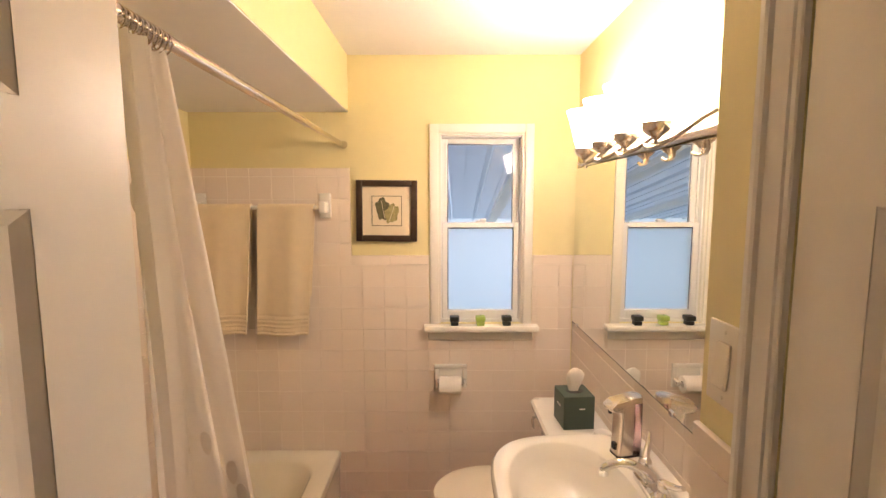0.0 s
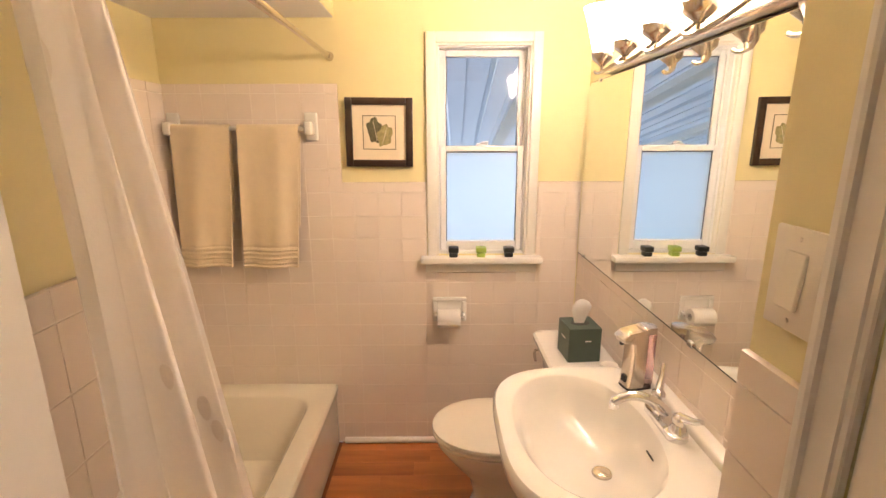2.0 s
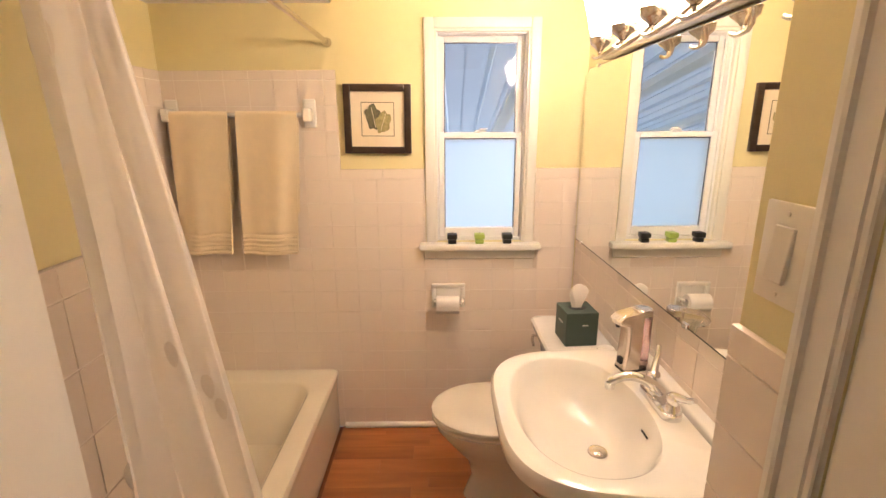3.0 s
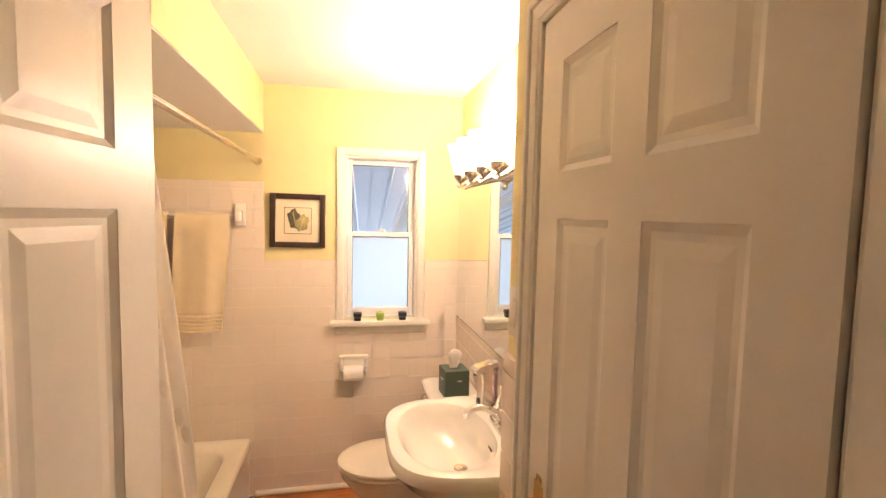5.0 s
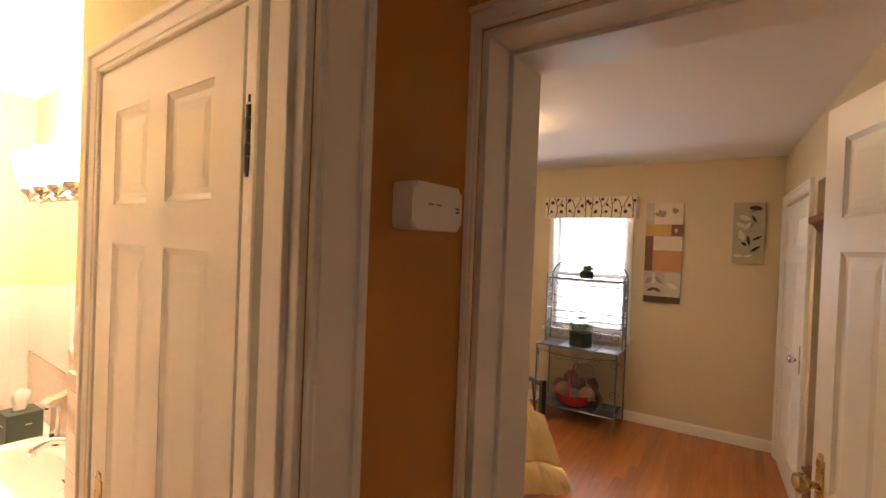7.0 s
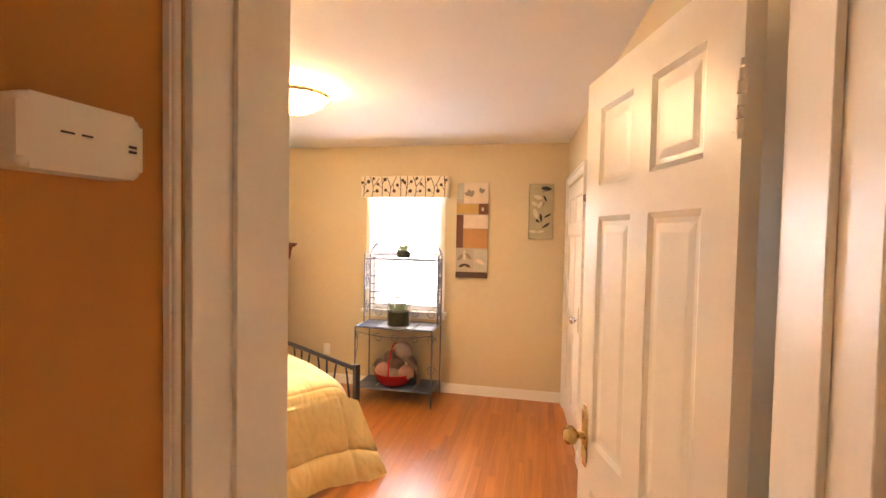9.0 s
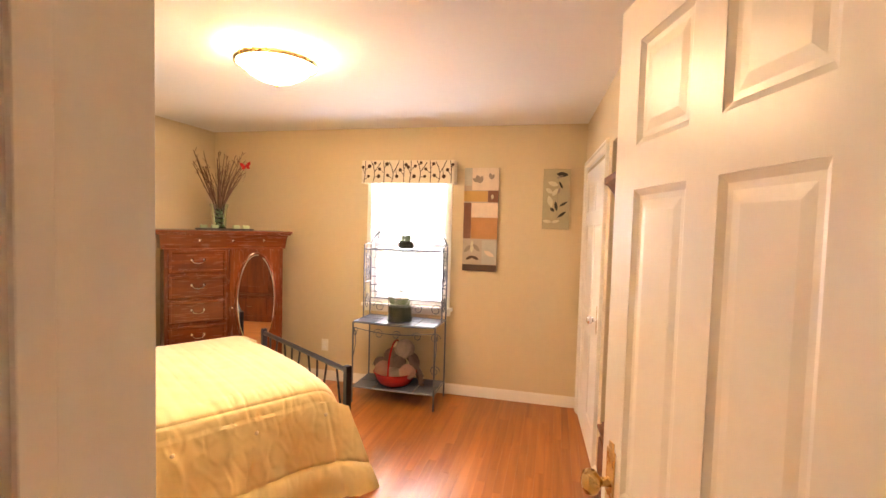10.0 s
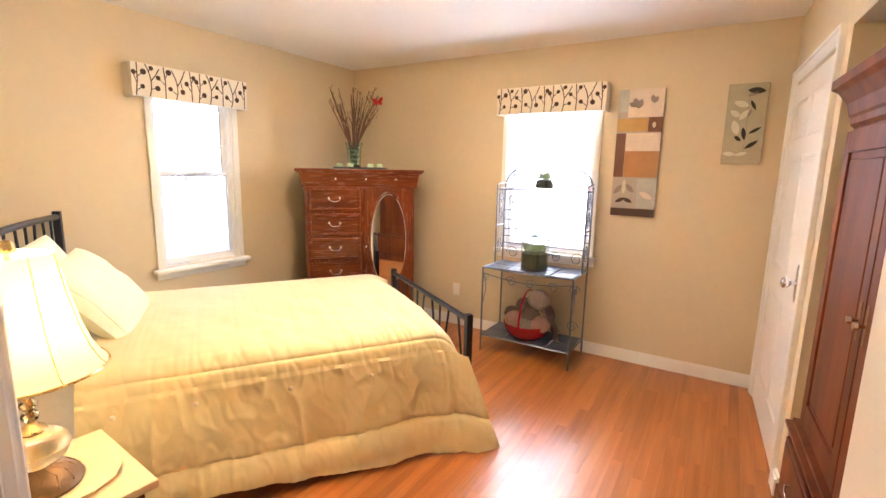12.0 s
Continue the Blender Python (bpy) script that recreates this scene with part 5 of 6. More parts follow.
# ---- bedroom: chest in the corner ----
CM = pose(3.440, 2.452, 0, 0, 0, -37)
chest = thing("chest_of_drawers", CM, "cherry-stained chest with drawers and an oval mirror door", "chest")
CHW, CHD, CHH = 1.026, 0.42, 1.455
part("carcass", boxes((0.05, 0.012, 0.10, CHW - 0.05, CHD - 0.02, 1.30)), M["cherry"], chest, smooth=False)
part("plinth", boxes((0.03, -0.010, 0, CHW - 0.03, CHD - 0.01, 0.10), bevel=0.006, seg=2), M["cherry_h"], chest)
part("top", boxes((-0.022, -0.035, CHH - 0.022, CHW + 0.022, CHD, CHH), (-0.010, -0.024, CHH - 0.036, CHW + 0.010, CHD, CHH - 0.022), bevel=0.005, seg=2), M["cherry_h"], chest)
frz = bmesh.new()
prof = [(-0.004, 1.300), (0.002, 1.312), (-0.004, 1.322), (-0.005, 1.345), (-0.011, 1.385), (-0.018, 1.418)]
rr = []
for d, z in prof:
    rr.append([(0.03 + d, 0.01 + d, z), (CHW - 0.03 - d, 0.01 + d, z), (CHW - 0.03 - d, CHD - 0.02, z), (0.03 + d, CHD - 0.02, z)])
part("cornice_drawer", rings_mesh(rr, True, True), M["cherry_h"], chest, "curved cornice drawer front", smooth=False)
for x in (0.30, 0.55, 0.80):
    part("cornice_knob", moved(lathe([(0.004, 0), (0.005, 0.008), (0.011, 0.014), (0.009, 0.022), (0, 0.024)], 12), pose(x, -0.012, 1.372, 90)), M["chrome"], chest)
for z0, z1 in ((1.105, 1.292), (0.898, 1.085), (0.695, 0.878), (0.490, 0.675), (0.285, 0.470), (0.115, 0.265)):
    x0, x1 = 0.075, 0.505
    dr = part("drawer", boxes((x0, -0.002, z0, x1, 0.0115, z1), (x0 + 0.004, -0.017, z0 + 0.004, x0 + 0.026, -0.002, z1 - 0.004), (x1 - 0.026, -0.017, z0 + 0.004, x1 - 0.004, -0.002, z1 - 0.004), (x0 + 0.026, -0.017, z1 - 0.026, x1 - 0.026, -0.002, z1 - 0.004), (x0 + 0.026, -0.017, z0 + 0.004, x1 - 0.026, -0.002, z0 + 0.026), bevel=0.004), M["cherry_h"], chest)
    zc, xc = (z0 + z1) / 2, (x0 + x1) / 2
    part("bail_handle", tubes(([(xc - 0.045, -0.010, zc + 0.012), (xc - 0.045, -0.026, zc + 0.010), (xc - 0.030, -0.028, zc - 0.008), (xc, -0.029, zc - 0.013), (xc + 0.030, -0.028, zc - 0.008), (xc + 0.045, -0.026, zc + 0.010), (xc + 0.045, -0.010, zc + 0.012)], 0.0038), n=8), M["chrome"], dr, "curved metal bail handle")
    for s in (-1, 1):
        part("rosette", moved(lathe([(0.012, 0), (0.010, 0.004), (0, 0.006)], 12), pose(xc + 0.045 * s, -0.002, zc + 0.014, 90)), M["chrome"], dr)
cd = part("mirror_door", boxes((0.525, 0.0, 0.115, CHW - 0.072, 0.0115, 1.292), bevel=0.003), M["cherry"], chest)


def ellipse_ring(cx, cz, rx, rz, y, n=56):
    return [(cx + rx * math.cos(2 * math.pi * i / n), y, cz + rz * math.sin(2 * math.pi * i / n)) for i in range(n)]


ECX, ECZ = 0.745, 0.84
part("oval_moulding", rings_mesh([ellipse_ring(ECX, ECZ, 0.178, 0.435, -0.0005), ellipse_ring(ECX, ECZ, 0.176, 0.432, -0.012), ellipse_ring(ECX, ECZ, 0.166, 0.422, -0.016), ellipse_ring(ECX, ECZ, 0.158, 0.412, -0.010), ellipse_ring(ECX, ECZ, 0.155, 0.408, -0.003)], False), M["cherry"], cd)
part("oval_mirror", rings_mesh([ellipse_ring(ECX, ECZ, 0.158, 0.410, -0.0035), ellipse_ring(ECX, ECZ, 0.150, 0.401, -0.0048)], True), M["mirror"], cd, "bevelled oval mirror", smooth=False)
part("latch_knob", moved(lathe([(0.004, 0), (0.005, 0.010), (0.010, 0.015), (0.008, 0.022), (0, 0.024)], 12), pose(0.548, 0.0, 0.80, 90)), M["chrome"], cd)

tray = solid("candle_tray", boxes((-0.225, -0.065, 0, 0.225, 0.065, 0.008), (-0.225, -0.065, 0.008, -0.217, 0.065, 0.016), (0.217, -0.065, 0.008, 0.225, 0.065, 0.016), (-0.217, -0.065, 0.008, 0.217, -0.057, 0.016), (-0.217, 0.057, 0.008, 0.217, 0.065, 0.016), bevel=0.002), M["black"], "long black tray on top of the chest", "tray", CM @ pose(0.52, 0.16, CHH + 0.001))
for x in (-0.17, -0.085, 0.085, 0.165):
    c = thing("pillar_candle", CM @ pose(0.52 + x, 0.135, CHH + 0.0095), "pale green square candle on the black tray", "candle", "candles on the tray")
    part("wax", boxes((-0.026, -0.026, 0, 0.026, 0.026, 0.036), bevel=0.004, seg=2), material("pale_green_wax", (0.50, 0.62, 0.34), 0.5, var=0.04) if "pale_green_wax" not in bpy.data.materials else bpy.data.materials["pale_green_wax"], c)
    part("wick", tubes(([(0, 0, 0.035), (0.001, 0, 0.044)], 0.001), n=5), M["black"], c)
vase = thing("glass_vase", CM @ pose(0.475, 0.17, CHH + 0.0095), "clear green glass vase of bare brown twigs", "vase")
part("vessel", lathe([(0.0, 0.0), (0.050, 0.0), (0.056, 0.02), (0.058, 0.10), (0.064, 0.17), (0.076, 0.215), (0.073, 0.215), (0.061, 0.17), (0.054, 0.10), (0.052, 0.02), (0, 0.012)], 28), M["glass_green"], vase)
rng = random.Random(11)
for i in range(13):
    b = bmesh.new()
    for r in range(9):
        a, q = rng.random() * 6.28, 0.030 * rng.random()
        k = bmesh.ops.create_icosphere(b, subdivisions=1, radius=0.010 + 0.006 * rng.random())["verts"]
        bmesh.ops.translate(b, verts=k, vec=(q * math.cos(a), q * math.sin(a), 0.02 + 0.012 * i))
    part("moss_filling", b, M["leaf"] if i % 3 else M["soil"], vase)
for i in range(34):
    a = rng.uniform(-1, 1)
    dy = rng.uniform(-0.25, 0.25)
    hgt = rng.uniform(0.46, 0.68)
    spread = 0.23 * a
    p0 = Vector((0.02 * a, 0.02 * dy, 0.03))
    p1 = Vector((0.045 * a, 0.05 * dy, 0.22))
    p2 = Vector((spread * 0.55 + rng.uniform(-0.015, 0.015), 0.16 * dy, 0.22 + (hgt - 0.22) * 0.55))
    p3 = Vector((spread + rng.uniform(-0.02, 0.02), 0.3 * dy, hgt))
    b = bmesh.new()
    tube(b, [p0, p1, (p1 + p2) / 2 + Vector((rng.uniform(-0.006, 0.006), 0, 0)), p2, p3], 0.0062, 6, taper=0.4)
    for q in range(6):
        t = rng.uniform(0.1, 1.0)
        base = p1.lerp(p3, t) if t > 0.5 else p1.lerp(p2, t * 2)
        tip = base + Vector((rng.uniform(-0.03, 0.03), rng.uniform(-0.02, 0.02), rng.uniform(0.01, 0.045)))
        tube(b, [base, tip], 0.0022, 5, taper=0.5)
        k = bmesh.ops.create_icosphere(b, subdivisions=1, radius=0.0045)["verts"]
        bmesh.ops.translate(b, verts=k, vec=tip)
    part("twig", b, M["twig"], vase, "bare budding twig")
bf = thing("butterfly_ornament", CM @ pose(0.672, 0.10, 2.015, 10, -12, 0), "red paper butterfly clipped to the twigs", "ornament")
for s in (-1, 1):
    w = bmesh.new()
    pts = [(0, 0.004), (s * 0.020, 0.034), (s * 0.046, 0.040), (s * 0.044, 0.014), (s * 0.030, 0.002), (s * 0.034, -0.018), (s * 0.016, -0.026), (0, -0.006)]
    w.faces.new([w.verts.new((x, -0.004 * abs(x) / 0.046, z)) for x, z in pts])
    thicken(w, 0.0012)
    part("wing", w, M["red"], bf, smooth=False)
part("body", tubes(([(0, -0.002, -0.022), (0, -0.003, 0.0), (0, -0.002, 0.024)], 0.0032), n=6), M["black"], bf)
part("clip_wire", tubes(([(0, 0, -0.02), (-0.004, 0.02, -0.06), (-0.03, 0.06, -0.14)], 0.0012), n=5), M["twig"], bf)

# ---- bedroom: bakers rack ----
rk = thing("bakers_rack", B @ pose(-0.27, 1.55, 0), "dark wire bakers rack with tiled shelves and scrolls", "rack")
RW, XF, XB = 0.365, -0.185, 0.185                # half width, front, back


def scroll(cx, cz, r, turn, s):
    return [(cx + s * r * (1 - 0.75 * t) * math.cos(turn * t), cz + r * (1 - 0.75 * t) * math.sin(turn * t)) for t in [i / 26 for i in range(27)]]


for s in (-1, 1):
    y = s * RW
    part("front_leg", tubes(([(XF, y, 0), (XF, y, 0.70)], 0.0075), n=8), M["rack"], rk)
    part("back_leg", tubes(([(XB, y, 0), (XB, y, 1.36)], 0.0075), n=8), M["rack"], rk)
    part("upper_post", tubes(([(XB - 0.15, y, 0.70), (XB - 0.15, y, 1.36), (XB, y, 1.375)], 0.0075), n=8), M["rack"], rk)
    for z in (1.02, 1.32):
        part("side_bar", tubes(([(XB - 0.15, y, z), (XB, y, z)], 0.005), n=6), M["rack"], rk)
    for zz in (0.82, 1.08, 1.22):
        part("side_scroll", tubes(([(XB - 0.075 + a * 0.75, y, c) for a, c in scroll(0, zz, 0.062, 7.5, 1)], 0.0038), n=6), M["rack"], rk)
        part("side_scroll", tubes(([(XB - 0.075 + a * 0.75, y, c) for a, c in scroll(0, zz + 0.06, 0.050, -7.5, -1)], 0.0038), n=6), M["rack"], rk)
    b = bmesh.new()
    tube(b, [(XF, y - s * 0.004, 0.66 - 0.0), (XF + 0.05, y, 0.60), (XF + 0.06, y, 0.50), (XF + 0.01, y, 0.40)], 0.0035, 6)
    tube(b, [(XF + 0.055 + a, y, c) for a, c in scroll(0, 0.60, 0.045, 8, 1)], 0.003, 6)
    part("leg_scroll", b, M["rack"], rk)
for nm, z, x0, x1, nt in (("table_shelf", 0.700, XF, XB, 4), ("bottom_shelf", 0.135, XF, XB, 4), ("top_shelf", 1.320, XB - 0.15, XB, 0)):
    bow = 0.035 if z == 0.70 else 0.0
    b = tubes(([(x0 - bow * math.sin(math.pi * i / 12), -RW + 2 * RW * i / 12, z) for i in range(13)], 0.006), ([(x1, -RW, z), (x1, RW, z)], 0.006), ([(x0, -RW, z), (x1, -RW, z)], 0.006), ([(x0, RW, z), (x1, RW, z)], 0.006), n=6)
    sh = part(nm, b, M["rack"], rk)
    if nt:
        for i in range(nt):
            y0 = -RW + 0.008 + i * (2 * RW - 0.012) / nt
            for j in range(2):
                xa = x0 + 0.006 + j * (x1 - x0 - 0.012) / 2
                part("shelf_tile", boxes((xa + 0.004, y0 + 0.004, z - 0.004, xa + (x1 - x0 - 0.012) / 2 - 0.004, y0 + (2 * RW - 0.012) / nt - 0.004, z + 0.004), bevel=0.002), material("slate_blue_tile", (0.075, 0.09, 0.12), 0.32, var=0.1, scale=10) if "slate_blue_tile" not in bpy.data.materials else bpy.data.materials["slate_blue_tile"], sh, "slate-blue ceramic shelf tile")
    else:
        for i in range(15):
            y0 = -RW + 2 * RW * (i + 0.5) / 15
            part("shelf_wire", tubes(([(x0, y0, z), (x1, y0, z)], 0.0026), n=5), M["rack"], sh)
part("front_apron", tubes(([(XF - 0.03 * math.sin(math.pi * i / 12), -RW + 2 * RW * i / 12, 0.655 - 0.03 * math.sin(math.pi * i / 12)) for i in range(13)], 0.004), n=6), M["rack"], rk)
b = bmesh.new()
for i in range(2):
    s = 1 if i else -1
    tube(b, [(XB, s * (RW - 0.01) * math.cos(t), 1.37 + 0.165 * math.sin(t)) for t in [math.pi / 2 * k / 14 for k in range(15)]], 0.0075, 6)
    tube(b, [(XB, s * 0.24 + a, c) for a, c in scroll(0, 1.415, 0.055, 8, s)], 0.005, 6)
part("arched_crest", b, M["rack"], rk, "arched wire crest with scrolls")
for k, z in enumerate((0.80, 0.86, 0.92, 0.98, 1.06, 1.14)):
    part("back_wire", tubes(([(XB, -RW, z), (XB, RW, z)], 0.0042 if k != 3 else 0.0055), n=5), M["rack"], rk)
for s in (-1, 1):
    for zz, r in ((0.78, 0.055), (1.23, 0.05), (0.52, 0.05), (0.22, 0.05)):
        part("back_scroll", tubes(([(XB, s * (RW - 0.09) + a, c) for a, c in scroll(0, zz, r, 9, s)], 0.0033), n=6), M["rack"], rk)
        part("back_scroll", tubes(([(XB, s * 0.10 + a, c) for a, c in scroll(0, zz, r * 0.9, 9, -s)], 0.0033), n=6), M["rack"], rk)


def make_jar(m, r, h, label, lid, seed, group="terrariums on the rack"):
    j = thing("terrarium_jar", m, label, "terrarium", group)
    part("jar", lathe([(0.0, 0.0), (r, 0.0), (r, h), (r - 0.003, h), (r - 0.003, 0.006), (0, 0.006)], 26), M["glass"], j)
    part("soil", lathe([(0.0, 0.008), (r - 0.006, 0.008), (r - 0.006, h * 0.52), (r * 0.5, h * 0.58), (0, h * 0.56)], 20), M["soil"], j, "dark mossy soil")
    rng = random.Random(seed)
    for i in range(70):
        a, q = rng.random() * 6.28, r * 0.75 * rng.random()
        b = bmesh.new()
        L1 = h * rng.uniform(0.3, 0.7) if not lid else h * rng.uniform(0.2, 0.42)
        p = Vector((q * math.cos(a), q * math.sin(a), h * 0.54))
        d = Vector((math.cos(a) * 0.35, math.sin(a) * 0.35, 1)).normalized()
        sd_ = d.orthogonal().normalized()
        pts = [p - sd_ * 0.004, p + d * L1 * 0.5 - sd_ * 0.007, p + d * L1, p + d * L1 * 0.5 + sd_ * 0.007, p + sd_ * 0.004]
        b.faces.new([b.verts.new(x) for x in pts])
        thicken(b, 0.001)
        part("leaf", b, M["leaf"], j, smooth=False)
    if lid:
        part("lid", lathe([(r + 0.004, h + 0.001), (r + 0.004, h + 0.010), (r * 0.5, h + 0.030), (0.012, h + 0.036), (0.012, h + 0.046), (0.020, h + 0.056), (0.012, h + 0.070), (0, h + 0.072)], 24), M["glass"], j, "clear glass lid with knob")


make_jar(rk.matrix_world @ pose(-0.02, 0.0, 0.7045), 0.106, 0.250, "tall lidded glass jar of green plants on the rack", True, 5)
make_jar(rk.matrix_world @ pose(0.11, 0.0, 1.3265), 0.070, 0.135, "small glass pot of green succulents on the rack", False, 6)

bk = thing("red_basket", rk.matrix_world @ pose(-0.01, 0.035, 0.1395), "glossy red basket with a tall handle on the rack", "basket")
part("bowl", lathe([(0.0, 0.0), (0.12, 0.0), (0.155, 0.03), (0.178, 0.075), (0.188, 0.115), (0.184, 0.116), (0.150, 0.035), (0.115, 0.008), (0, 0.008)], 36, 1.0), M["red"], bk)
part("rim", tubes(([(0.187 * math.cos(2 * math.pi * i / 40), 0.187 * math.sin(2 * math.pi * i / 40), 0.115) for i in range(41)], 0.006), n=8), M["red"], bk)
part("handle", tubes(([(-0.186 * math.cos(math.pi * i / 20), 0.0, 0.115 + 0.27 * math.sin(math.pi * i / 20)) for i in range(21)], 0.008), n=8), M["red"], bk)


def yarn_ball(m, r, mat, label, seed, flat=1.0, turns=34):
    y = thing("yarn_ball", m, label, "yarn", "yarn in the basket")
    b = bmesh.new()
    k = bmesh.ops.create_icosphere(b, subdivisions=3, radius=r)["verts"]
    part("core", moved(b, Matrix.Diagonal((1, 1, flat, 1))), M[mat], y)
    rng = random.Random(seed)
    b = bmesh.new()
    for i in range(turns // 2):
        q = Euler((rng.random() * 6.28, rng.random() * 6.28, 0)).to_matrix()
        off = rng.uniform(-0.55, 0.55) * r
        rr = math.sqrt(r * r - off * off) + 0.002
        pts = [q @ Vector((rr * math.cos(a), rr * math.sin(a), off)) for a in [2 * math.pi * k / 20 for k in range(20)]]
        tube(b, [(p.x, p.y, p.z * flat) for p in pts], 0.0042, 5, closed=True)
    part("strand", b, M[mat], y)["kind"] = "stuff"


RK = rk.matrix_world
for dx, dy, dz, r, mt, lab, fl in ((-0.06, 0.125, 0.275, 0.075, "yarn_pink", "dusty pink ball of yarn in the red basket", 0.9), (-0.05, -0.085, 0.265, 0.075, "yarn_pink", "dusty pink ball of yarn in the red basket", 0.85), (-0.02, 0.02, 0.330, 0.080, "yarn", "taupe ball of yarn in the red basket", 0.9), (0.03, -0.035, 0.445, 0.085, "yarn_pale", "grey ball of yarn atop the basket", 0.95), (0.08, 0.09, 0.36, 0.075, "yarn", "taupe ball of yarn in the red basket", 0.9), (-0.08, 0.02, 0.255, 0.06, "yarn_pale", "grey ball of yarn in the red basket", 1.0), (0.03, 0.19, 0.30, 0.055, "yarn", "taupe ball of yarn at the basket's rim", 0.9)):
    yarn_ball(RK @ pose(dx, dy, dz), r, mt, lab, int(1000 * dz), fl)


def shawl(u, v):
    a = u * 0.9 - 0.2
    y = -0.04 - 0.17 * v - 0.03 * math.sin(6 * u) - 0.02 * math.sin(11 * v + 2 * u)
    z = 0.47 - 0.33 * v ** 1.2 + 0.03 * math.sin(7 * u + 3 * v) - 0.05 * (u - 0.5) ** 2
    x = -0.02 + 0.15 * u + 0.02 * math.sin(9 * v + 4 * u)
    return (x, y, max(z, 0.150) + 0.010 * math.sin(60 * v) * math.sin(47 * u))


th = thing("knitted_shawl", RK, "taupe knitted shawl draped over the red basket", "shawl")
part("knit", sheet(shawl, 70, 90, 0.010), M["yarn"], th)

# ---- bedroom: valances ----


def make_valance(m, w, h, d, label):
    """A box valance: local x along the wall, local -y into the room, z up from its foot."""
    v = thing("window_valance", m, label, "valance", "valances over the windows")
    part("front_board", boxes((-w / 2, -d, 0, w / 2, -d + 0.02, h), bevel=0.006, seg=2), M["valance"], v)
    for s in (-1, 1):
        part("return_board", boxes((s * w / 2 - (0.02 if s > 0 else 0), -d + 0.0205, 0, s * w / 2 + (0.02 if s < 0 else 0), -0.002, h), bevel=0.004), M["valance"], v)
    part("top_board", boxes((-w / 2 + 0.02, -d + 0.0205, h - 0.02, w / 2 - 0.02, -0.002, h - 0.002)), M["valance"], v, smooth=False)
    part("hem_piping", tubes(([(-w / 2, -d + 0.004, 0.002), (w / 2, -d + 0.004, 0.002)], 0.004), n=6), M["vinyl"], v)
    f = -d - 0.0012
    rng = random.Random(8)
    per = w / 2

    def stroke(pts, r):
        b = bmesh.new()
        k = len(pts)
        for (xa, za), (xb, zb) in zip(pts, pts[1:]):
            dx, dz = xb - xa, zb - za
            L1 = math.hypot(dx, dz) or 1
            nx, nz = -dz / L1 * r, dx / L1 * r
            vs = [b.verts.new((px, f, pz)) for px, pz in ((xa + nx, za + nz), (xb + nx, zb + nz), (xb - nx, zb - nz), (xa - nx, za - nz))]
            b.faces.new(vs)
        bmesh.ops.recalc_face_normals(b, faces=b.faces)
        thicken(b, 0.0006)
        return b

    def clip(x):
        return max(-w / 2 + 0.004, min(w / 2 - 0.004, x))
    motif = ((0.025, 0.0, 0.040, 1.0), (0.115, 0.0, 0.130, 0.50), (0.130, 0.50, 0.095, 1.0), (0.130, 0.50, 0.190, 0.92), (0.225, 0.0, 0.220, 1.0), (0.300, 0.0, 0.315, 0.45), (0.315, 0.45, 0.275, 0.95), (0.315, 0.45, 0.375, 1.0), (0.420, 0.0, 0.412, 1.0))
    side = ((0.033, 0.40, 0.012, 0.70), (0.034, 0.55, 0.080, 0.74), (0.030, 0.15, 0.070, 0.30), (0.122, 0.25, 0.172, 0.30), (0.112, 0.75, 0.135, 0.88), (0.222, 0.45, 0.180, 0.62), (0.222, 0.60, 0.255, 0.84), (0.305, 0.20, 0.262, 0.34), (0.340, 0.62, 0.352, 0.30), (0.417, 0.35, 0.385, 0.58), (0.415, 0.55, 0.440, 0.80))
    for rep in range(2):
        ox = -w / 2 + rep * per
        for xa, za, xb, zb in motif:
            part("printed_branch", stroke([(clip(ox + xa * per / 0.45), za * (h - 0.008) + 0.004), (clip(ox + (xa + xb) / 2 * per / 0.45 + 0.006), (za + zb) / 2 * h), (clip(ox + xb * per / 0.45), zb * (h - 0.008) + 0.004)], 0.0034), M["twig_print"], v, smooth=False)
        for xa, za, xb, zb in side:
            part("printed_twig", stroke([(clip(ox + xa * per / 0.45), za * h), (clip(ox + xb * per / 0.45), zb * h)], 0.0026), M["twig_print"], v, smooth=False)
            cx, cz = clip(ox + xb * per / 0.45), zb * h
            cx = max(-w / 2 + 0.016, min(w / 2 - 0.016, cx))
            cz = max(0.016, min(h - 0.016, cz))
            r0 = rng.uniform(0.013, 0.0175)
            b = bmesh.new()
            b.faces.new([b.verts.new((cx + r0 * (1 + 0.12 * (k % 2)) * math.cos(2 * math.pi * k / 18), f - 0.0004, cz + r0 * (1 + 0.12 * (k % 2)) * math.sin(2 * math.pi * k / 18))) for k in range(18)])
            thicken(b, 0.0006)
            part("printed_berry", b, M["twig_print"], v, "dark round printed seed head", smooth=False)


make_valance(B @ pose(0, 1.572, 1.920, 0, 0, -90), 0.876, 0.206, 0.12, "cream box valance printed with dark twigs over the far window")
make_valance(B @ pose(-1.760, LB, 1.892), 0.826, 0.208, 0.12, "cream box valance printed with dark twigs over the side window")

# ---- bedroom: art ----


def flat_patch(y0, z0, y1, z1, d):
    return boxes((-d, -y1, z0, -d + 0.001, -y0, z1))


FACE = B @ pose(-0.002, 0, 0)


def canvas_leaf(pts_yz, d):
    b = bmesh.new()
    b.faces.new([b.verts.new((-d, y, z)) for y, z in pts_yz])
    bmesh.ops.recalc_face_normals(b, faces=b.faces)
    thicken(b, 0.0008)
    return b


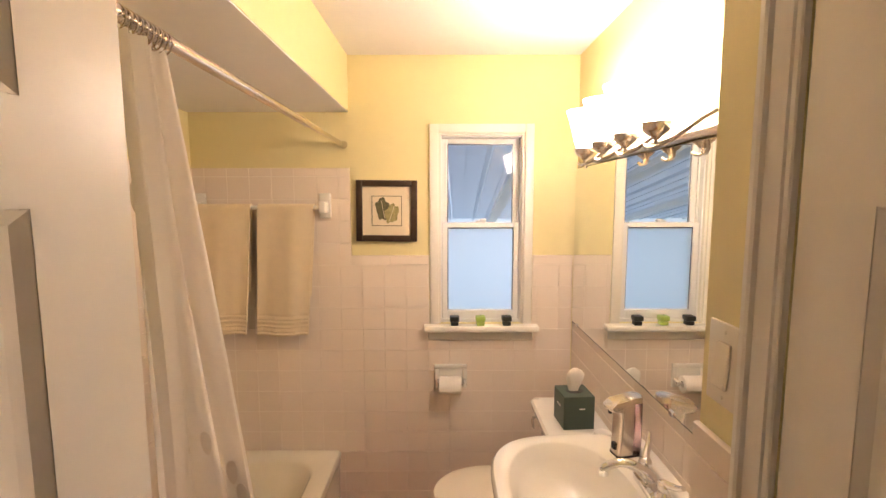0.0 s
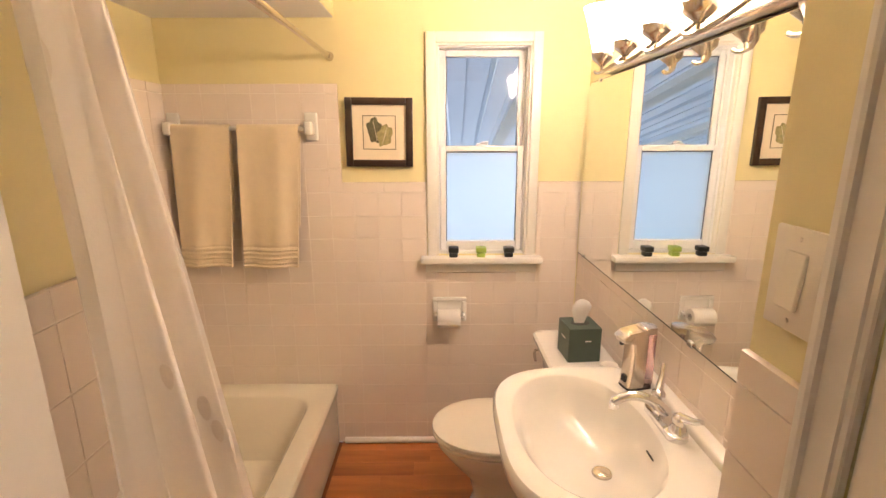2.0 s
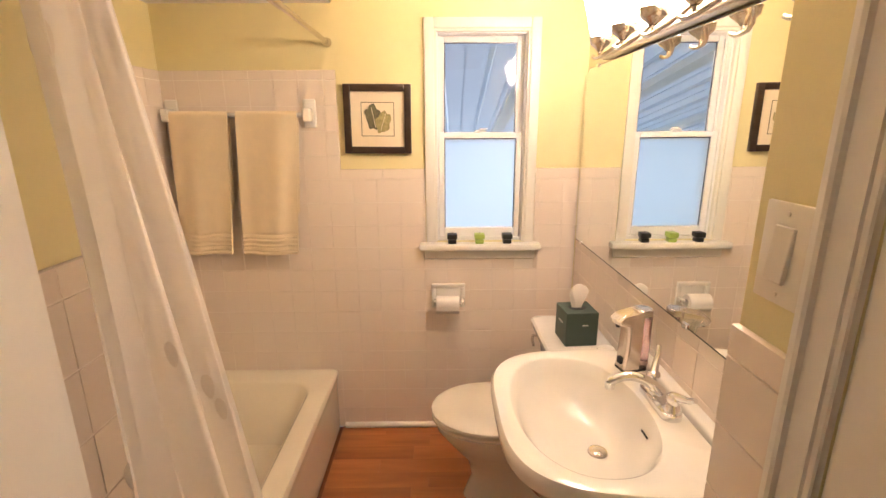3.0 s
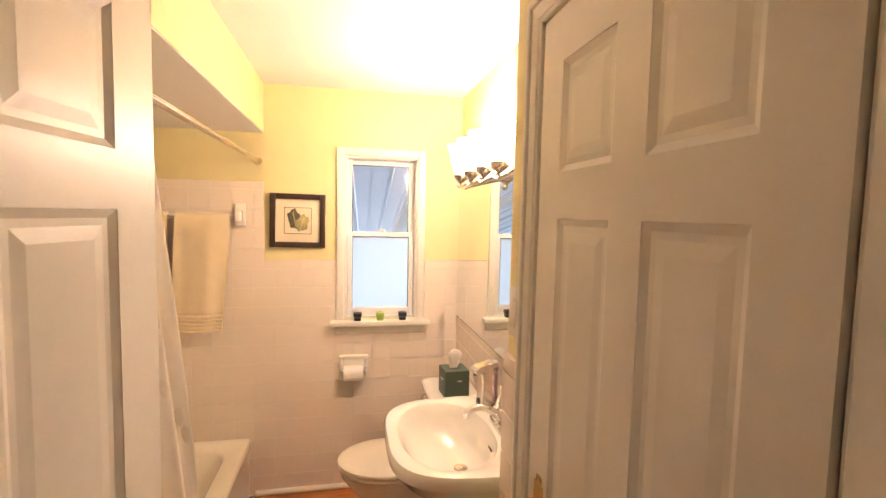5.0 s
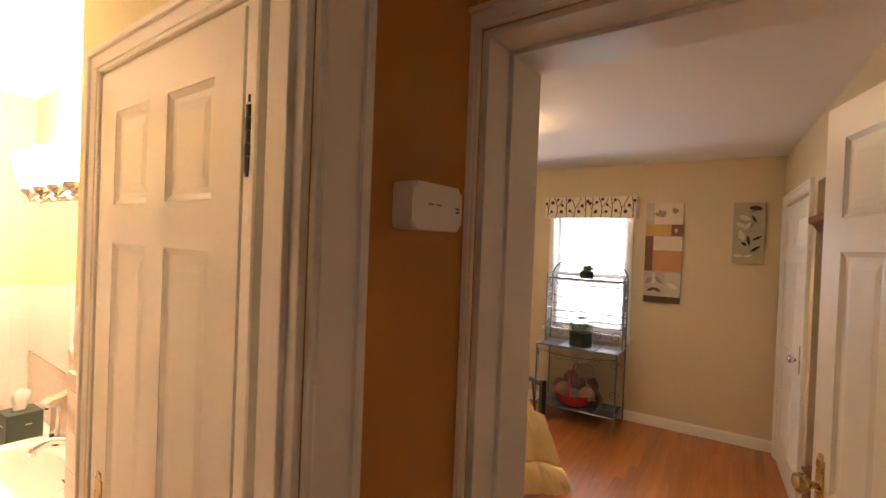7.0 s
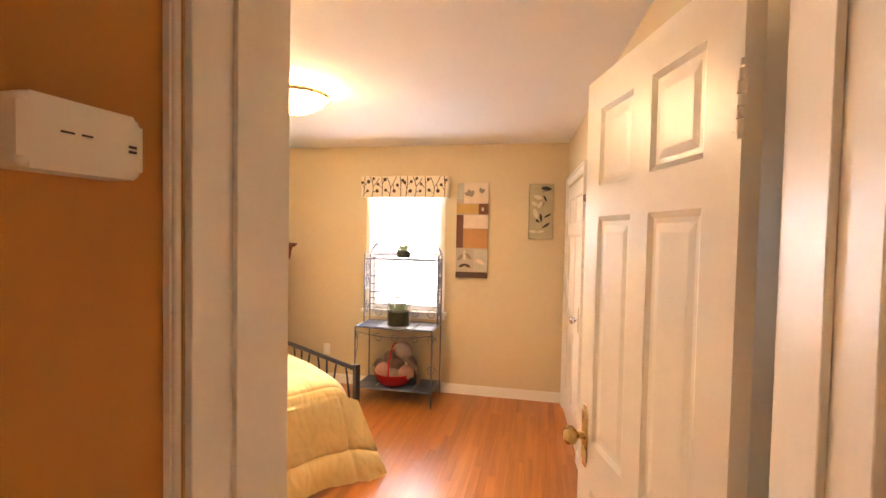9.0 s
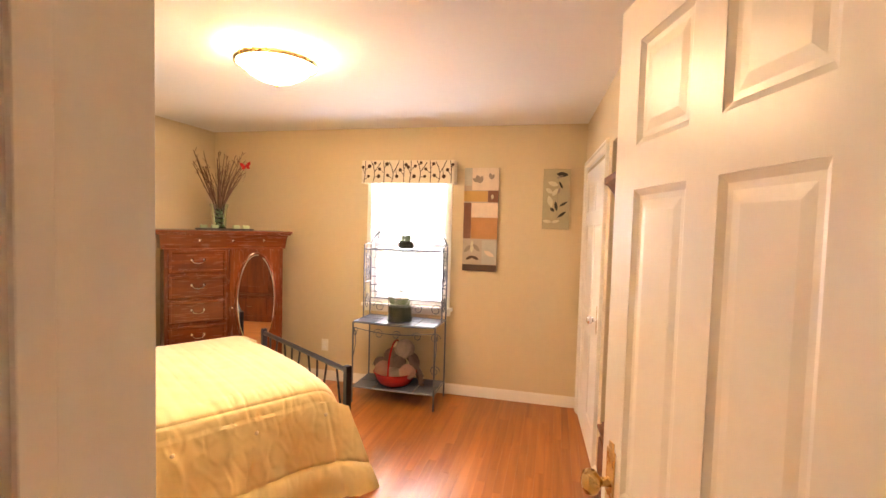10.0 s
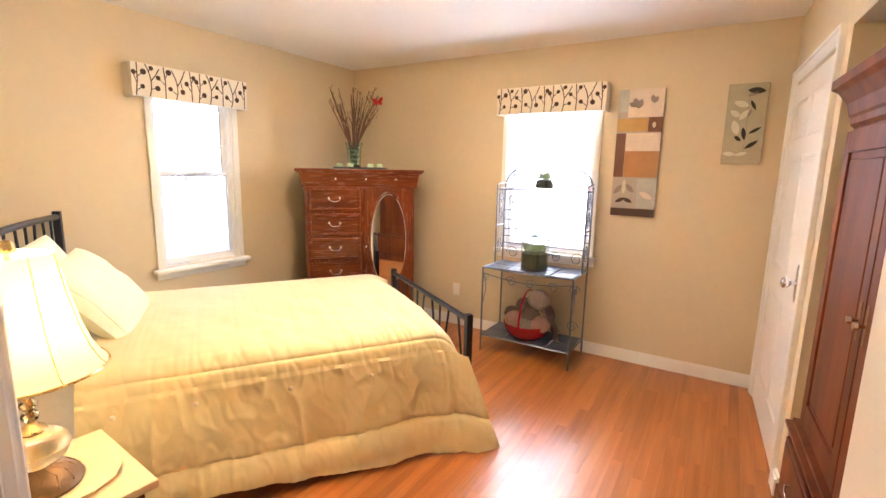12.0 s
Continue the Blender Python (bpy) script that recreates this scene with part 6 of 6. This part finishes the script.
def leaf_shape(cy, cz, ln, wd, tilt, n=10):
    pts = []
    for i in range(n + 1):
        t = i / n
        pts.append((t * ln - ln / 2, wd * math.sin(math.pi * t) ** 0.8))
    for i in range(1, n):
        t = 1 - i / n
        pts.append((t * ln - ln / 2, -wd * math.sin(math.pi * t) ** 0.8))
    c, s = math.cos(tilt), math.sin(tilt)
    return [(cy + a * c - b * s, cz + a * s + b * c) for a, b in pts]


art = thing("tall_canvas", B @ pose(-0.001, 0.905, 1.609), "tall narrow collage canvas in cream, orange and brown", "painting")
AW, AH = 0.154, 0.459
part("canvas", boxes((-0.030, -AW, -AH, 0, AW, AH), bevel=0.003), M["canvas_taupe"], art)
dd = 0.0315
for y0, z0, y1, z1, mt in ((0.085, 0.30, AW, AH, "canvas_blue"), (-AW, 0.26, 0.085, AH, "canvas_cream"), (-0.06, 0.16, AW, 0.255, "canvas_gold"), (-AW, 0.155, -0.06, 0.26, "canvas_brown"), (0.085, -0.17, AW, 0.15, "canvas_brown"), (-AW, 0.02, 0.085, 0.15, "canvas_cream"), (-AW, -0.17, 0.085, 0.02, "canvas_orange"), (-0.02, -0.395, AW, -0.18, "canvas_taupe"), (-AW, -0.395, -0.02, -0.18, "canvas_blue"), (-AW, -AH, AW, -0.40, "canvas_dark")):
    part("painted_patch", boxes((-dd, y0 + 0.001, z0 + 0.001, -0.0302, y1 - 0.001, z1 - 0.001)), M[mt], art, smooth=False)
for cy, cz, ln, wd, ti, mt in ((0.03, 0.36, 0.075, 0.022, 1.2, "canvas_leaf"), (0.005, 0.355, 0.07, 0.020, 1.9, "canvas_leaf"), (0.055, 0.35, 0.06, 0.016, 0.5, "canvas_leaf"), (-0.08, 0.385, 0.06, 0.016, 1.3, "canvas_leaf"), (-0.10, 0.38, 0.05, 0.013, 2.0, "canvas_leaf"),
                               (0.11, -0.26, 0.09, 0.018, 2.3, "canvas_leaf"), (0.03, -0.25, 0.09, 0.018, 0.8, "canvas_leaf"), (0.07, -0.24, 0.11, 0.016, 1.57, "canvas_pale"), (0.09, -0.34, 0.08, 0.014, 2.7, "canvas_dark"), (0.04, -0.34, 0.08, 0.014, 0.4, "canvas_dark"), (-0.085, -0.30, 0.10, 0.020, 0.5, "canvas_cream"), (-0.10, 0.205, 0.045, 0.013, 1.57, "canvas_pale")):
    part("painted_leaf", canvas_leaf(leaf_shape(cy, cz, ln, wd, ti), dd + 0.001), M[mt], art, smooth=False)
art2 = thing("small_canvas", B @ pose(-0.001, 0.258, 1.800), "small sage-green canvas of leaves and white flowers", "painting")
AW, AH = 0.112, 0.257
part("canvas", boxes((-0.032, -AW, -AH, 0, AW, AH), bevel=0.004), M["canvas_sage"], art2)
dd = 0.0335
for cy, cz, ln, wd, ti, mt in ((-0.045, 0.21, 0.10, 0.020, 0.1, "canvas_black"), (-0.03, 0.19, 0.07, 0.012, 2.8, "canvas_leaf"), (0.03, 0.13, 0.09, 0.020, 0.3, "canvas_pale"), (0.06, 0.07, 0.07, 0.018, 0.6, "canvas_pale"), (0.01, 0.06, 0.08, 0.017, 2.2, "canvas_pale"), (-0.035, 0.12, 0.07, 0.010, 1.1, "canvas_black"), (-0.02, 0.07, 0.06, 0.010, 1.9, "canvas_leaf"), (0.0, -0.06, 0.085, 0.013, 1.4, "canvas_black"), (-0.06, -0.04, 0.08, 0.010, 2.6, "canvas_black"), (-0.05, -0.13, 0.09, 0.012, 2.5, "canvas_black"), (0.03, -0.09, 0.05, 0.012, 0.7, "canvas_black"), (0.05, -0.02, 0.10, 0.022, 1.3, "canvas_pale"), (0.07, -0.19, 0.08, 0.014, 0.1, "canvas_pale"), (0.0, -0.19, 0.07, 0.012, 2.9, "canvas_pale")):
    part("painted_leaf", canvas_leaf(leaf_shape(cy, cz, ln, wd, ti), dd), M[mt], art2, smooth=False)
part("painted_stem", boxes((-0.0332, -0.012, -0.20, -0.0322, -0.009, 0.20)), M["canvas_leaf"], art2, smooth=False)

ol = thing("wall_outlet", B @ pose(0, 2.416, 0.345), "ivory electric outlet on the tan wall", "outlet")
part("plate", boxes((-0.006, -0.036, -0.058, -0.0005, 0.036, 0.058), bevel=0.003, seg=2), M["switch"], ol)
for z in (-0.02, 0.02):
    part("socket_face", boxes((-0.008, -0.016, z - 0.014, -0.006, 0.016, z + 0.014), bevel=0.0008), M["paper"], ol)

# ---- bedroom: ceiling lamp ----
cl = thing("ceiling_light", pose(2.80, 0.86, CEIL), "flush ceiling light with brass rim and lit glass bowl", "ceiling lamp")
part("canopy", lathe([(0.0, -0.022), (0.085, -0.020), (0.105, -0.010), (0.11, -0.001), (0, -0.001)], 36), M["brass"], cl, "brass ceiling canopy")
part("rim_band", lathe([(0.203, -0.062), (0.216, -0.056), (0.212, -0.044), (0.200, -0.040), (0.198, -0.046), (0.200, -0.060)], 44), M["brass"], cl, "stepped brass rim")
part("rim", tubes(([(0.207 * math.cos(2 * math.pi * i / 48), 0.207 * math.sin(2 * math.pi * i / 48), -0.064) for i in range(49)], 0.008), n=8), M["brass"], cl)
part("bowl", lathe([(0.0, -0.160), (0.03, -0.158), (0.09, -0.140), (0.15, -0.106), (0.188, -0.072), (0.198, -0.054), (0.195, -0.052), (0.15, -0.085), (0.09, -0.12), (0, -0.14)], 44), M["lit_bowl"], cl, "glowing white glass bowl")
part("finial", lathe([(0.0, -0.182), (0.009, -0.178), (0.011, -0.170), (0.006, -0.162), (0.010, -0.158)], 14), M["brass"], cl)
part("stem", lathe([(0.006, -0.15), (0.006, -0.02)], 8), M["brass"], cl)

# ---- bedroom: armoire ----
AM = B @ pose(-1.885, south(-1.885) - 0.040, 0, 0, 0, 180 + cdoor_turn)     # local x along the front, y to the back
arm = thing("armoire", AM, "dark mahogany armoire with panelled doors in the niche", "wardrobe")
AWD = 0.575
part("carcass", boxes((-AWD, 0.0, 0.42, AWD, 0.50, 1.70)), M["mahogany"], arm, smooth=False)
part("base", boxes((-AWD - 0.02, -0.045, 0.06, AWD + 0.02, 0.51, 0.385), (-AWD - 0.035, -0.06, 0.0, AWD + 0.035, 0.52, 0.085), bevel=0.006, seg=2), M["mahogany"], arm)
part("waist_moulding", boxes((-AWD - 0.035, -0.062, 0.385, AWD + 0.035, 0.52, 0.405), (-AWD - 0.02, -0.040, 0.405, AWD + 0.02, 0.51, 0.425), bevel=0.006, seg=2), M["mahogany"], arm)
cr = []
for d, z in ((0.0, 1.66), (0.012, 1.675), (0.012, 1.70), (0.02, 1.71), (0.028, 1.755), (0.055, 1.80), (0.075, 1.815), (0.075, 1.85), (0.06, 1.855)):
    cr.append([(-AWD - d, -d, z), (AWD + d, -d, z), (AWD + d, 0.5, z), (-AWD - d, 0.5, z)])
part("cornice", rings_mesh(cr, True, True), M["mahogany"], arm, "stepped projecting cornice", smooth=False)
for s in (-1, 1):
    x0, x1 = (0.004, AWD - 0.03) if s > 0 else (-AWD + 0.03, -0.004)
    dr = part("door", boxes((x0, -0.014, 0.44, x1, -0.001, 1.645), (x0 + 0.0005, -0.024, 0.4405, x0 + 0.065, -0.010, 1.6445), (x1 - 0.065, -0.024, 0.4405, x1 - 0.0005, -0.010, 1.6445), (x0 + 0.06, -0.0235, 1.565, x1 - 0.06, -0.010, 1.644), (x0 + 0.06, -0.0235, 0.441, x1 - 0.06, -0.010, 0.535), bevel=0.002), M["mahogany"], arm)
    part("door_panel", boxes((x0 + 0.085, -0.021, 0.56, x1 - 0.085, -0.014, 1.54), bevel=0.006), M["mahogany"], dr)
    kx = 0.035 * s
    part("escutcheon", boxes((kx - 0.009, -0.027, 0.965, kx + 0.009, -0.024, 1.095), bevel=0.002), M["bronze"], dr, "dark metal escutcheon")
    part("knob", moved(lathe([(0.005, 0), (0.006, 0.012), (0.014, 0.020), (0.012, 0.030), (0, 0.033)], 14), pose(kx, -0.026, 1.03, 90)), M["nickel"], dr, "round metal knob")
    dw = part("drawer", boxes((x0 + 0.01, -0.062, 0.115, x1 - 0.01, -0.046, 0.360), (x0 + 0.03, -0.067, 0.135, x1 - 0.03, -0.062, 0.340), bevel=0.003), M["mahogany"], arm)
    xc = (x0 + x1) / 2
    part("bail_handle", tubes(([(xc - 0.045, -0.066, 0.250), (xc - 0.045, -0.084, 0.248), (xc - 0.028, -0.086, 0.230), (xc + 0.028, -0.086, 0.230), (xc + 0.045, -0.084, 0.248), (xc + 0.045, -0.066, 0.250)], 0.0038), n=8), M["nickel"], dw)

# ---- bare trees outside the side window ----


def make_tree(m, seed):
    t = thing("bare_tree", m, "bare winter tree behind the side window", "tree", "bare trees outside")
    rng = random.Random(seed)
    b = bmesh.new()
    tube(b, [(0, 0, -0.5), (0.05, 0, 1.5), (-0.05, 0.05, 4.0)], 0.10, 8, taper=0.5)
    part("trunk", b, M["bark"], t)
    b = bmesh.new()
    for i in range(46):
        z = rng.uniform(-0.2, 3.6)
        a = rng.random() * 6.28
        L1 = rng.uniform(0.5, 1.3)
        p = Vector((0, 0, z))
        q = p + Vector((math.cos(a) * L1, math.sin(a) * L1, L1 * 0.7))
        tube(b, [p, (p + q) / 2 + Vector((0, 0, 0.08)), q], 0.022, 5, taper=0.4)
        for k in range(4):
            s = p.lerp(q, rng.uniform(0.3, 1))
            tube(b, [s, s + Vector((rng.uniform(-0.3, 0.3), rng.uniform(-0.3, 0.3), rng.uniform(0.1, 0.5)))], 0.009, 4, taper=0.4)
    part("branches", b, M["bark"], t)


for i, (x, y) in enumerate(((1.2, 9.0), (2.2, 10.2), (3.1, 9.4), (0.3, 9.6), (1.7, 11.0), (2.7, 8.3))):
    make_tree(B @ pose(x, y, 0), 30 + i)

# ---- pieces: tiles ----
TP, TT = 0.1060, 0.009


def piece_mesh(name, w, h, t, bevel, mat, smooth=True):
    """One flat piece centred on its back: local x across, z up, y from 0 to -t."""
    bm = bmesh.new()
    o = bevel
    back = [(-w / 2, 0, -h / 2), (w / 2, 0, -h / 2), (w / 2, 0, h / 2), (-w / 2, 0, h / 2)]
    mid = [(x, -t * 0.55, z) for x, _, z in back]
    front = [(x - math.copysign(o, x), -t, z - math.copysign(o, z)) for x, _, z in back]
    vr = [[bm.verts.new(p) for p in r] for r in (back, mid, front)]
    for a, b in zip(vr, vr[1:]):
        for i in range(4):
            bm.faces.new((a[i], a[(i + 1) % 4], b[(i + 1) % 4], b[i]))
    bm.faces.new(vr[2])
    bm.faces.new(vr[0][::-1])
    bmesh.ops.recalc_face_normals(bm, faces=bm.faces)
    return mesh_of(name, bm, mat, False)


_cache = {}
rt = random.Random(21)


def lay(parent, m, u0, u1, z0, z1, name="tile", mat="tile", t=TT, gap=0.0005, bed=0.0019):
    """A tile between two joints of a wall whose face is m's xz plane, facing -y."""
    w, h = round(u1 - u0 - gap, 4), round(z1 - z0 - bed, 4)
    if w < 0.008 or h < 0.008:
        return
    key = (name, mat, w, h, t)
    if key not in _cache:
        _cache[key] = piece_mesh(name, w, h, t, 0.0011, M[mat])
    ob = new(name, _cache[key])
    ob.parent = parent
    ob.matrix_world = m @ pose((u0 + u1) / 2, 0, (z0 + z1) / 2, rt.uniform(-0.12, 0.12), 0, rt.uniform(-0.08, 0.08))


def grid(parent, m, cols, rows, blocked):
    for a, b in zip(cols, cols[1:]):
        for c, d in zip(rows, rows[1:]):
            p = blocked(a, b, c, d)
            if p is None:
                continue
            lay(parent, m, *p)


ROWS_Z = [0.006] + [1.278 - TP * k for k in range(11, -1, -1)]
ROWS_HI = [1.278 + TP * k for k in range(0, 5)]
cols = sorted([XL + 0.001] + [-0.070 + TP * k for k in range(-9, 8) if XL + 0.02 < -0.070 + TP * k < XR - 0.012] + [XR - 0.0115])
WL, WR, WB = 0.041, 0.547, 0.903
NF = pose(0, YN - 0.0005, 0)
# setting bed behind the tiles
structure("tile_bed_north", boxes((XL, YN - 0.0078, 0, -0.336, YN - 0.0006, 1.742), (-0.336, YN - 0.0078, 0, WX0 - 0.045, YN - 0.0006, 1.323), (WX0 - 0.045, YN - 0.0078, 0, WX1 + 0.045, YN - 0.0006, 0.90), (WX1 + 0.045, YN - 0.0078, 0, XR - 0.012, YN - 0.0006, 1.323)), M["grout"], "pale grout between bathroom tiles")


def north_block(a, b, c, d):
    if d < 0.34 and b < -0.42:
        return None
    if c >= WB - 0.01 and a < WR and b > WL:
        if a < WL - 0.012:
            return (a, WL, c, d)
        if b > WR + 0.012:
            return (WR, b, c, d)
        return None
    if d > WB and a < WR and b > WL:
        if a < WL - 0.012:
            return (a, WL, c, d)
        if b > WR + 0.012:
            return (WR, b, c, d)
        return (a, b, c, WB)
    return (a, b, c, d)


grid(wall_north, NF, cols, ROWS_Z, north_block)
lcols = [x for x in cols if x < -0.38]
grid(wall_north, NF, lcols, ROWS_HI, lambda a, b, c, d: (a, b, c, d))
for a, b in zip(lcols, lcols[1:]):
    lay(wall_north, NF, a, b, 1.704, 1.744)
for c, d in zip(ROWS_HI, ROWS_HI[1:] ):
    lay(wall_north, NF, lcols[-1], -0.334, max(c, 1.278), d, t=0.0105)
lay(wall_north, NF, lcols[-1], -0.334, 1.702, 1.744, t=0.0105)
for p, q in ((-0.334, WL), (WR, XR - 0.0115)):
    n = max(1, round((q - p) / 0.152))
    for i in range(n):
        lay(wall_north, NF, p + (q - p) * i / n, p + (q - p) * (i + 1) / n, 1.278, 1.325, t=0.0105)

EF = pose(XR - 0.0005, 0, 0, 0, 0, -90)          # local x = -y on the mirror wall
structure("tile_bed_east", boxes((XR - 0.0078, CY + 0.003, 0, XR - 0.0006, YN - 0.012, 1.003)), M["grout"], "pale grout between bathroom tiles")
ec = [-(YN - 0.012) + TP * k for k in range(0, 15) if -(YN - 0.012) + TP * k < -CY - 0.01] + [-CY - 0.003]
for a, b in zip(ec, ec[1:]):
    for c, d in zip(ROWS_Z, ROWS_Z[1:]):
        if c < 0.40:
            continue
        if c < 1.0:
            lay(wall_mirror, EF, a, b, c, min(d, 1.001), gap=0.0003, bed=0.0006)
WF = pose(XL + 0.0005, 0, 0, 0, 0, 90)           # local x = +y on the tub wall
structure("tile_bed_west", boxes((XL + 0.0006, 0.862, 0.3, XL + 0.0078, YN - 0.012, 1.742)), M["grout"], "pale grout between bathroom tiles")
wc = [0.862] + [YN - 0.012 - TP * k for k in range(13, -1, -1)]
for a, b in zip(wc, wc[1:]):
    for c, d in list(zip(ROWS_Z, ROWS_Z[1:])) + list(zip(ROWS_HI, ROWS_HI[1:])) + [(1.704, 1.744)]:
        if d > 0.36:
            lay(wall_tub, WF, a, b, max(c, 0.337), d)
VF = pose(VX + 0.0005, 0, 0, 0, 0, 90)
structure("tile_bed_vestibule", boxes((VX + 0.0006, 0.0, 0, VX + 0.0078, 0.858, 1.323)), M["grout"], "pale grout between bathroom tiles")
vc = [0.004 + TP * k for k in range(0, 8)] + [0.80, 0.858]
for a, b in zip(vc, vc[1:]):
    for c, d in list(zip(ROWS_Z, ROWS_Z[1:])) + [(1.278, 1.325)]:
        lay(wall_tub_end, VF, a, b, c, d)
KF = pose(CX - 0.0005, 0, 0, 0, 0, -90)
structure("tile_bed_closet", boxes((CX - 0.0078, 0.684, 0, CX - 0.0006, CY, 1.235)), M["grout"], "pale grout between bathroom tiles")
for c, d in list(zip([0.006] + [1.19 - TP * k for k in range(11, 0, -1)], [1.19 - TP * k for k in range(11, -1, -1)])) + [(1.19, 1.237)]:
    lay(wall_closet, KF, -(CY + 0.001), -0.684, c, d, t=0.0105, gap=0.0003, bed=0.0008)

# ---- pieces: floors ----
floor_bath = structure("floor_bathroom", boxes((XL, YI, -0.012, XR, YN, -0.0095)), M["gap"], "orange-brown laminate plank bathroom floor")
rp = random.Random(5)
PB = {}


def plank(parent, x0, x1, y0, y1, mat, m=Matrix(), z=0.0, t=0.009, gap=0.0003):
    w, d = round(x1 - x0 - gap, 3), round(y1 - y0 - gap, 4)
    key = (mat, w, d)
    if key not in PB:
        bm = bmesh.new()
        box(bm, -w / 2, -d / 2, -t, w / 2, d / 2, 0)
        top = [e for e in bm.edges if all(v.co.z > -1e-6 for v in e.verts)]
        bmesh.ops.bevel(bm, geom=top, offset=0.0005, segments=1, affect="EDGES")
        PB[key] = mesh_of("plank", bm, M[mat], False)
    ob = new("plank", PB[key])
    ob.parent = parent
    ob.matrix_world = m @ pose((x0 + x1) / 2, (y0 + y1) / 2, z)


y = 0.0
lens = (0.6, 0.9, 0.75, 0.45)
k = 0
y = 0.10
while y < YN - 0.005:
    y1 = min(y + 0.089, YN - 0.001)
    x = -0.40
    stop_x = XR - 0.001
    first = True
    while x < stop_x - 0.01:
        L1 = lens[k % 4] * (0.5 if first else 1)
        first = False
        k += 1
        x1 = min(x + L1, stop_x)
        plank(floor_bath, x, x1, y, y1, "bath_floor")
        x = x1
    y = y1
structure("hall_and_threshold_floor", boxes((-1.25, -1.5, -0.012, HALL, YI, -0.001), (HALL, -1.62, -0.012, BED, YH - 0.04, -0.0015), (-0.345, YI, -0.012, CX, 0.10, -0.002)), M["oak"], "orange oak floor of the hall")

floor_bed = structure("floor_bedroom", boxes((BED, -1.6, -0.0118, 5.0, 3.2, -0.0092)), M["gap"], "glossy orange oak strip bedroom floor")
y, row, count = -0.42, 0, 0
rest = bmesh.new()
LENS = (0.62, 0.95, 1.20, 0.78, 1.05)
while y < LB:
    y1 = min(y + 0.0572, LB)
    x = -3.68 + 0.13 * (row * 7 % 9) - 1.1
    while x < -0.002:
        L1 = LENS[(row * 3 + int(x * 2 + 20)) % 5]
        x1 = min(x + L1, -0.001)
        xa = max(x, -3.70)
        if x1 - xa > 0.03:
            if y < 2.75 and count < 300 and y1 > -0.20:
                plank(floor_bed, xa, x1, y, y1, "oak", B)
                count += 1
            else:
                box(rest, xa + 0.0003, y + 0.0003, -0.009, x1 - 0.0003, y1 - 0.0003, -0.0002)
        x = x1
    y = y1
    row += 1
ob = new("plank_rest", mesh_of("plank_rest", rest, M["oak"], False))
ob.parent = floor_bed
ob.matrix_world = B
ob["kind"] = "stuff"
